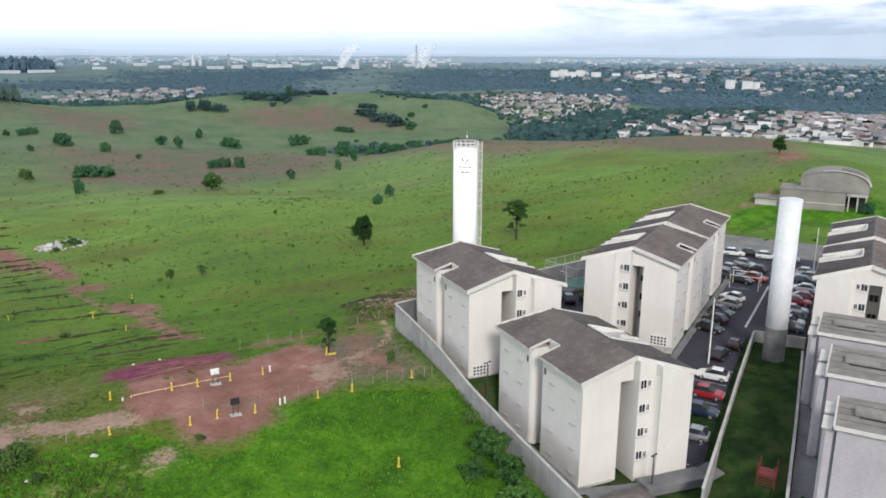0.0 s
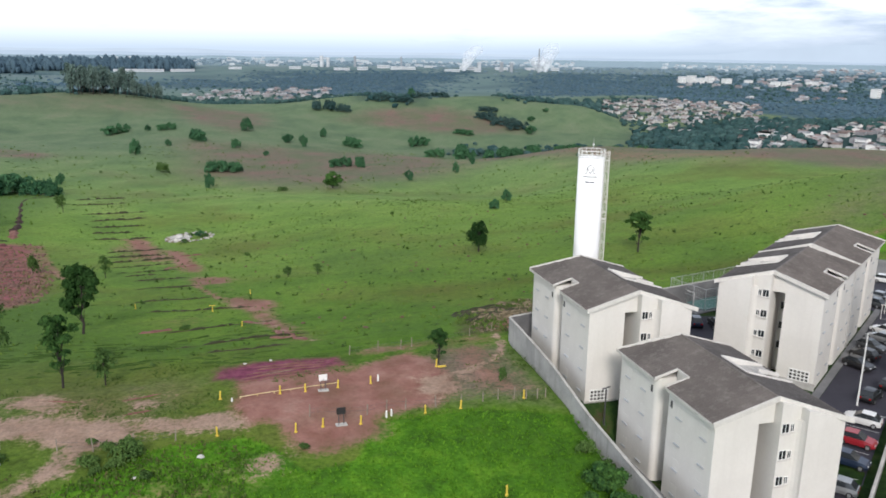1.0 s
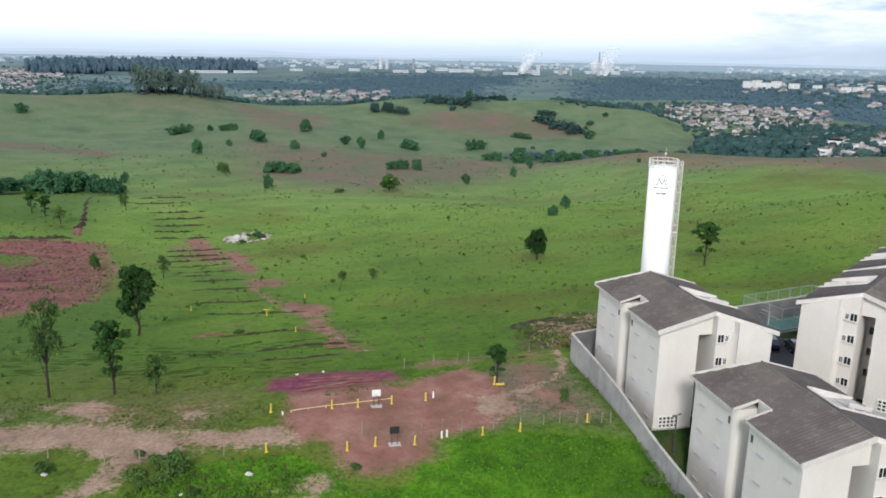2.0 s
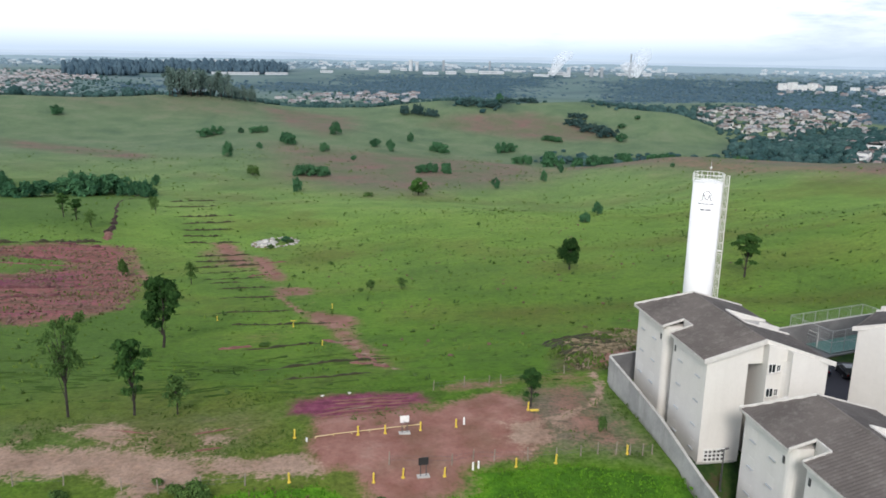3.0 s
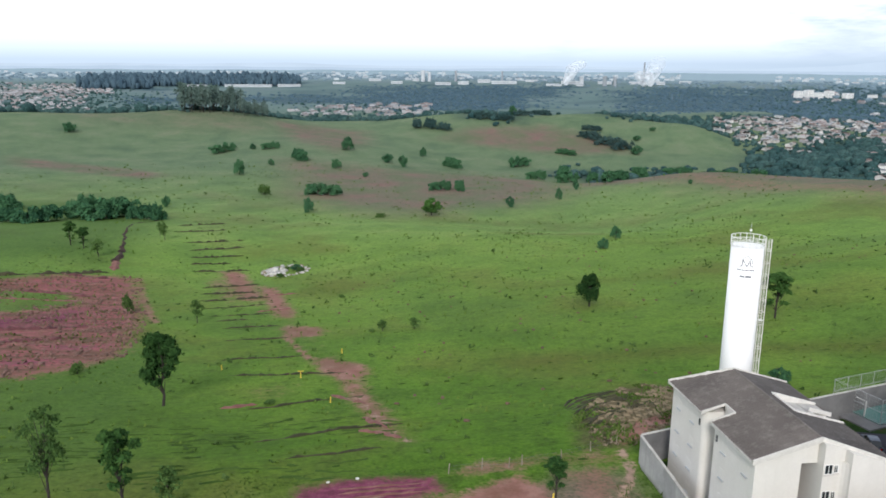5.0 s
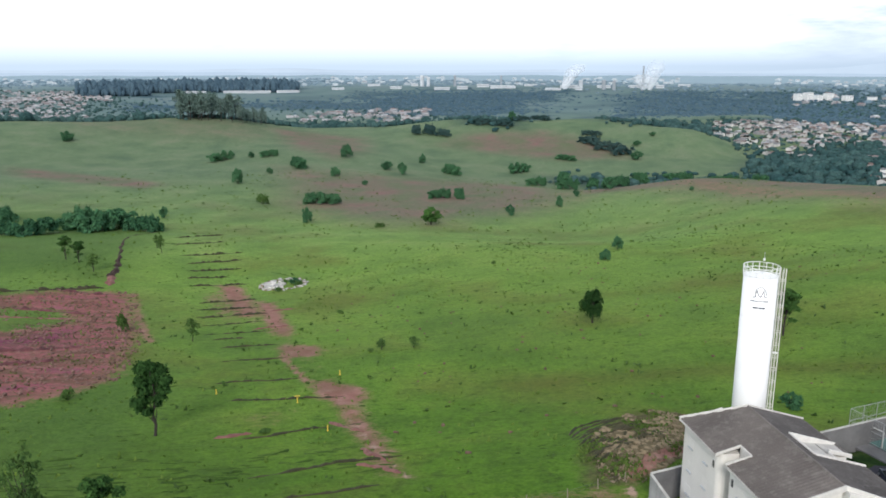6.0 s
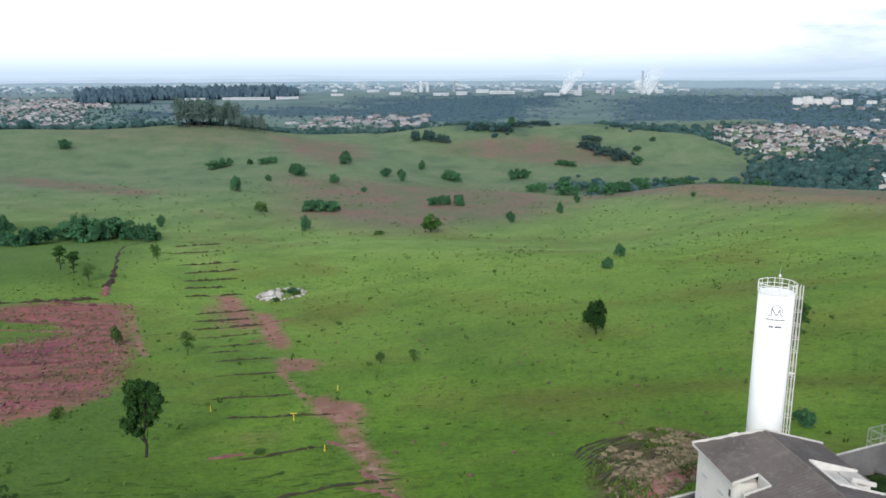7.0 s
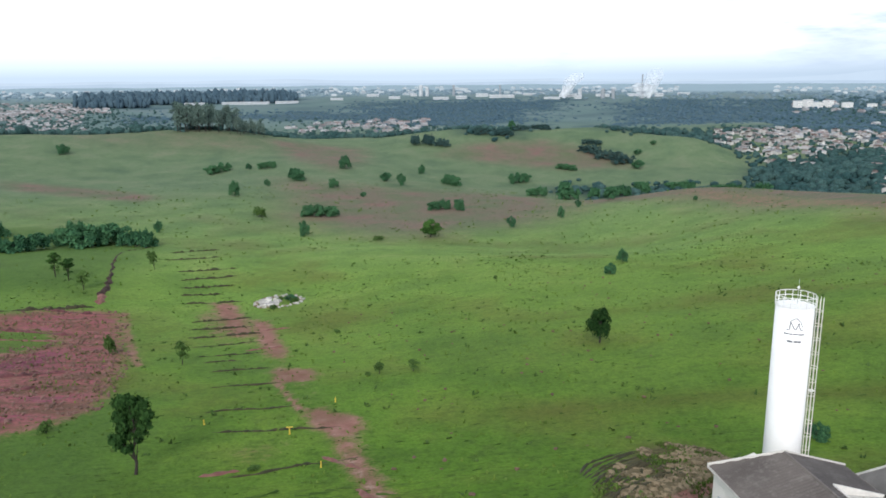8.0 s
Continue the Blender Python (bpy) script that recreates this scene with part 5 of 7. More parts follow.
def plant(kind, x, y, width, height, turn=None, label=None, rnd=random.Random(5)):
    trunk, crown = KINDS[kind]
    w0, h0 = NATIVE[kind]
    m = Matrix.Translation((x, y, on_land(x, y) - 0.05)) @ pose(0, 0, 0, rz=rnd.uniform(0, 360) if turn is None else turn) @ Matrix.Diagonal((width / w0, width / w0, height / h0 * (0.76 if kind in ("thicket", "copse") else 1.0), 1))
    t = thing(LABELS[kind][0], label or LABELS[kind][1], LABELS[kind][0], m, group="trees of the pasture" if LABELS[kind][0] == "tree" else "shrubs of the pasture")
    stem = piece("brushwood" if kind in ("thicket", "copse") else "trunk", trunk, t)
    if kind in ("thicket", "copse"):
        tagged(stem, kind="stuff")
    piece("crown", crown, t)
    return t


for spec in (("tall", -67.5, 88.6, 6.2, 13.4, 0), ("thin", -67.7, 39.8, 5.2, 12.4), ("slim", -60.6, 39.6, 4.6, 9.8), ("young", -55.9, 39.6, 3.4, 5.6),
             ("young", -75.5, 165, 4.6, 7.4), ("round", 23.9, 145.5, 7.4, 10.2), ("slim", 56.3, 116, 7.4, 11.2), ("bush", 70.2, 255, 6.0, 5.5), ("bush", 57, 231, 5.6, 4.4),
             ("slim", -15.6, 36.0, 2.9, 5.2), ("young", -28.4, 140, 3.0, 3.2), ("young", -20.9, 139.5, 3.6, 3.4), ("scrub", -31, 139, 2.2, 1.4),
             ("slim", -142, 276, 6.0, 10), ("slim", -136, 272, 6.0, 9), ("young", -128, 262, 6.0, 8), ("young", -112, 300, 4.0, 9), ("young", -116, 310, 3.6, 7),
             ("bush", -133, 168, 6.0, 5.0), ("scrub", -88, 111, 4.0, 3.2), ("scrub", -97, 180, 5.0, 7.0), ("round", 159, 129, 6.0, 6.5), ("scrub", -50, 87, 3.0, 1.2),
             ("bush", 33, 75, 4.4, 3.0), ("young", -140, 60, 5, 7), ("scrub", -4.8, 10, 3.0, 1.8), ("scrub", -5.6, 13, 3.2, 2.0), ("scrub", -53.2, 21.8, 2.6, 1.3), ("scrub", -51.8, 22.6, 2.0, 0.9), ("scrub", -50.2, 20.2, 2.4, 1.2), ("scrub", -52, 18.4, 2.8, 1.4), ("scrub", -55, 23.6, 1.8, 0.9), ("scrub", -49.2, 16.2, 2.2, 1.0), ("scrub", -53.6, 17.6, 2.0, 1.1), ("scrub", -34.2, 19, 1.8, 0.9), ("scrub", -9, 30, 1.6, 2.4)):
    plant(*spec)
# pasture bushes: kind, x, y, width, height
for spec in (("thicket", -154, 374, 40, 14), ("thicket", -171, 380, 26, 13), ("thicket", -136, 370, 22, 11), ("thicket", -178, 349, 32, 10), ("thicket", -192, 343, 18, 9), ("thicket", -222, 411, 32, 10),
             ("bush", -158, 388, 9, 8.9), ("bush", -136, 420, 6, 7.4), ("bush", -113, 568, 11.5, 13), ("thicket", -145, 706, 32, 11), ("thicket", -102, 712, 20, 8.5),
             ("thicket", -72, 652, 28, 12), ("bush", -30, 710, 16, 13), ("bush", -94, 622, 7, 6), ("bush", -41, 612, 12, 8), ("bush", -18, 560, 6, 4.3),
             ("bush", 5, 656, 13, 8.5), ("bush", 16, 636, 10, 11), ("bush", 42, 711, 8.7, 10), ("thicket", 63, 660, 26, 12), ("thicket", -48, 476, 26, 10),
             ("bush", -56, 401, 8, 9), ("scrub", -87, 476, 13, 9), ("palm", 12, 387, 14, 11), ("thicket", 30, 493, 18, 9), ("thicket", 44, 492, 17, 9.5), ("bush", 62, 413, 7, 7),
             ("bush", 97, 431, 6, 8), ("bush", 119, 468, 5.5, 5.5), ("thicket", 195, 750, 25, 8), ("thicket", 134, 696, 27, 13), ("thicket", 126, 604, 20, 10),
             ("thicket", 152, 600, 24, 12), ("thicket", 178, 612, 26, 12), ("thicket", 205, 630, 26, 12), ("thicket", 160, 640, 30, 12), ("thicket", 232, 640, 26, 13), ("thicket", 262, 630, 30, 13),
             ("thicket", 290, 600, 30, 12), ("thicket", 315, 575, 26, 12), ("bush", 150, 490, 15, 9), ("scrub", -16, 382, 9, 3), ("bush", -302, 781, 17, 10), ("bush", 178, 421, 4, 3),
             ("copse", 52, 872, 26, 13), ("copse", 66, 862, 26, 15), ("copse", 80, 850, 22, 12), ("copse", 132, 888, 26, 12), ("copse", 156, 882, 26, 10), ("copse", 186, 925, 30, 9), ("copse", 214, 930, 34, 9), ("bush", 176, 926, 14, 13), ("copse", 250, 842, 26, 8),
             ("copse", 240, 812, 34, 13), ("copse", 252, 788, 36, 13), ("copse", 262, 766, 30, 12), ("bush", 268, 742, 16, 10), ("bush", 290, 800, 12, 6), ("bush", 316, 820, 10, 5), ("bush", -118, 712, 8, 6), ("scrub", 18, 240, 2.4, 2), ("scrub", -60, 242, 4, 2.2), ("scrub", -38, 193, 3, 1.6)):
    plant(*spec)


# ---- the far country: woods, towns, works ----
HUB = (-38.0, -40.0)


def polar(az, d):
    a = radians(az)
    return HUB[0] + d * math.sin(a), HUB[1] + d * math.cos(a)


def lump_template(seed, subdiv=1, stretch=1.0):
    """A ragged low-poly tree head, about one metre in radius, standing on its foot."""
    bm = bmesh.new()
    bmesh.ops.create_icosphere(bm, subdivisions=subdiv, radius=1.0)
    v = np.array([x.co[:] for x in bm.verts])
    f = np.array([[q.index for q in x.verts] for x in bm.faces])
    bm.free()
    rng = np.random.default_rng(seed)
    v *= (1 + rng.uniform(-0.36, 0.36, (len(v), 1)))
    v[:, 2] = (v[:, 2] + 0.85) * stretch
    return v, f


LUMPS = [lump_template(s, 1, st) for s, st in ((1, 1.0), (2, 1.2), (3, 0.9), (4, 1.35), (5, 1.1))]


def woods(name, label, sectors, count, size, mat, seed, flat=0.8, loose=1.0):
    """Many trees as one object; sectors are (from, to) bearings and distances."""
    rng = np.random.default_rng(seed)
    area = np.array([abs(b - a) * (d1 * d1 - d0 * d0) for a, b, d0, d1 in sectors], float)
    vs, fs, o = [], [], 0
    for i in rng.choice(len(sectors), count, p=area / area.sum()):
        a, b, d0, d1 = sectors[i]
        d = math.sqrt(rng.uniform(d0 * d0, d1 * d1))
        x, y = polar(rng.uniform(a, b) + rng.normal() * loose * (0.45 if d < 1400 else 1.3), d + rng.normal() * loose * (22 if d < 1400 else 60))
        v, f = LUMPS[rng.integers(len(LUMPS))]
        s = size * rng.uniform(0.5, 1.0) ** 0.7 * rng.choice((0.8, 1.0, 1.35))
        t = rng.uniform(0, 6.28)
        c, sn = math.cos(t), math.sin(t)
        w = v * s * (1.15, 1.15, flat)
        vs.append(np.stack([w[:, 0] * c - w[:, 1] * sn + x, w[:, 0] * sn + w[:, 1] * c + y, w[:, 2] + on_land(x, y) - 0.3 * s], 1))
        fs.append(f + o)
        o += len(v)
    return tagged(new(name, mesh_of(name, np.concatenate(vs).tolist(), np.concatenate(fs).tolist(), mat, True)), label, "woodland", kind="stuff")


# Plantation leaves lifted towards blue, the haze being in their colour.
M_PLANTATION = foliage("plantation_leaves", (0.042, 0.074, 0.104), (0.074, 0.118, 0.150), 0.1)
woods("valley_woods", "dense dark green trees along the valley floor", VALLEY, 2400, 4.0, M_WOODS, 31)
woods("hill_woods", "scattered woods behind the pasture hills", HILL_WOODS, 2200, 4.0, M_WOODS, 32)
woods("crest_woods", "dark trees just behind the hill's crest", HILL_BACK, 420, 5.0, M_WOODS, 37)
woods("far_woods", "wide woodland on the far plain, blue-green with haze", FAR_WOODS, 10500, 3.5, M_WOODS_FAR, 33, 0.5)
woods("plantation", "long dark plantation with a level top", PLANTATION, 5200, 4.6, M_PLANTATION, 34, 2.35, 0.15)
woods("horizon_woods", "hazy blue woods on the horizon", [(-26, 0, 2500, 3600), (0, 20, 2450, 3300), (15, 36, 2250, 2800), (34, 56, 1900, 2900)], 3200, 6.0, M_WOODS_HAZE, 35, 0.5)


def grove_tree_kind(seed):
    bl = lobes(seed, 11, 3.4, 8, 24, 2.0, 3.2, 1.1)
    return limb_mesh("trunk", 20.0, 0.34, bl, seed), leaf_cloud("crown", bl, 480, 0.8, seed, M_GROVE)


# Grove leaves paled by the haze painted into them.
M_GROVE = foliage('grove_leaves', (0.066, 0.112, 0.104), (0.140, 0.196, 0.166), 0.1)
GROVE = [grove_tree_kind(s) for s in (41, 42, 43)]
rnd = random.Random(44)
for k in range(56):
    az = -10.6 + 5.6 * (k / 55) ** 1.2 + rnd.uniform(-0.2, 0.2)
    x, y = polar(az, 985 + rnd.uniform(-22, 30))
    s = (1.22 if k < 40 else 0.75) * rnd.uniform(0.72, 1.1)
    t = thing("eucalyptus_tree", "tall slender tree with pale trunk on the hilltop", "tree", Matrix.Translation((x, y, on_land(x, y) - 0.3)) @ pose(0, 0, 0, rz=rnd.uniform(0, 360)) @ Matrix.Diagonal((s * 1.1, s * 1.1, s, 1)), group="hilltop grove")
    tr, cr = GROVE[k % 3]
    piece("trunk", tr, t)
    piece("crown", cr, t)


# houses
def house_meshes(w, d, h, r, wall_mat, roof_mat):
    b = bmesh.new()
    box(b, -w / 2, -d / 2, -3, w / 2, d / 2, h)
    for s in (-1, 1):
        vs = [b.verts.new(p) for p in ((-w / 2, s * d / 2, h), (w / 2, s * d / 2, h), (0, s * d / 2, h + r))]
        b.faces.new(vs)
    wall = bm_mesh("house", b, wall_mat)
    q = bmesh.new()
    for s in (-1, 1):
        vs = [q.verts.new(p) for p in ((s * (w / 2 + 0.5), -d / 2 - 0.4, h - 0.15), (s * (w / 2 + 0.5), d / 2 + 0.4, h - 0.15), (0, d / 2 + 0.4, h + r + 0.1), (0, -d / 2 - 0.4, h + r + 0.1))]
        q.faces.new(vs if s > 0 else vs[::-1])
    bmesh.ops.solidify(q, geom=q.faces[:], thickness=-0.2)
    roof = bm_mesh("roof", q, roof_mat)
    win = bmesh.new()
    for s in (-1, 1):
        for k in (-0.3, 0.0, 0.3):
            box(win, s * (w / 2 + 0.02) - 0.03, k * d - 0.6, h - 2.0, s * (w / 2 + 0.02) + 0.03, k * d + 0.6, h - 0.9)
            box(win, k * w - 0.6, s * (d / 2 + 0.02) - 0.03, h - 2.0, k * w + 0.6, s * (d / 2 + 0.02) + 0.03, h - 0.9)
    return wall, roof, bm_mesh("windows", win, M_DARK)


HOUSES = [house_meshes(7, 10, 3.4, 1.7, M_HOUSE, M_TERRACOTTA), house_meshes(9, 9, 5.6, 1.6, M_HOUSE, M_TERRACOTTA), house_meshes(8, 13, 4.2, 1.2, M_HOUSE, M_SHEET), house_meshes(10, 14, 6.0, 1.4, M_WHITE, M_SHEET)]
KIND_LABEL = ["small rendered house with clay tile roof", "two-storey rendered house with clay tile roof", "rendered house with pale sheet roof", "white two-storey house with pale sheet roof"]


def town(sectors, count, group, seed, kinds, gap):
    rng, spots = random.Random(seed), []
    weights = [abs(b - a) * (d1 * d1 - d0 * d0) for a, b, d0, d1 in sectors]
    tries = 0
    while len(spots) < count and tries < count * 40:
        tries += 1
        a, b, d0, d1 = rng.choices(sectors, weights)[0]
        x, y = polar(rng.uniform(a, b), math.sqrt(rng.uniform(d0 * d0, d1 * d1)))
        if any((x - p) ** 2 + (y - q) ** 2 < gap * gap for p, q in spots):
            continue
        spots.append((x, y))
        k = rng.choice(kinds)
        wall, roof, win = HOUSES[k]
        s = rng.uniform(0.56, 0.84)
        h = new("house", wall)
        h.matrix_basis = pose(x, y, on_land(x, y), rz=rng.choice((20, 110, 35, 125)) + rng.uniform(-6, 6)) @ Matrix.Diagonal((s, s, s, 1))
        tagged(h, KIND_LABEL[k], "house", group)
        piece("roof", roof, h)
    return spots


town([(26.5, 30.5, 1010, 1240), (29, 36.5, 1060, 1230), (29.5, 33, 950, 1060)], 120, "houses on the far slope", 51, (0, 1, 1, 2), 9.5)
town([(36, 42, 700, 850), (41, 53, 620, 850), (46, 54, 530, 640)], 215, "houses behind the ridge", 52, (0, 1, 2, 3), 8.0)


town([(44, 53, 560, 625)], 26, "houses behind the ridge", 53, (3,), 11.0)


def far_town(name, label, sectors, count, seed, size=1.0, walls=None):
    """Houses too far off to tell apart singly, as one object."""
    rng = np.random.default_rng(seed)
    vs, fs, mi, o = [], [], [], 0
    area = np.array([abs(b - a) * (d1 * d1 - d0 * d0) for a, b, d0, d1 in sectors], float)
    for i in rng.choice(len(sectors), count, p=area / area.sum()):
        a, b, d0, d1 = sectors[i]
        x, y = polar(rng.uniform(a, b), math.sqrt(rng.uniform(d0 * d0, d1 * d1)))
        w, d, h, r = rng.uniform(3, 5) * size, rng.uniform(3.5, 6.5) * size, rng.uniform(3.0, 5.5) * size, 1.5 * size
        t = rng.choice((0.4, 1.97)) + rng.uniform(-0.1, 0.1)
        c, s = math.cos(t), math.sin(t)
        z = on_land(x, y) - 1
        pts = [(-w, -d, 0), (w, -d, 0), (w, d, 0), (-w, d, 0), (-w, -d, h), (w, -d, h), (w, d, h), (-w, d, h), (0, -d, h + r), (0, d, h + r)]
        vs += [(p * c - q * s + x, p * s + q * c + y, zz + z) for p, q, zz in pts]
        fs += [tuple(o + k for k in f) for f in ((0, 1, 5, 4), (2, 3, 7, 6), (1, 2, 6, 5), (3, 0, 4, 7), (4, 5, 8), (6, 7, 9), (5, 6, 9, 8), (7, 4, 8, 9))]
        rm = 1 if rng.random() < 0.6 else 2
        mi += [0] * 6 + [rm] * 2
        o += 10
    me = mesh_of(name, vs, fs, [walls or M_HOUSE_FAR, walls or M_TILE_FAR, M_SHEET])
    me.polygons.foreach_set("material_index", mi)
    return tagged(new(name, me), label, "town", kind="stuff")


# Wall colours of the far towns carry the haze in front of them.
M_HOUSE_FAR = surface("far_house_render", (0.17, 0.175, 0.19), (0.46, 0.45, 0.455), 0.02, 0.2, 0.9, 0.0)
M_HAZED_FAR = surface('far_hazed_walls', (0.34, 0.40, 0.44), (0.54, 0.58, 0.61), 0.01, 0.2, 0.9, 0.0)
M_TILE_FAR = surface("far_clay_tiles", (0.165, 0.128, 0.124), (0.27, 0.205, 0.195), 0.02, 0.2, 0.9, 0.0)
far_town("town", "crowded pale houses of a far town", [(-26, -16.5, 1560, 2150), (-24, -15, 1900, 2250)], 800, 61, 0.75)
far_town("slope_houses", "small pale houses crowding the far slope", [(26.5, 33, 1020, 1240), (30, 37, 1050, 1250)], 120, 66, 0.8)
far_town("upper_suburb", "pale houses climbing the slope behind the ridge", [(36, 54, 820, 1060)], 330, 65, 0.8)
far_town("ridge_houses", "close-set pale houses just behind the ridge", [(37, 44, 690, 860), (43, 54, 600, 860)], 230, 67, 0.75)
far_town("village", "pale houses among trees in the far valley", [(-3.5, 6.5, 1400, 1600), (2, 7, 1500, 1640)], 95, 62)
far_town("hill_suburb", "pale suburb on the far hills", [(31, 42, 1850, 2250), (36, 55, 1500, 2300), (40, 56, 2100, 3200)], 230, 63, 1.2)
far_town("horizon_town", "pale hazy town along the horizon", [(-28, -14, 2600, 3700), (-12, 8, 2500, 3900), (8, 24, 2600, 3600), (30, 44, 2600, 3600)], 210, 64, 1.5, M_HAZED_FAR)


def simple_block(name, label, category, az, d, w, l, h, turn, mat, group, rows=4):
    x, y = polar(az, d)
    t = thing(name, label, category, pose(x, y, on_land(x, y), rz=turn), group=group)
    part("wall", boxed(-w / 2, -l / 2, -3, w / 2, l / 2, h), mat, t)
    part("roof", boxed(-w / 2 - 0.4, -l / 2 - 0.4, h + 0.004, w / 2 + 0.4, l / 2 + 0.4, h + 0.7), M_SHED, t)
    for k in range(rows):
        part("window_band", boxed(-w / 2 + 1, -l / 2 - 0.06, h * (k + 0.4) / rows, w / 2 - 1, -l / 2 - 0.01, h * (k + 0.65) / rows), M_GREY_BAND, t)
    return t


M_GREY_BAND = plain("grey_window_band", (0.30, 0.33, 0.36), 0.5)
for az, d, w, h in ((31.5, 2010, 14, 15), (32.1, 2030, 17, 16), (32.7, 2000, 15, 13), (33.3, 2025, 18, 15), (34.4, 2015, 20, 11), (35.8, 1990, 14, 9), (37.5, 1900, 16, 10), (38.2, 1910, 18, 10), (39.7, 1980, 26, 9), (43.5, 1700, 12, 17), (44.6, 1690, 14, 16), (45.1, 1700, 11, 14)):
    simple_block("apartment_slab", "white apartment slab among far houses", "apartment building", az, d, w, 14, h, 12, M_WHITE, "far apartment slabs")
works = random.Random(91)
sheds = [(-9.6, 2160, 50, 4.5), (-6.2, 2165, 120, 5), (-3.4, 2175, 60, 4.5), (-13.4, 2120, 30, 5), (11.8, 2340, 70, 7), (16.5, 2320, 50, 8)]
sheds += [(az + works.uniform(-0.5, 0.5), works.uniform(2220, 2470), works.uniform(14, 44), works.uniform(4, 8)) for az in np.linspace(0.5, 24, 15)]
for az, d, w, h in sheds:
    simple_block("factory_shed", "long low white factory shed", "factory", az, d, w, 30, h, -az, M_SHED, "factory sheds", 1)
for az, d, r, h, nm, lab in ((6.05, 2420, 6, 33, "silo", "tall pale concrete silo of the works"), (6.5, 2430, 5, 28, "silo", "pale concrete silo beside a taller one"), (8.4, 2450, 4, 33, "process_tower", "dark round process tower of the works"),
                             (11.7, 2500, 3, 30, "chimney", "slim grey factory chimney"), (18.9, 2290, 6, 28, "process_tower", "dark rounded process tower"), (19.6, 2300, 5, 26, "process_tower", "grey process tower of the works"), (17.3, 2310, 6, 24, "silo", "squat pale silo of the works")):
    x, y = polar(az, d)
    t = thing(nm, lab, nm.replace("_", " "), pose(x, y, on_land(x, y)), group="works towers")
    mt = M_GREY_BAND if "dark" in lab or "grey" in lab else M_SHED
    part("shaft", rodded((0, 0, -3), (0, 0, h * 0.86), r, r * 0.95, 16), mt, t)
    part("head", rodded((0, 0, h * 0.86), (0, 0, h), r * 1.1, r * 0.8, 16), mt, t)
x, y = polar(21.55, 2250)
t = thing("chimney", "tall dark factory chimney with pale bands", "chimney", pose(x, y, on_land(x, y)))
for k in range(4):
    part("chimney_ring", rodded((0, 0, k * 17 - 2), (0, 0, k * 17 + 15), 3.2 - 0.3 * k, 2.9 - 0.3 * k, 14), M_GREY_BAND, t)


def steam(az, d, h, lean, seed):
    """A plume: ever wider wisps that drift aside."""
    x, y = polar(az, d)
    rng, verts, faces, n, rows = random.Random(seed), [], [], 14, 16
    for r in range(rows + 1):
        k = r / rows
        wide = (4.5 + 24 * k ** 0.8) * (1 - 0.5 * max(0.0, k - 0.8) / 0.2)
        for i in range(n):
            a = 2 * math.pi * i / n
            puff = wide * (1 + 0.35 * noise.noise((math.cos(a) * 1.4, math.sin(a) * 1.4 + seed, k * 5)))
            verts.append((lean * k ** 1.4 + puff * math.cos(a), puff * math.sin(a), 2 + h * k + 2 * rng.random() * k))
        if r:
            faces += [((r - 1) * n + i, (r - 1) * n + (i + 1) % n, r * n + (i + 1) % n, r * n + i) for i in range(n)]
    ob = new("steam_plume", mesh_of("steam_plume", verts, faces, M_STEAM, True))
    ob.location = (x, y, on_land(x, y))
    return tagged(ob, "white steam plume drifting from the works", "steam", kind="stuff")


sn, sl = M_STEAM.node_tree.nodes, M_STEAM.node_tree.links
sn.remove(sn["Principled BSDF"])
s_dif, s_tra, s_cl, s_half, s_mix = (sn.new("ShaderNode" + k) for k in ("BsdfDiffuse", "BsdfTranslucent", "BsdfTransparent", "MixShader", "MixShader"))
for k in (s_dif, s_tra):
    k.inputs[0].default_value = (0.97, 0.98, 1.0, 1)
s_half.inputs[0].default_value, s_mix.inputs[0].default_value = 0.5, 0.05
s_co = sn.new("ShaderNodeTexCoord").outputs["Object"]
s_noise = noise_node(sn, sl, 0.035, 4, s_co, 0.5)
s_sep = sn.new("ShaderNodeSeparateXYZ")
sl.new(s_co, s_sep.inputs[0])
s_thin = sn.new("ShaderNodeMapRange")          # thins out as it rises
s_thin.inputs[1].default_value, s_thin.inputs[2].default_value, s_thin.inputs[3].default_value, s_thin.inputs[4].default_value = 4, 78, 0.92, 0.08
sl.new(s_sep.outputs[2], s_thin.inputs[0])
sl.new(math_node(sn, sl, "MULTIPLY", s_thin.outputs[0], ramp_node(sn, sl, s_noise.outputs["Fac"], [(0.3, (0.25, 0.25, 0.25)), (0.68, (1, 1, 1))]).outputs[0]), s_mix.inputs[0])
sl.new(s_dif.outputs[0], s_half.inputs[1])
sl.new(s_tra.outputs[0], s_half.inputs[2])
sl.new(s_cl.outputs[0], s_mix.inputs[1])
sl.new(s_half.outputs[0], s_mix.inputs[2])
sl.new(s_mix.outputs[0], sn["Material Output"].inputs["Surface"])
steam(16.2, 2240, 66, 40, 71)
steam(22.0, 2245, 78, 22, 72)
steam(21.6, 2250, 40, -6, 73)
woods("town_trees", "dark trees among the far houses", [(26, 37, 930, 1280), (-26, -15, 1540, 2250), (-4, 7, 1380, 1660), (32, 50, 600, 820), (31, 56, 1500, 2300), (26.5, 36, 960, 1250), (26.5, 36, 960, 1250), (36, 54, 860, 1080), (-24, -12, 1540, 1900)], 4200, 2.7, M_WOODS, 36)


# ---- parked cars ----
def paint(name, c, metal=0.3):
    m = plain(name, c, 0.28, metal)
    m.node_tree.nodes["Principled BSDF"].inputs["Coat Weight"].default_value = 0.5
    return m


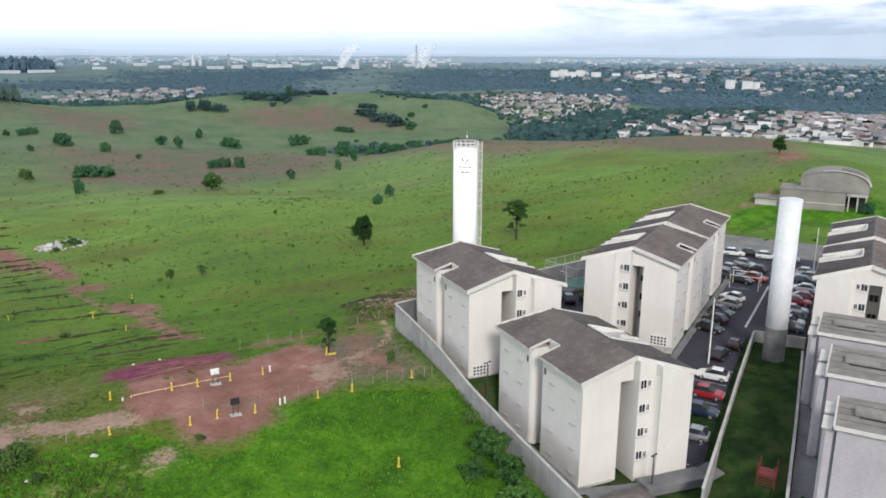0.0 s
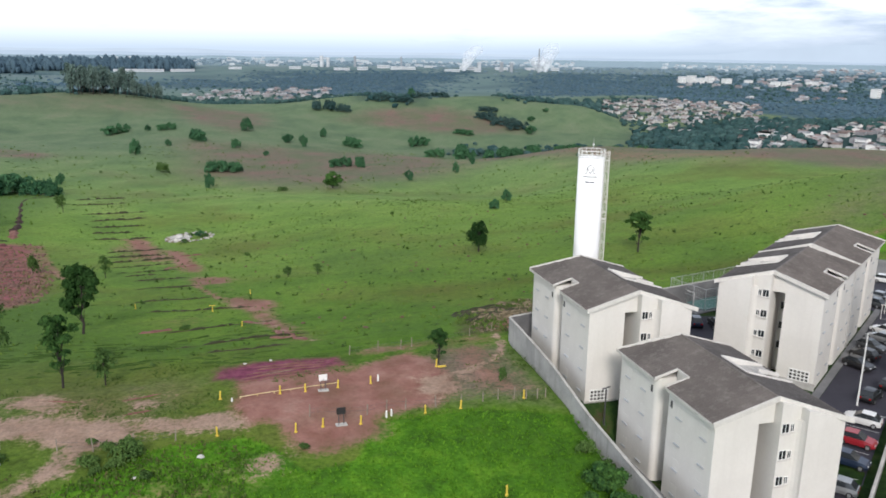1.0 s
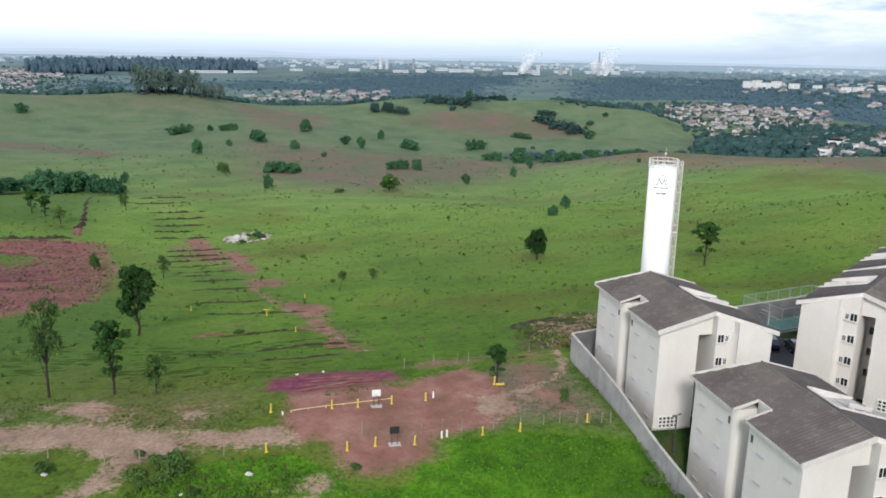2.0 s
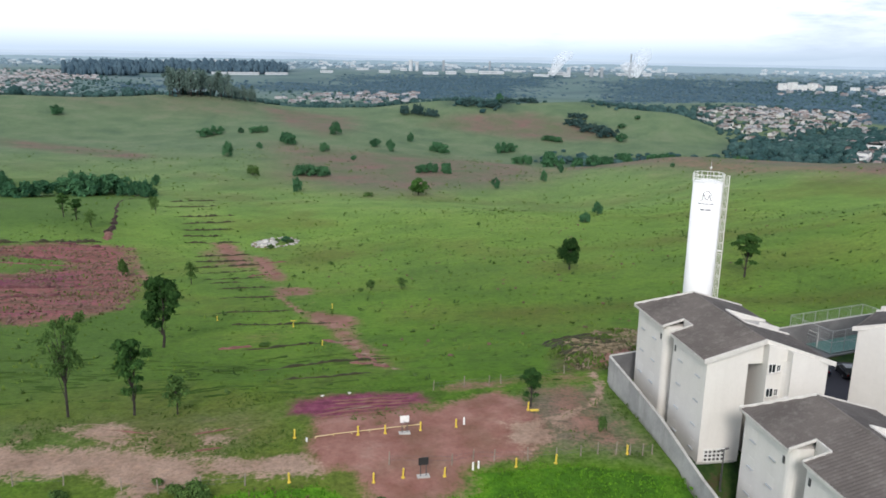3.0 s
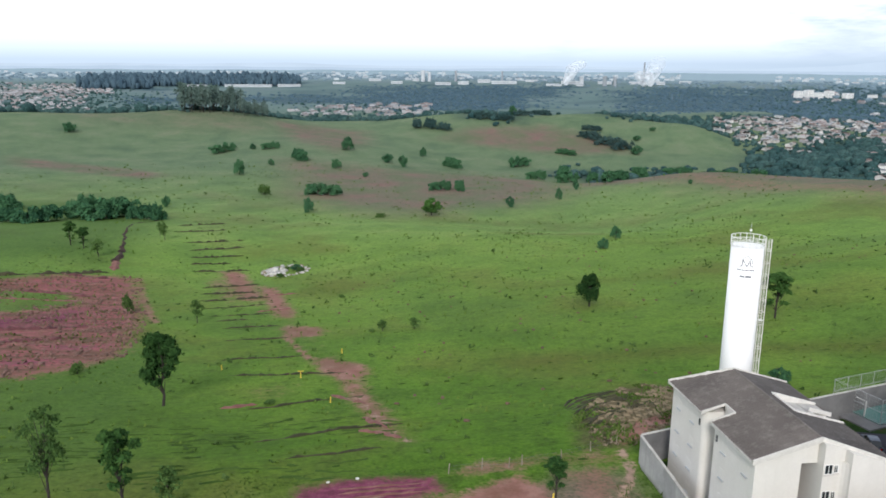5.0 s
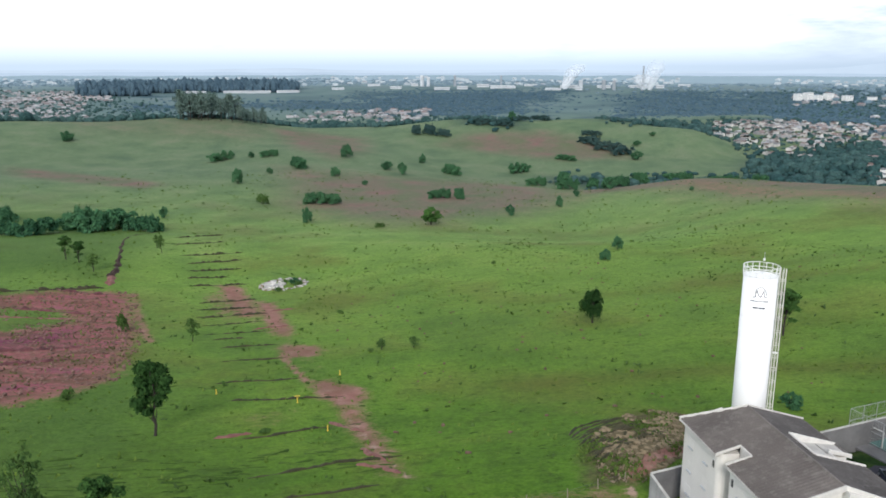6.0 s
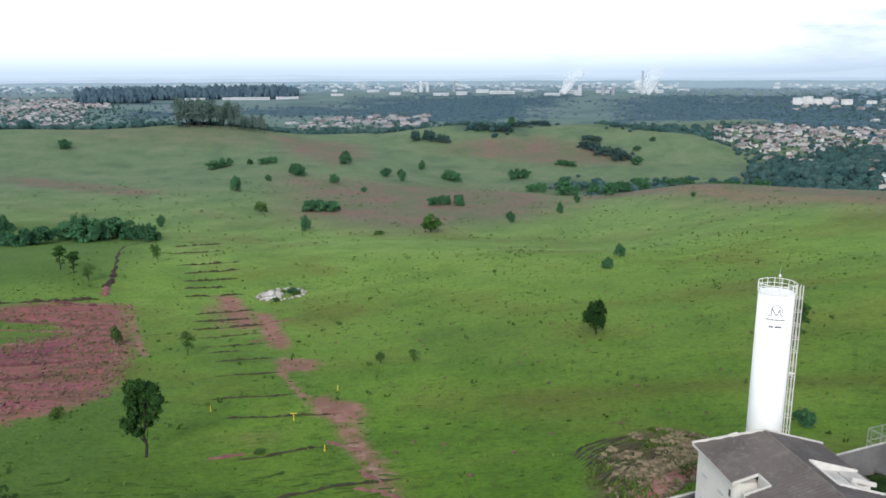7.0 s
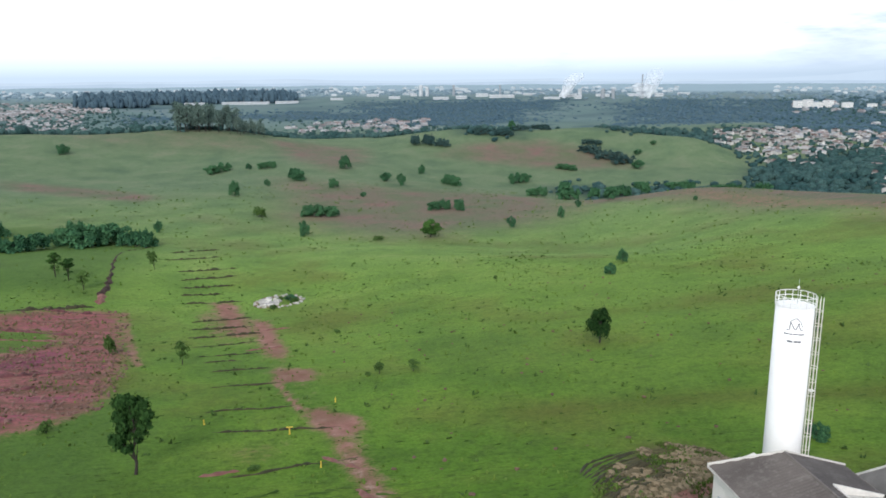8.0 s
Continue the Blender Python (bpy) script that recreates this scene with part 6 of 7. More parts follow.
CAR_PAINT = {"white": paint("white_car_paint", (0.75, 0.75, 0.74), 0.0), "silver": paint("silver_car_paint", (0.42, 0.43, 0.44), 0.6), "black": paint("black_car_paint", (0.02, 0.02, 0.022), 0.2),
             "grey": paint("grey_car_paint", (0.10, 0.105, 0.11), 0.4), "red": paint("red_car_paint", (0.36, 0.02, 0.03), 0.2), "blue": paint("dark_blue_car_paint", (0.02, 0.035, 0.075), 0.3)}
M_LAMP_GLASS = plain("headlight_glass", (0.75, 0.76, 0.78), 0.1)
M_TAIL = plain("tail_light", (0.35, 0.01, 0.01), 0.2)


def lofted(sections):
    """A shell through cross sections: each is x and a list of (y, z), the same count in all."""
    bm = bmesh.new()
    rings = [[bm.verts.new((x, y, z)) for y, z in pts] for x, pts in sections]
    for a, b in zip(rings, rings[1:]):
        for i in range(len(a)):
            j = (i + 1) % len(a)
            bm.faces.new((a[i], a[j], b[j], b[i]))
    bm.faces.new(rings[0][::-1])
    bm.faces.new(rings[-1])
    bmesh.ops.recalc_face_normals(bm, faces=bm.faces)
    return bm


def car_section(w, z0, z1):
    return [(-w, z0), (-w * 1.02, (z0 + z1) / 2), (-w * 0.93, z1), (w * 0.93, z1), (w * 1.02, (z0 + z1) / 2), (w, z0)]


BODY_BM = lofted([(-2.05, car_section(0.70, 0.42, 0.72)), (-1.95, car_section(0.80, 0.30, 0.90)), (-1.2, car_section(0.85, 0.25, 0.95)), (0.9, car_section(0.85, 0.25, 0.93)), (1.75, car_section(0.80, 0.28, 0.80)), (2.05, car_section(0.66, 0.38, 0.62))])
CABIN_BM = lofted([(-1.85, [(-0.72, 0.90), (-0.70, 0.93), (0.70, 0.93), (0.72, 0.90)]), (-1.25, [(-0.76, 0.93), (-0.60, 1.42), (0.60, 1.42), (0.76, 0.93)]), (0.05, [(-0.77, 0.92), (-0.61, 1.46), (0.61, 1.46), (0.77, 0.92)]), (0.95, [(-0.74, 0.90), (-0.70, 0.93), (0.70, 0.93), (0.74, 0.90)])])
ROOF_BM = lofted([(-1.28, [(-0.60, 1.405), (-0.56, 1.45), (0.56, 1.45), (0.60, 1.405)]), (-0.6, [(-0.61, 1.43), (-0.57, 1.485), (0.57, 1.485), (0.61, 1.43)]), (0.12, [(-0.61, 1.42), (-0.57, 1.48), (0.57, 1.48), (0.61, 1.42)])])
CABIN_ME = bm_mesh("glasshouse", CABIN_BM, M_GLASS)
CAR_ME = {}
for key, mt in CAR_PAINT.items():
    CAR_ME[key] = (bm_mesh("body", BODY_BM.copy(), mt), bm_mesh("roof_panel", ROOF_BM.copy(), mt))
BODY_BM.free()
ROOF_BM.free()
TYRE_ME = bm_mesh("tyre", rodded((0, -0.1, 0), (0, 0.1, 0), 0.31, sides=18), M_RUBBER)
RIM_ME = bm_mesh("rim", rodded((0, -0.115, 0), (0, 0.115, 0), 0.19, sides=12), M_STEEL)
HEAD_ME = bm_mesh("headlight", boxed(-0.05, -0.16, -0.06, 0.05, 0.16, 0.06, bevel=0.02), M_LAMP_GLASS)
TAIL_ME = bm_mesh("tail_lamp", boxed(-0.04, -0.12, -0.10, 0.04, 0.12, 0.10, bevel=0.02), M_TAIL)
NAME = {"white": "white", "silver": "silver", "black": "black", "grey": "dark grey", "red": "red", "blue": "dark blue"}


def car(x, y, key, turn, stretch=1.0):
    c = thing("car", f"{NAME[key]} hatchback parked on the asphalt", "car", pose(x, y, float(estate_at(x, y)) + 0.005, rz=turn) @ Matrix.Diagonal((stretch, 1, 1, 1)), group="parked cars")
    piece("body", CAR_ME[key][0], c)
    piece("glasshouse", CABIN_ME, c)
    piece("roof_panel", CAR_ME[key][1], c)
    for wx in (-1.28, 1.30):
        for wy in (-0.78, 0.78):
            w = piece("wheel", TYRE_ME, c, pose(wx, wy, 0.31))
            piece("rim", RIM_ME, w)
    for s in (-0.52, 0.52):
        piece("headlight", HEAD_ME, c, pose(1.98, s, 0.62))
        piece("tail_lamp", TAIL_ME, c, pose(-2.02, s, 0.72))
    return c


def car_at(u, v, key, turn=C_TURN, rnd=random.Random(9), s=1.0):
    x, y, _ = uv(u, v)
    car(x, y, key, turn + rnd.uniform(-2, 2) + (180 if rnd.random() < 0.4 else 0), s)


for u, v, key in ((-4.9, 6.5, "white"), (-10.2, 6.9, "red"), (-14.7, 7.1, "blue"), (-18.9, 7.0, "silver"), 
                  (12.0, 2.9, "black"), (16.2, 2.8, "black"), (20.1, 3.0, "grey"), (24.5, 3.4, "silver"), (28.2, 3.3, "white"),
                  (39.0, 3.1, "black"), (42.6, 1.9, "black"), (41.4, 5.1, "red"), (46.8, 4.4, "black"), (49.8, 2.0, "silver"), (45.6, -0.7, "silver"), (41.4, -0.5, "grey")):
    car_at(u, v, key, C_TURN - (20 if 8 < u < 52 else 0), s=0.94)
for u, key in ((17.9, "grey"), (20.5, "white"), (23.1, "grey"), (26.3, "silver"), (31.0, "red"), (33.8, "red"), (38.6, "white"), (43.4, "blue"), (46.4, "silver"), (49.0, "white")):
    car_at(u, 12.8, key)
for u, v, key in ((57.0, -1.2, "white"), (58.4, 1.8, "black"), (57.4, 4.8, "white"), (57.4, 8.6, "silver")):
    x, y, _ = uv(u, v)
    car(x, y, key, C_TURN + 4)
for u, v, key, s_ in ((2.6, 6.0, "black", 1.0), (6.8, 7.2, "black", 0.62)):
    car(*uv(u, v)[:2], key, C_TURN + 82, s_)
car(26.2, 43.6, "blue", 70)
car(28.8, 42.0, "black", 75)

# bay frames of a half-built car port
for u in (35.0, 38.2):
    f = thing("carport_frame", "white steel frame over parking bays", "carport", pose(*uv(u, 1.7), rz=C_TURN), group="carport frames")
    z0 = float(estate_at(*uv(u, 1.7)[:2]))
    for s in (0.0, 4.6):
        part("post", rodded((s, 0, z0), (s, 0, z0 + 2.3), 0.045), M_WHITE, f)
    part("beam", rodded((-0.2, 0, z0 + 2.3), (4.8, 0, z0 + 2.3), 0.05), M_WHITE, f)


# ---- lamps ----
def lamp_post(x, y, z, h, label, arm=0.9, turn=0, mat=None):
    t = thing("street_lamp", label, "lamp", pose(x, y, z, rz=turn), group="estate lamps")
    mt = mat or M_STEEL
    part("pole", rodded((0, 0, -0.3), (0, 0, h), 0.11, 0.06, 10), mt, t)
    part("base_plate", rodded((0, 0, 0.0), (0, 0, 0.08), 0.22, sides=8), mt, t)
    if arm:
        part("arm", rodded((-arm / 2, 0, h), (arm / 2, 0, h), 0.035), mt, t)
        for s in (-1, 1):
            part("lamp_head", boxed(s * arm / 2 - 0.22, -0.1, h - 0.06, s * arm / 2 + 0.22, 0.1, h + 0.06, bevel=0.02), mt, t)
    return t


lamp_post(29.6, 14.7, 3.1, 9.2, "tall white pole in the car park", 0.0, mat=M_WHITE)
lamp_post(*uv(51, 13.5, 3.9), 8.5, "tall white lamp pole by the back road", 0.0, mat=M_WHITE)
lamp_post(0.1, 20.4, 1.4, 4.6, "grey double-headed lamp between the blocks", 0.8, 20, M_STEEL_DARK)
lamp_post(7.0, -3.0, 0.1, 3.9, "dark double-headed lamp by the front slab", 0.5, 20, M_STEEL_DARK)
lamp_post(26.5, -12.5, 2.4, 4.2, "thin grey lamp on the lawn", 0.3, 20)

# a hut below the block, the yard wall between the blocks, the retaining slab
hut = thing("gate_hut", "small hut with dark pyramid roof", "hut", pose(2.4, -6.4, -0.6, rz=4))
part("wall", boxed(-1.9, -1.6, -0.5, 1.9, 1.6, 2.3), M_RENDER, hut)
bm = bmesh.new()
bmesh.ops.create_cone(bm, cap_ends=True, segments=4, radius1=3.4, radius2=0.05, depth=1.1, matrix=Matrix.Translation((0, 0, 2.85)) @ pose(0, 0, 0, rz=45) @ Matrix.Diagonal((1, 1, 1, 1)))
part("roof", bm, M_ROOF, hut)
tank2 = thing("cistern", "low white concrete cistern between the blocks", "cistern", pose(5.4, 20.6, 0.0))
part("wall", boxed(-1.2, -0.9, 0, 1.2, 0.9, 3.4, bevel=0.05), M_WALL, tank2)
part("lid", boxed(-1.25, -0.95, 3.404, 1.25, 0.95, 3.5), M_CONCRETE, tank2)
slab = thing("retaining_step", "grey concrete retaining step by the block", "retaining wall", pose(9.6, -2.6, 0, rz=-4))
part("slab", boxed(-3.4, -1.3, -0.8, 3.8, 0.95, 0.75, bevel=0.04), M_PAVE, slab)

# a red play frame on the lawn
play = thing("play_frame", "red painted climbing frame on the lawn", "play equipment", pose(16.6, -8.4, float(estate_at(16.6, -8.4)) - 0.1, rz=-55))
M_RED = surface("red_paint", (0.17, 0.022, 0.02), (0.12, 0.018, 0.018), 1.0, 8.0, 0.6, 0.1)
for sx_ in (-0.8, 0.8):
    for sy_ in (-0.8, 0.8):
        part("post", rodded((sx_, sy_, 0), (sx_, sy_, 2.4), 0.07), M_RED, play)
part("deck", boxed(-0.85, -0.85, 1.2, 0.85, 0.85, 1.28), M_RED, play)
for k in range(5):
    part("rung", rodded((-0.8, -0.95, 0.3 + 0.28 * k), (0.8, -0.95, 0.3 + 0.28 * k), 0.04), M_RED, play)
bm = bmesh.new()
for a, b in (((-0.3, 0.85, 1.25), (-0.3, 3.0, 0.15)), ((0.3, 0.85, 1.25), (0.3, 3.0, 0.15))):
    rod(bm, a, b, 0.05)
q = [bm.verts.new(p) for p in ((-0.3, 0.85, 1.24), (0.3, 0.85, 1.24), (0.3, 3.0, 0.14), (-0.3, 3.0, 0.14))]
bm.faces.new(q)
part("slide", bm, M_RED, play)

# ---- caged ball court ----
M_TEAL = surface("court_paint", (0.10, 0.22, 0.20), (0.14, 0.27, 0.245), 0.3, 4.0, 0.8, 0.1)
cage = thing("ball_court", "caged teal ball court with white frame", "sports court", pose(31.0, 48.6, 0, rz=15))
cz = float(estate_at(34, 50)) + 0.1
part("floor", boxed(0, 0, cz - 0.3, 15.0, 7.4, cz + 0.05), M_TEAL, cage)
part("apron", boxed(-2.5, -0.6, cz - 0.4, 15.6, 8.0, cz - 0.05), M_PAVE, cage)
for (x0, y0), (x1, y1) in (((0, 0), (15, 0)), ((15, 0), (15, 7.4)), ((15, 7.4), (0, 7.4)), ((0, 7.4), (0, 0))):
    n = int(math.hypot(x1 - x0, y1 - y0) / 2.45 + 0.5)
    for k in range(n):
        px_, py_ = x0 + (x1 - x0) * k / n, y0 + (y1 - y0) * k / n
        part("post", rodded((px_, py_, cz), (px_, py_, cz + 3.4), 0.05, sides=6), M_STEEL, cage)
    for hgt in (0.1, 1.7, 3.4):
        part("rail", rodded((x0, y0, cz + hgt), (x1, y1, cz + hgt), 0.04, sides=6), M_STEEL, cage)
bm = bmesh.new()
for (x0, y0), (x1, y1) in (((0, 0), (15, 0)), ((15, 0), (15, 7.4)), ((15, 7.4), (0, 7.4)), ((0, 7.4), (0, 0))):
    d = math.hypot(x1 - x0, y1 - y0)
    for k in range(1, int(d / 0.42)):
        px_, py_ = x0 + (x1 - x0) * k * 0.42 / d, y0 + (y1 - y0) * k * 0.42 / d
        rod(bm, (px_, py_, cz), (px_, py_, cz + 3.4), 0.009, sides=3)
    for k in range(1, 9):
        rod(bm, (x0, y0, cz + k * 0.4), (x1, y1, cz + k * 0.4), 0.009, sides=3)
tagged(part("netting", bm, M_STEEL, cage), kind="stuff")
for s in (0.35, 14.65):
    part("goal_post", rodded((s, 2.6, cz), (s, 2.6, cz + 2.1), 0.06), M_WHITE, cage)
    part("goal_post", rodded((s, 4.8, cz), (s, 4.8, cz + 2.1), 0.06), M_WHITE, cage)
    part("crossbar", rodded((s, 2.6, cz + 2.1), (s, 4.8, cz + 2.1), 0.06), M_WHITE, cage)
line = part("court_line", boxed(7.44, 0.3, cz + 0.054, 7.56, 7.1, cz + 0.058), M_LINE, cage)

# ---- the round-roofed house on the rise ----
M_VILLA = surface("stained_pale_render", (0.19, 0.182, 0.165), (0.27, 0.26, 0.235), 0.25, 3.0, 0.9, 0.15, grime=(0.20, 0.19, 0.17))
villa = thing("round_house", "pale rendered house with arched upper roof", "house", pose(120.5, 91.0, 2.6, rz=-50))
part("wall", boxed(0, 0, -3.0, 15.4, 10.0, 5.6, bevel=0.05), M_VILLA, villa)
part("terrace_roof", boxed(-0.2, -0.2, 5.604, 15.6, 3.9, 5.85), M_ROOF_OLD, villa)
part("band", boxed(-0.06, -0.06, 2.4, 15.46, -0.004, 2.55), M_TRIM, villa)
ARCH_X, ARCH_R, ARCH_Z, ARCH_H = 12.6, 8.0, 7.0, 3.4
arch = [(ARCH_X + ARCH_R * math.cos(a), ARCH_Z + ARCH_H * math.sin(a)) for a in np.linspace(0, math.pi, 25)]


def arch_prism(points, y0, y1):
    """An arched outline in x and z drawn out along y."""
    bm = bmesh.new()
    lo, hi = [[bm.verts.new((x, y, z)) for x, z in points] for y in (y0, y1)]
    bm.faces.new(lo)
    bm.faces.new(hi[::-1])
    for i in range(len(points)):
        j = (i + 1) % len(points)
        bm.faces.new((lo[j], lo[i], hi[i], hi[j]))
    bmesh.ops.recalc_face_normals(bm, faces=bm.faces)
    return bm


def rim(points, grow0, grow1):
    """A thick arched band round an outline."""
    return [(ARCH_X + (x - ARCH_X) * k, ARCH_Z + (z - ARCH_Z) * k) for k, pts in ((grow1, points), (grow0, points[::-1])) for x, z in pts]


part("upper_storey", arch_prism([(ARCH_X + ARCH_R, 5.0)] + arch + [(ARCH_X - ARCH_R, 5.0)], 4.0, 13.0), M_VILLA, villa)
part("upper_roof", arch_prism(rim(arch, 1.004, 1.04), 3.8, 13.4), M_VILLA, villa)
part("verge", arch_prism(rim(arch[:16], 1.0, 1.05), 3.6, 3.796), M_TRIM, villa)
part("roof_patch", arch_prism(rim(arch[5:12], 1.044, 1.055), 4.6, 10.0), M_ROOF, villa)
part("side_wall", boxed(15.41, 4.2, -3.0, 20.2, 10.0, 4.99), M_VILLA, villa)
part("porch_roof", boxed(15.65, 0.6, 4.6, 20.4, 4.18, 4.85), M_CONCRETE, villa)
for x_ in (16.0, 18.0, 19.9):
    part("porch_post", boxed(x_, 0.8, -3.0, x_ + 0.35, 1.15, 4.596), M_CONCRETE, villa)
# Thin dark sheet on the wall, for the shade of a recess.
part("recess_shade_sheet", boxed(15.6, 4.15, -0.5, 20.0, 4.196, 4.4), M_DARK, villa)
part("annex", boxed(-6.0, 1.0, -3.0, -0.01, 6.0, 2.4, bevel=0.05), M_CONCRETE, villa)
part("annex_roof", boxed(-6.4, 0.6, 2.404, -0.01, 6.4, 2.7), M_VILLA, villa)
part("garden_wall", boxed(-7.0, -4.2, -4.0, 9.0, -3.9, -0.6), M_WALL, villa)
part("garden_wall", boxed(9.004, -4.2, -4.0, 21.0, -3.9, 0.0), M_CONCRETE, villa)
for x_, y_ in ((112, 79), (134, 75)):
    plant("bush", x_, y_, 5, 3.5)

# ---- the earth court ----
for x_, y_ in ((-42.5, 31.3), (-35.8, 31.3), (-32.9, 31.4), (-29.0, 32.1), (-25.0, 32.4), (-16.1, 35.3), (-42.7, 22.8), (-34.7, 22.2), (-31.8, 22.8), (-27.7, 22.8), (-20.3, 23.6), (-16.1, 23.9), (-8.1, 24.9),
               (-45.8, 104.8), (-40.0, 86.8), (-38.0, 122.5), (-61.6, 112.8), (-16.0, 8.1)):
    p = thing("bollard", "yellow painted post standing in the ground", "post", pose(x_, y_, on_land(x_, y_), ry=random.uniform(-3, 3), rx=random.uniform(-3, 3)), group="yellow posts")
    part("post", rodded((0, 0, -0.3), (0, 0, 0.92), 0.10, 0.095, 10), M_YELLOW, p)
    part("cap", rodded((0, 0, 0.922), (0, 0, 1.02), 0.105, 0.085, 10), M_YELLOW, p)
    part("foot", rodded((0, 0, -0.2), (0, 0, 0.07), 0.24, 0.17, 10), M_YELLOW, p)
p = thing("kerb_block", "yellow painted block lying beside a post", "block", pose(-15.4, 35.1, on_land(-15.4, 35.1)))
part("block", boxed(-0.5, -0.12, -0.1, 0.5, 0.12, 0.16), M_YELLOW, p)
for x_, y_ in ((-45.8, 104.8),):
    p = thing("marker_bar", "short yellow bar across a post", "post", pose(x_, y_, on_land(x_, y_) + 1.2))
    part("bar", rodded((-0.55, 0, 0.1), (0.55, 0, 0.1), 0.09), M_YELLOW, p)
for x_, y_ in ((-24.0, 33.0), (-41.2, 30.2), (-24.7, 23.7), (-24.1, 23.9)):
    p = thing("bollard", "white painted post at the court's edge", "post", pose(x_, y_, on_land(x_, y_)), group="white posts")
    part("post", rodded((0, 0, -0.3), (0, 0, 0.8 if x_ > -30 else 0.45), 0.11, 0.10, 10), M_WHITE, p)
bar = thing("goal_rail", "long low yellow rail along the court", "rail")
zs = [on_land(-40.3 + 11.5 * k / 6, 30.8 + 2.4 * k / 6) for k in range(7)]
M_OCHRE = surface("faded_yellow_paint", (0.52, 0.38, 0.16), (0.62, 0.50, 0.30), 0.8, 6.0, 0.8, 0.1)
for k in range(6):
    part("rail", rodded((-40.3 + 11.5 * k / 6, 30.8 + 2.4 * k / 6, zs[k] + 0.22), (-40.3 + 11.5 * (k + 1) / 6, 30.8 + 2.4 * (k + 1) / 6, zs[k + 1] + 0.22), 0.055), M_OCHRE, bar)
    part("foot", rodded((-40.3 + 11.5 * k / 6, 30.8 + 2.4 * k / 6, zs[k] - 0.2), (-40.3 + 11.5 * k / 6, 30.8 + 2.4 * k / 6, zs[k] + 0.24), 0.07), M_OCHRE, bar)


def backboard(x_, y_, mat, turn, label):
    t = thing("basketball_stand", label, "basketball hoop", pose(x_, y_, on_land(x_, y_), rz=turn) @ Matrix.Diagonal((0.66, 0.66, 0.74, 1)), group="basketball stands")
    part("base", boxed(-0.95, -0.5, -0.1, 0.95, 0.5, 0.14, bevel=0.03), M_CONCRETE, t)
    for s in (-0.42, 0.42):
        part("post", rodded((s, 0, 0.1), (s, 0, 2.1), 0.07), M_STEEL_DARK, t)
    part("board", boxed(-0.75, -0.07, 1.7, 0.75, 0.07, 2.75, bevel=0.02), mat, t)
    bm = bmesh.new()
    tube(bm, [(0.23 * math.cos(k * math.pi / 6), -0.35 + 0.23 * math.sin(k * math.pi / 6), 1.95) for k in range(12)], 0.02, 5, True)
    part("hoop", bm, M_STEEL_DARK, t)


backboard(-30.8, 31.5, M_WHITE, 4, "basketball stand with white board on earth court")
backboard(-29.8, 22.9, M_RUBBER, 184, "basketball stand with black board on earth court")

# ---- fences ----
M_POST = surface("grey_timber", (0.20, 0.165, 0.13), (0.30, 0.26, 0.21), 2.0, 12.0, 0.95, 0.3)
for line_pts, lab in (([(-33.0, 25.0), (-26.7, 24.7), (-24.4, 25.4), (-22.3, 25.0), (-18.8, 24.7), (-15.8, 24.8), (-13.1, 25.0), (-11.2, 25.2), (-9.3, 25.0), (-7.9, 24.7), (-6.6, 24.5), (-5.5, 24.6)], "leaning timber posts with two slack wires beside lush grass"),
                      ([(-58, 23.0), (-54.5, 22.0), (-50.8, 22.2), (-46.8, 22.6)], "timber fence posts beside the dirt track"), ([(-68, 24.6), (-63.5, 24.4)], "short run of timber fence posts"),
                      ([(-26, 43.8), (-22, 44.4), (-18.8, 44.6), (-17.2, 44.8), (-12.1, 46.0), (-8, 47.5), (-4.4, 48.6)], "timber posts and wire at the bank's top")):
    f = thing("wire_fence", lab, "fence")
    tops = []
    for x_, y_ in line_pts:
        z_, a_, b_ = on_land(x_, y_), random.uniform(-0.1, 0.1), random.uniform(-0.1, 0.1)
        part("post", rodded((x_, y_, z_ - 0.3), (x_ + a_, y_ + b_, z_ + random.uniform(1.15, 1.45)), 0.07, 0.06, 6), M_POST, f)
        tops.append((x_, y_, z_))
    for hgt in (0.5, 0.95):
        for a, b in zip(tops, tops[1:]):
            part("wire", rodded((a[0], a[1], a[2] + hgt), (b[0], b[1], b[2] + hgt), 0.012, sides=4), M_STEEL_DARK, f)

# ---- terraces cut in the pasture ----
# Turf painted dark in place of the shadow in the slope's cuts.
M_CUT = surface("shadowed_cut_turf", (0.020, 0.026, 0.010), (0.054, 0.046, 0.021), 0.7, 5.0, 0.95, 0.5)
# Earth painted near black for the shade down in the gully.
M_GULLY = surface('gully_shade_earth', (0.016, 0.010, 0.008), (0.060, 0.032, 0.024), 0.5, 4.0, 0.95, 0.5)
# Clay darkened to give the shadows along its broken edges.
M_CLAY_CUT = surface("shaded_cut_clay", (0.060, 0.020, 0.022), (0.150, 0.055, 0.060), 0.5, 4.0, 0.95, 0.5)
M_CUT_RED = surface("cut_earth", (0.130, 0.055, 0.045), (0.215, 0.105, 0.088), 0.7, 5.0, 0.95, 0.5)


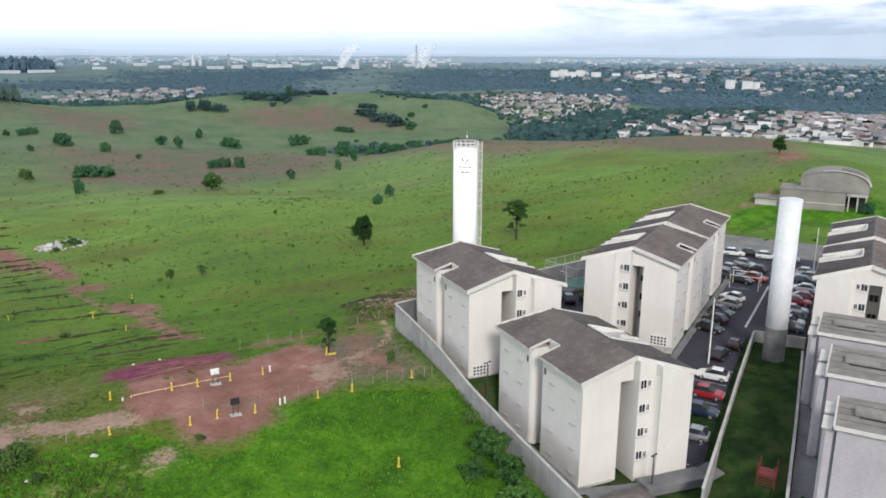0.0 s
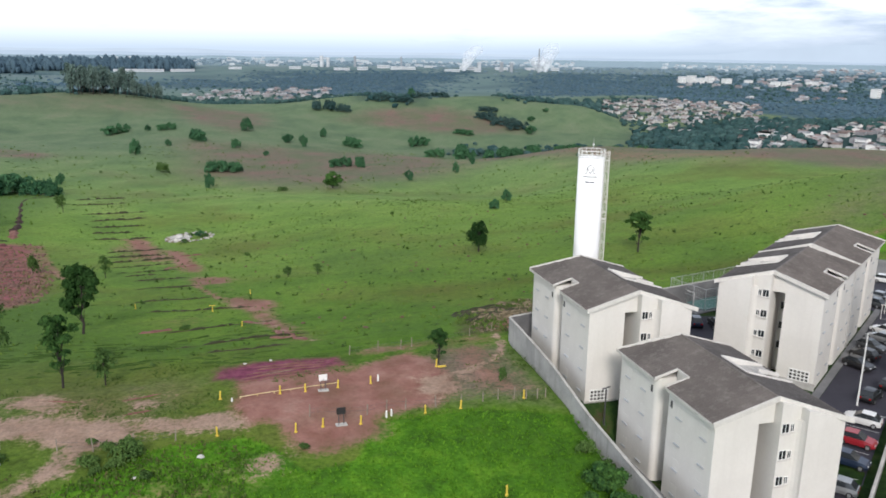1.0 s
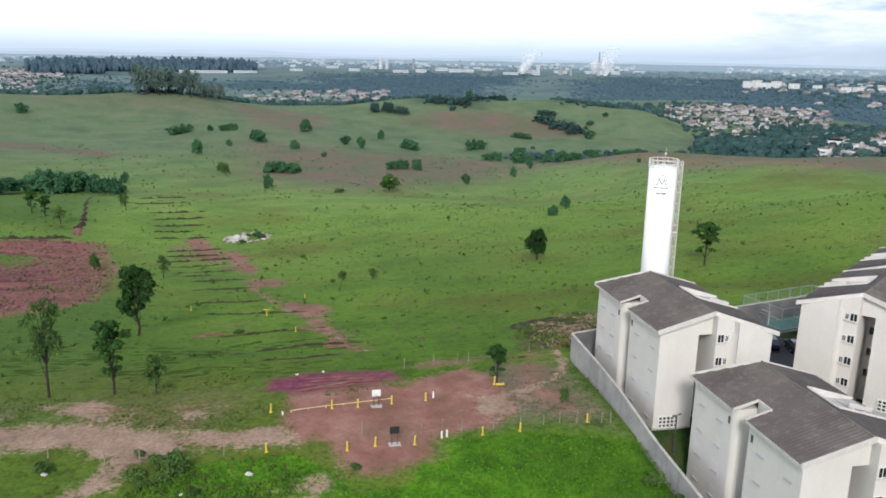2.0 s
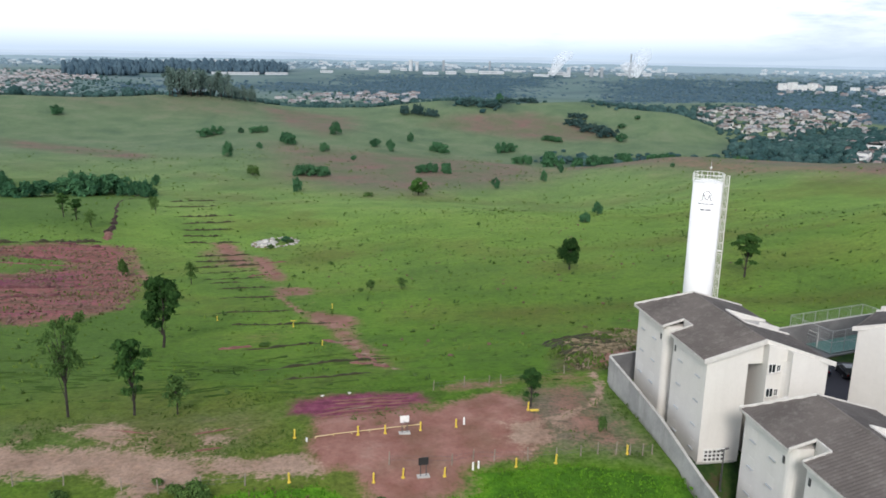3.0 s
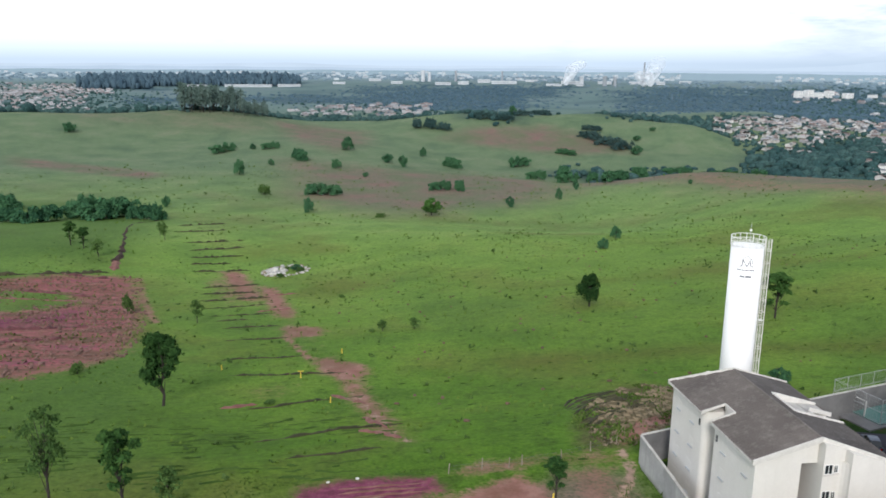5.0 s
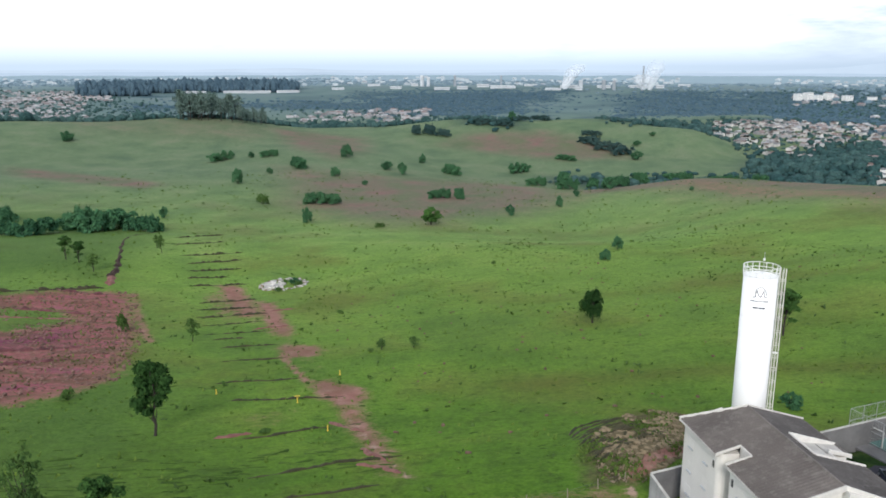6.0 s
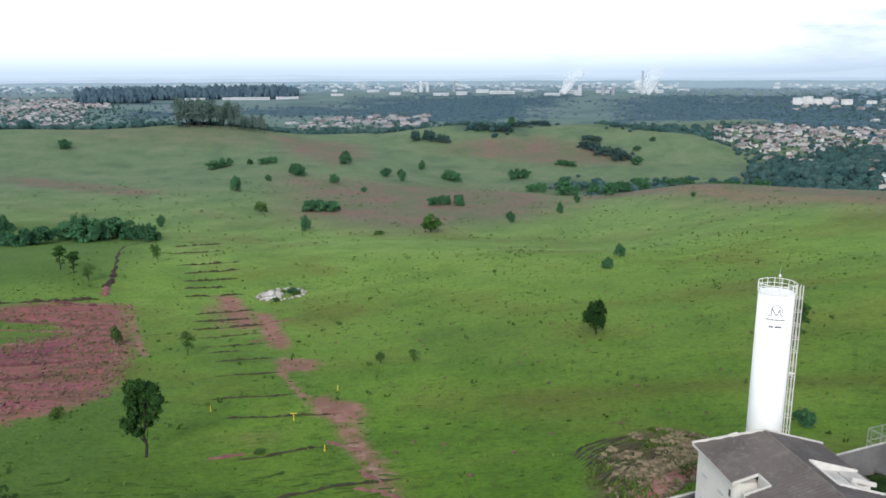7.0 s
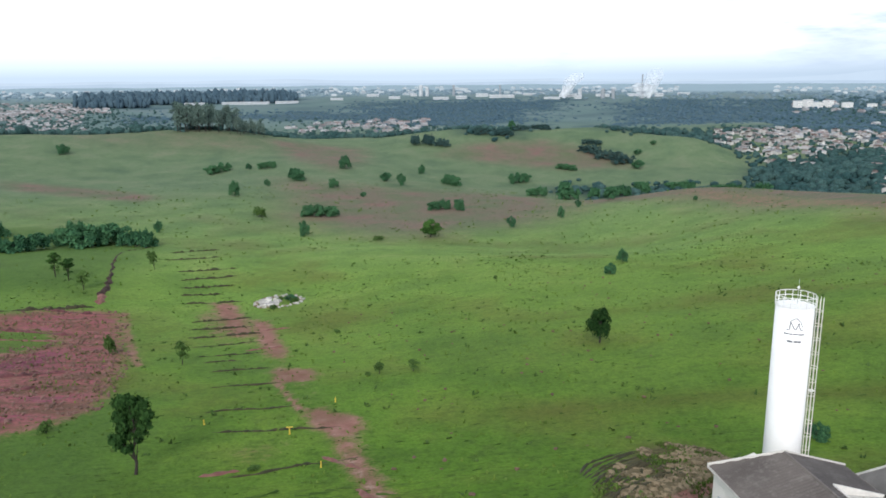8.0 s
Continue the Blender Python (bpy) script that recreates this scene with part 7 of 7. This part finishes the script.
def bank(x0, y0, x1, y1, width, height, mat, name, label, group, seed, bow=0.0):
    """A low uneven ridge of turf laid along a line on the ground."""
    rng = random.Random(seed)
    d = math.hypot(x1 - x0, y1 - y0)
    n = max(6, int(d / 0.8))
    tx, ty = (x1 - x0) / d, (y1 - y0) / d
    verts, faces = [], []
    for i in range(n + 1):
        k = i / n
        s = bow * math.sin(math.pi * k) + noise.noise((seed, k * d * 0.12, 0)) * 0.9
        cx, cy = x0 + (x1 - x0) * k - ty * s, y0 + (y1 - y0) * k + tx * s
        w = width * (0.45 + 0.8 * rng.random()) * min(1, 0.2 + 6 * k * (1 - k))
        h = height * (0.25 + 1.0 * rng.random()) * min(1, 0.1 + 7 * k * (1 - k)) * (0.15 if noise.noise((seed * 3.7, k * d * 0.16, 2)) > 0.36 else 1.0)
        for q, lift in ((-0.5, -0.12), (-0.22, 0.75), (0.1, 1.0), (0.5, -0.12)):
            px_, py_ = cx - ty * w * q, cy + tx * w * q
            verts.append((px_, py_, on_land(px_, py_) + (h * lift if lift > 0 else lift)))
        if i:
            for j in range(3):
                o = 4 * i + j
                faces.append((o - 4, o - 3, o + 1, o))
    return tagged(new(name, mesh_of(name, verts, faces, mat)), label, "earth bank", group)


for i, (x0, y0, x1, y1) in enumerate(((-115, 341, -93, 357), (-111, 320, -90, 331), (-103, 297, -79, 308), (-99, 284, -78, 294), (-97, 273, -77, 280), (-95, 263, -81, 268), (-92, 252, -71, 258), (-85, 224, -66, 230),
                                      (-81, 200, -60, 203), (-77, 186, -59, 190), (-74, 174, -57, 175), (-71, 166, -61, 167), (-68, 156, -53, 157), (-65, 140, -50, 142), (-63, 121, -46, 122), (-60, 108, -37, 107),
                                      (-54, 85, -34, 90), (-50, 63, -29, 69), (-83, 212, -62, 216), (-45, 52, -33, 55))):
    bank(x0, y0, x1, y1, 0.8 if y0 < 200 else 1.4, 0.36 if y0 < 200 else 0.65, M_CUT, "turf_bank", "turf edge of a narrow field terrace, darkened like its shadowed cut", "field terraces", i)
for i, (x0, y0, x1, y1) in enumerate(((-58, 86, -52, 87), (-62, 178, -52, 180), (-60, 206, -52, 208), (-36, 66, -30, 60), (-35, 74, -31, 66), (-40, 92, -34, 84))):
    bank(x0, y0, x1, y1, 1.6, 0.4, M_CUT_RED, "earth_bank", "small red earth heap on the cut strip", "earth heaps", 60 + i)
# dark ridges that stand for the sunken gully, and the scarp by the clay field
for i, (x0, y0, x1, y1, w, h, mt) in enumerate(((-128, 366, -136, 348, 1.0, 0.35, M_GULLY), (-136, 350, -134, 325, 1.3, 0.4, M_GULLY), (-134, 327, -126, 289, 2.0, 0.6, M_GULLY), (-126, 291, -123, 276, 2.6, 0.9, M_GULLY), (-123, 278, -120, 254, 4.2, 1.1, M_GULLY), (-120, 257, -118, 244, 4.6, 1.0, M_CUT_RED), (-176, 216, -140, 229, 2.6, 1.2, M_CUT), (-140, 229, -118, 240, 2.6, 1.2, M_CUT),
                                                  (-104, 205, -97, 180, 2.5, 0.6, M_CUT_RED), (-97, 180, -92, 165, 2.5, 0.6, M_CUT_RED))):
    bank(x0, y0, x1, y1, w * 0.78, h * 0.9, mt, "gully_bank", "low ridge standing for a dark eroded gully", "gully banks", 80 + i)
for i in (2, 4, 10, 13):                           # furrows in the clay field
    y0 = 112 + 7.6 * i
    bank(-158 + random.uniform(-6, 6), y0 + 6 + random.uniform(-2, 2), -96 - max(0, (i - 9)) * 1.5 + random.uniform(-8, 4), y0 + 10 + random.uniform(-2, 2), 2.0, 0.35, M_CUT_RED, "furrow", "rough furrow of red earth", "clay furrows", 100 + i)
for i, (x0, y0, x1, y1) in enumerate(((-146, 124, -98, 146), (-136, 208, -112, 203), (-130, 232, -110, 232), (-128, 150, -100, 160))):
    bank(x0, y0, x1, y1, 2.2, 0.8, M_CLAY_CUT, "clay_bank", "dark red broken edge in the clay field", "clay banks", 120 + i)
for i, (x0, y0, x1, y1, mt) in enumerate(((-67, 34.6, -59, 33.2, M_CLOD), (-65, 37.2, -60, 35.6, M_CLOD), (-63, 35.6, -57.5, 34.0, M_CUT_RED), (-53.4, 33.6, -49.2, 35.2, M_CUT_RED), (-52.6, 29.6, -49.8, 30.6, M_CUT_RED))):
    bank(x0, y0, x1, y1, 0.3, 0.12, mt, "scarp", "small eroded scarp beside the track", "track scarps", 180 + i)
# lines of the bright clay plot
bank(-38.5, 37.6, -33.5, 39.0, 0.2, 0.1, M_CLOD, 'chalk_line', 'pale chalky streak across the clay plot', 'chalk lines', 151)
for i in range(5):
    bank(-41 + i * 0.6, 35.5 + 1.5 * i, -28.5, 38.2 + 0.95 * i, 0.7, 0.16, M_CUT_RED, "clay_ridge", "shallow ridge of magenta clay", "clay ridges", 140 + i)


# ---- loose growth and rubble, too many to count ----
def scatter(name, label, category, spots, size, mat, seed, quads=4, tall=1.0):
    rng = np.random.default_rng(seed)
    c = np.repeat(np.array(spots, float), quads, 0)
    n = len(c)
    s = size * rng.uniform(0.5, 1.4, n)[:, None]
    c[:, :2] += rng.normal(size=(n, 2)) * size * 0.6
    a = np.concatenate([rng.normal(size=(n, 2)), rng.normal(size=(n, 1)) * 0.35], 1)
    a /= np.linalg.norm(a, axis=1)[:, None]
    u = np.array([0, 0, 1.0]) * tall + rng.normal(size=(n, 3)) * 0.5
    v = np.stack([c - a * s * 0.5, c + a * s * 0.5, c + a * s * 0.35 + u * s, c - a * s * 0.35 + u * s], 1).reshape(-1, 3)
    return tagged(new(name, mesh_of(name, v.tolist(), np.arange(n * 4).reshape(-1, 4).tolist(), mat)), label, category, kind="stuff")


def spots_in(x0, x1, y0, y1, count, seed, keep):
    rng, out = random.Random(seed), []
    while len(out) < count:
        x_, y_ = rng.uniform(x0, x1), rng.uniform(y0, y1)
        if keep(x_, y_):
            out.append((x_, y_, on_land(x_, y_) - 0.05))
    return out


def within(outline):
    edges = list(zip(outline, outline[1:] + outline[:1]))

    def test(x_, y_):
        odd = False
        for (ax, ay), (bx, by) in edges:
            if (ay > y_) != (by > y_) and x_ < (bx - ax) * (y_ - ay) / (by - ay) + ax:
                odd = not odd
        return odd
    return test


M_TUFT = foliage("field_tufts", (0.060, 0.110, 0.020), (0.135, 0.200, 0.040), 0.05)
M_WEED = foliage("lush_weeds", (0.042, 0.118, 0.008), (0.106, 0.238, 0.016), 0.12)
M_WEED_DARK = foliage("dark_weeds", (0.045, 0.082, 0.018), (0.110, 0.165, 0.038), 0.2)
M_SCRUB = foliage("dull_scrub", (0.052, 0.060, 0.022), (0.135, 0.132, 0.052), 0.1)
in_court, in_track, in_lush, in_clay, in_plot = within(COURT), within(TRACK), within(LUSH), within(CLAY_FIELD), within(CLAY)
patchy = lambda x_, y_, s=0.05: noise.noise((x_ * s, y_ * s, 5.0))
scatter("field_tufts", "scattered coarse tufts in the pasture", "grass", spots_in(-150, 130, 46, 270, 3200, 201, lambda x_, y_: patchy(x_, y_) > -0.15 and not (y_ < 52 and x_ > -6)), 0.26, M_TUFT, 201, 4)
M_HERB = foliage("dark_field_herbs", (0.030, 0.064, 0.016), (0.070, 0.112, 0.034), 0.05)
scatter("field_herbs", "low dark herbs dotted over the pasture", "grass", spots_in(-150, 150, 46, 300, 560, 213, lambda x_, y_: patchy(x_, y_, 0.03) > -0.2 and not (y_ < 52 and x_ > -6) and not in_clay(x_, y_)), 0.42, M_HERB, 213, 7, 0.6)
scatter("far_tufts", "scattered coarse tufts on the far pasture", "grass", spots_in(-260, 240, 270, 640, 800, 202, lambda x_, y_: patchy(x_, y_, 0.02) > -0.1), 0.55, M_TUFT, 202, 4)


def dashes(name, label, category, spots, long, high, mat, seed):
    """Low tussocks drawn out along the slope, as one object."""
    rng = np.random.default_rng(seed)
    vs, fs = [], []
    for x_, y_, z_ in spots:
        t, w, h = rng.normal() * 0.22, long * rng.uniform(0.4, 1.4), high * rng.uniform(0.5, 1.3)
        c, sn_ = math.cos(t), math.sin(t)
        o = len(vs)
        for q, k in ((-0.5, 0.05), (-0.3, 0.8), (0.0, 1.0), (0.28, 0.7), (0.5, 0.05)):
            k *= rng.uniform(0.6, 1.2)
            for out, up in ((-0.5, 0.0), (0.0, h * k), (0.5, 0.0)):
                vs.append((x_ + q * w * c - out * h * 2 * sn_, y_ + q * w * sn_ + out * h * 2 * c, z_ + up))
        fs += [tuple(o + 3 * r + b for b in f) for r in range(4) for f in ((0, 3, 4, 1), (1, 4, 5, 2))]
    return tagged(new(name, mesh_of(name, vs, fs, mat)), label, category, kind="stuff")


M_TUSSOCK = foliage("dark_tussocks", (0.022, 0.048, 0.010), (0.050, 0.086, 0.020), 0.05)
open_field = lambda x_, y_: not (y_ < 56 and x_ > -8) and not in_clay(x_, y_) and not (y_ < 46 and -46 < x_ < -12)
dashes("tussocks", "dark low tussocks lying along the slope", "grass", spots_in(-150, 150, 42, 300, 1400, 221, lambda x_, y_: open_field(x_, y_) and patchy(x_, y_, 0.04) > -0.25), 1.3, 0.20, M_TUSSOCK, 221)
dashes("slope_tussocks", "dark edges of cattle paths on the slope", "grass", spots_in(-95, -30, 44, 78, 240, 224, lambda x_, y_: patchy(x_, y_, 0.08) > -0.1), 3.2, 0.26, M_TUSSOCK, 224)
dashes("far_tussocks", "dark tussocks on the far pasture", "grass", spots_in(-280, 240, 300, 640, 380, 222, lambda x_, y_: patchy(x_, y_, 0.02) > -0.2), 2.6, 0.34, M_TUSSOCK, 222)
scatter("lush_weeds", "bright green lush weeds", "grass", spots_in(-70, -3.9, -12, 24.5, 15000, 203, lambda x_, y_: in_lush(x_, y_) and not in_court(x_, y_) and not in_track(x_, y_)), 0.13, M_WEED, 203, 4)
scatter("dark_weeds", "darker weeds and brambles", "grass", spots_in(-72, -40, 6, 23, 2200, 204, lambda x_, y_: in_lush(x_, y_) and not in_track(x_, y_) and patchy(x_, y_, 0.12) > -0.2), 0.15, M_WEED_DARK, 204, 4)
scatter("dead_brush", "brown dead stalks among the weeds", "grass", spots_in(-74, -38, 2, 22, 800, 214, lambda x_, y_: not in_track(x_, y_) and patchy(x_, y_, 0.17) > 0.05), 0.15, M_SCRUB, 214, 4)
scatter("verge_weeds", "dull weeds on the trampled verge", "grass", spots_in(-72, -4, 24, 46, 1300, 205, lambda x_, y_: not in_court(x_, y_) and not in_plot(x_, y_) and not in_track(x_, y_) and patchy(x_, y_, 0.15) > 0.12), 0.12, M_WEED_DARK, 205, 4)
scatter("clay_scrub", "rough growth over the clay field", "grass", spots_in(-160, -82, 104, 238, 800, 206, lambda x_, y_: in_clay(x_, y_) and patchy(x_, y_, 0.06) > -0.05), 0.4, M_SCRUB, 206, 4, 0.5)
heap_in = within(RUBBLE)
M_CLOD_PALE = foliage("pale_clods", (0.034, 0.034, 0.016), (0.215, 0.172, 0.112), 0.25)


def clods(name, label, spots, size, mat, seed):
    """Ragged lumps of tipped earth and dead turf, as one object."""
    rng = np.random.default_rng(seed)
    vs, fs, o = [], [], 0
    for x_, y_, z_ in spots:
        v, f = LUMPS[rng.integers(len(LUMPS))]
        w = v * size * rng.uniform(0.4, 1.3) * (1.0, rng.uniform(0.7, 1.5), 0.62) + (x_, y_, z_ - 0.1)
        vs.append(w)
        fs.append(f + o)
        o += len(v)
    return tagged(new(name, mesh_of(name, np.concatenate(vs).tolist(), np.concatenate(fs).tolist(), mat)), label, "rubble", kind="stuff")


bare_bank, in_hum = within(RED_BANK), within(HUMMOCKS)
M_HUMMOCK = foliage("red_brown_clods", (0.080, 0.056, 0.044), (0.190, 0.112, 0.096), 0.1)
clods("spoil_clods", "pale grey clods of tipped earth on the bank", spots_in(-9, 17, 46, 80, 2000, 211, lambda x_, y_: heap_in(x_, y_) and not bare_bank(x_, y_) and x_ + 0.4 * (y_ - 50) > 0.5 and patchy(x_, y_, 0.35) > (y_ - 52 - 0.9 * x_) * 0.045 - 0.5), 0.36, M_CLOD_PALE, 211)
M_MOUND = surface("mound_earth", (0.075, 0.050, 0.030), (0.150, 0.095, 0.062), 0.05, 4.0, 0.95, 0.4)
clods("termite_mounds", "small brown earth mounds dotted over the pasture", spots_in(-40, 120, 60, 240, 170, 223, lambda x_, y_: open_field(x_, y_) and patchy(x_, y_, 0.02) > -0.2), 0.34, M_MOUND, 223)
clods("hummocks", "grey-brown hummocks on the clay field", spots_in(-150, -82, 106, 236, 2300, 212, lambda x_, y_: in_clay(x_, y_) and (in_hum(x_, y_) or patchy(x_, y_, 0.09) > 0.02)), 0.38, M_HUMMOCK, 212)
scatter("rubble", "broken turf and earth clods tipped on the bank", "rubble", spots_in(-6, 18, 48, 80, 600, 207, lambda x_, y_: heap_in(x_, y_) and y_ < 62 + 0.9 * x_), 0.24, M_CLOD, 207, 4, 0.6)
scatter("rubble_growth", "coarse grass over the tipped earth", "grass", spots_in(-8, 19, 46, 82, 1100, 208, lambda x_, y_: heap_in(x_, y_) and patchy(x_, y_, 0.2) > 0.0), 0.24, M_WEED_DARK, 208, 4)
for i in range(13):                                # folds in the tipped bank
    k = i / 12
    bank(-5.6 + 1.2 * k, 55.5 + 15.5 * k, 10.5 - 4.5 * k, 65.5 + 13.5 * k, 0.75, 0.5 - 0.2 * k, M_CUT, "spoil_ridge", "low curved ridge of tipped spoil", "spoil ridges", 160 + i, 1.3)

# ---- the ruin ----
ruin = thing("ruin", "broken pale walls and rubble of a small ruin", "ruin", pose(-58.7, 252.0, on_land(-58.7, 252)))
rr = random.Random(77)
ruin_chunks = [(8.4 * math.cos(a) * rr.uniform(0.9, 1.08), 8.6 * math.sin(a) * rr.uniform(0.88, 1.1), rr.uniform(0.5, 1.1), rr.uniform(0.3, 0.8)) for a in np.linspace(0, 2 * math.pi, 56)]
ruin_chunks += [(-2.6 + rr.uniform(-3.6, 2.6), rr.uniform(-4.6, 4.0), rr.uniform(0.7, 1.7), rr.uniform(0.5, 1.2)) for _ in range(34)]
for k, (x_, y_, s_, h_) in enumerate(ruin_chunks):
    bm = bmesh.new()
    bmesh.ops.create_cube(bm, size=1.0, matrix=Matrix.Translation((x_, y_, gz(-58.7 + x_, 252 + y_) - gz(-58.7, 252) + 0.2)) @ pose(0, 0, 0, rr.uniform(-20, 20), rr.uniform(-20, 20), rr.uniform(0, 360)) @ Matrix.Diagonal((s_ * 1.6, s_, h_, 1)))
    bmesh.ops.bevel(bm, geom=bm.edges[:], offset=0.08, segments=1, affect="EDGES")
    part("slab", bm, (M_WALL, M_CONCRETE, M_CLOD, M_TRIM)[k % 3 if k < 56 else (1, 0, 3)[k % 3]], ruin)
plant("bush", -54.6, 252.0, 6.0, 2.6)
plant("scrub", -52.8, 249.5, 5.0, 2.0)
plant("scrub", -58.0, 255.5, 4.0, 2.0)
for spec in (("palm", -6.4, 7.0, 5.0, 3.4), ("palm", -6.2, 2.4, 4.8, 3.2), ("palm", -7.8, -2.0, 5.2, 3.0), ("palm", -9.4, 4.0, 4.0, 2.2), ("scrub", -50.8, 20.6, 5.0, 2.2), ("scrub", -54.6, 19.0, 3.4, 1.6), ("scrub", -63.4, 22.0, 3.0, 1.2)):
    plant(*spec)
# litter beside the track
for x_, y_, s_ in ((-44.2, 19.0, 0.8), (-63.0, 21.4, 0.7), (-50.0, 16.2, 0.5), (-39.6, 43.4, 0.5), (-36.4, 43.8, 0.5)):
    t = thing("litter", "crumpled pale plastic litter in the weeds", "litter", pose(x_, y_, on_land(x_, y_) + 0.1, rz=x_ * 40), group="litter")
    bm = bmesh.new()
    bmesh.ops.create_icosphere(bm, subdivisions=2, radius=s_ * 0.45)
    for v in bm.verts:
        v.co *= 1 + noise.noise(v.co * 3) * 0.6
        v.co.z *= 0.3
    part("sheet", bm, M_TRIM, t)
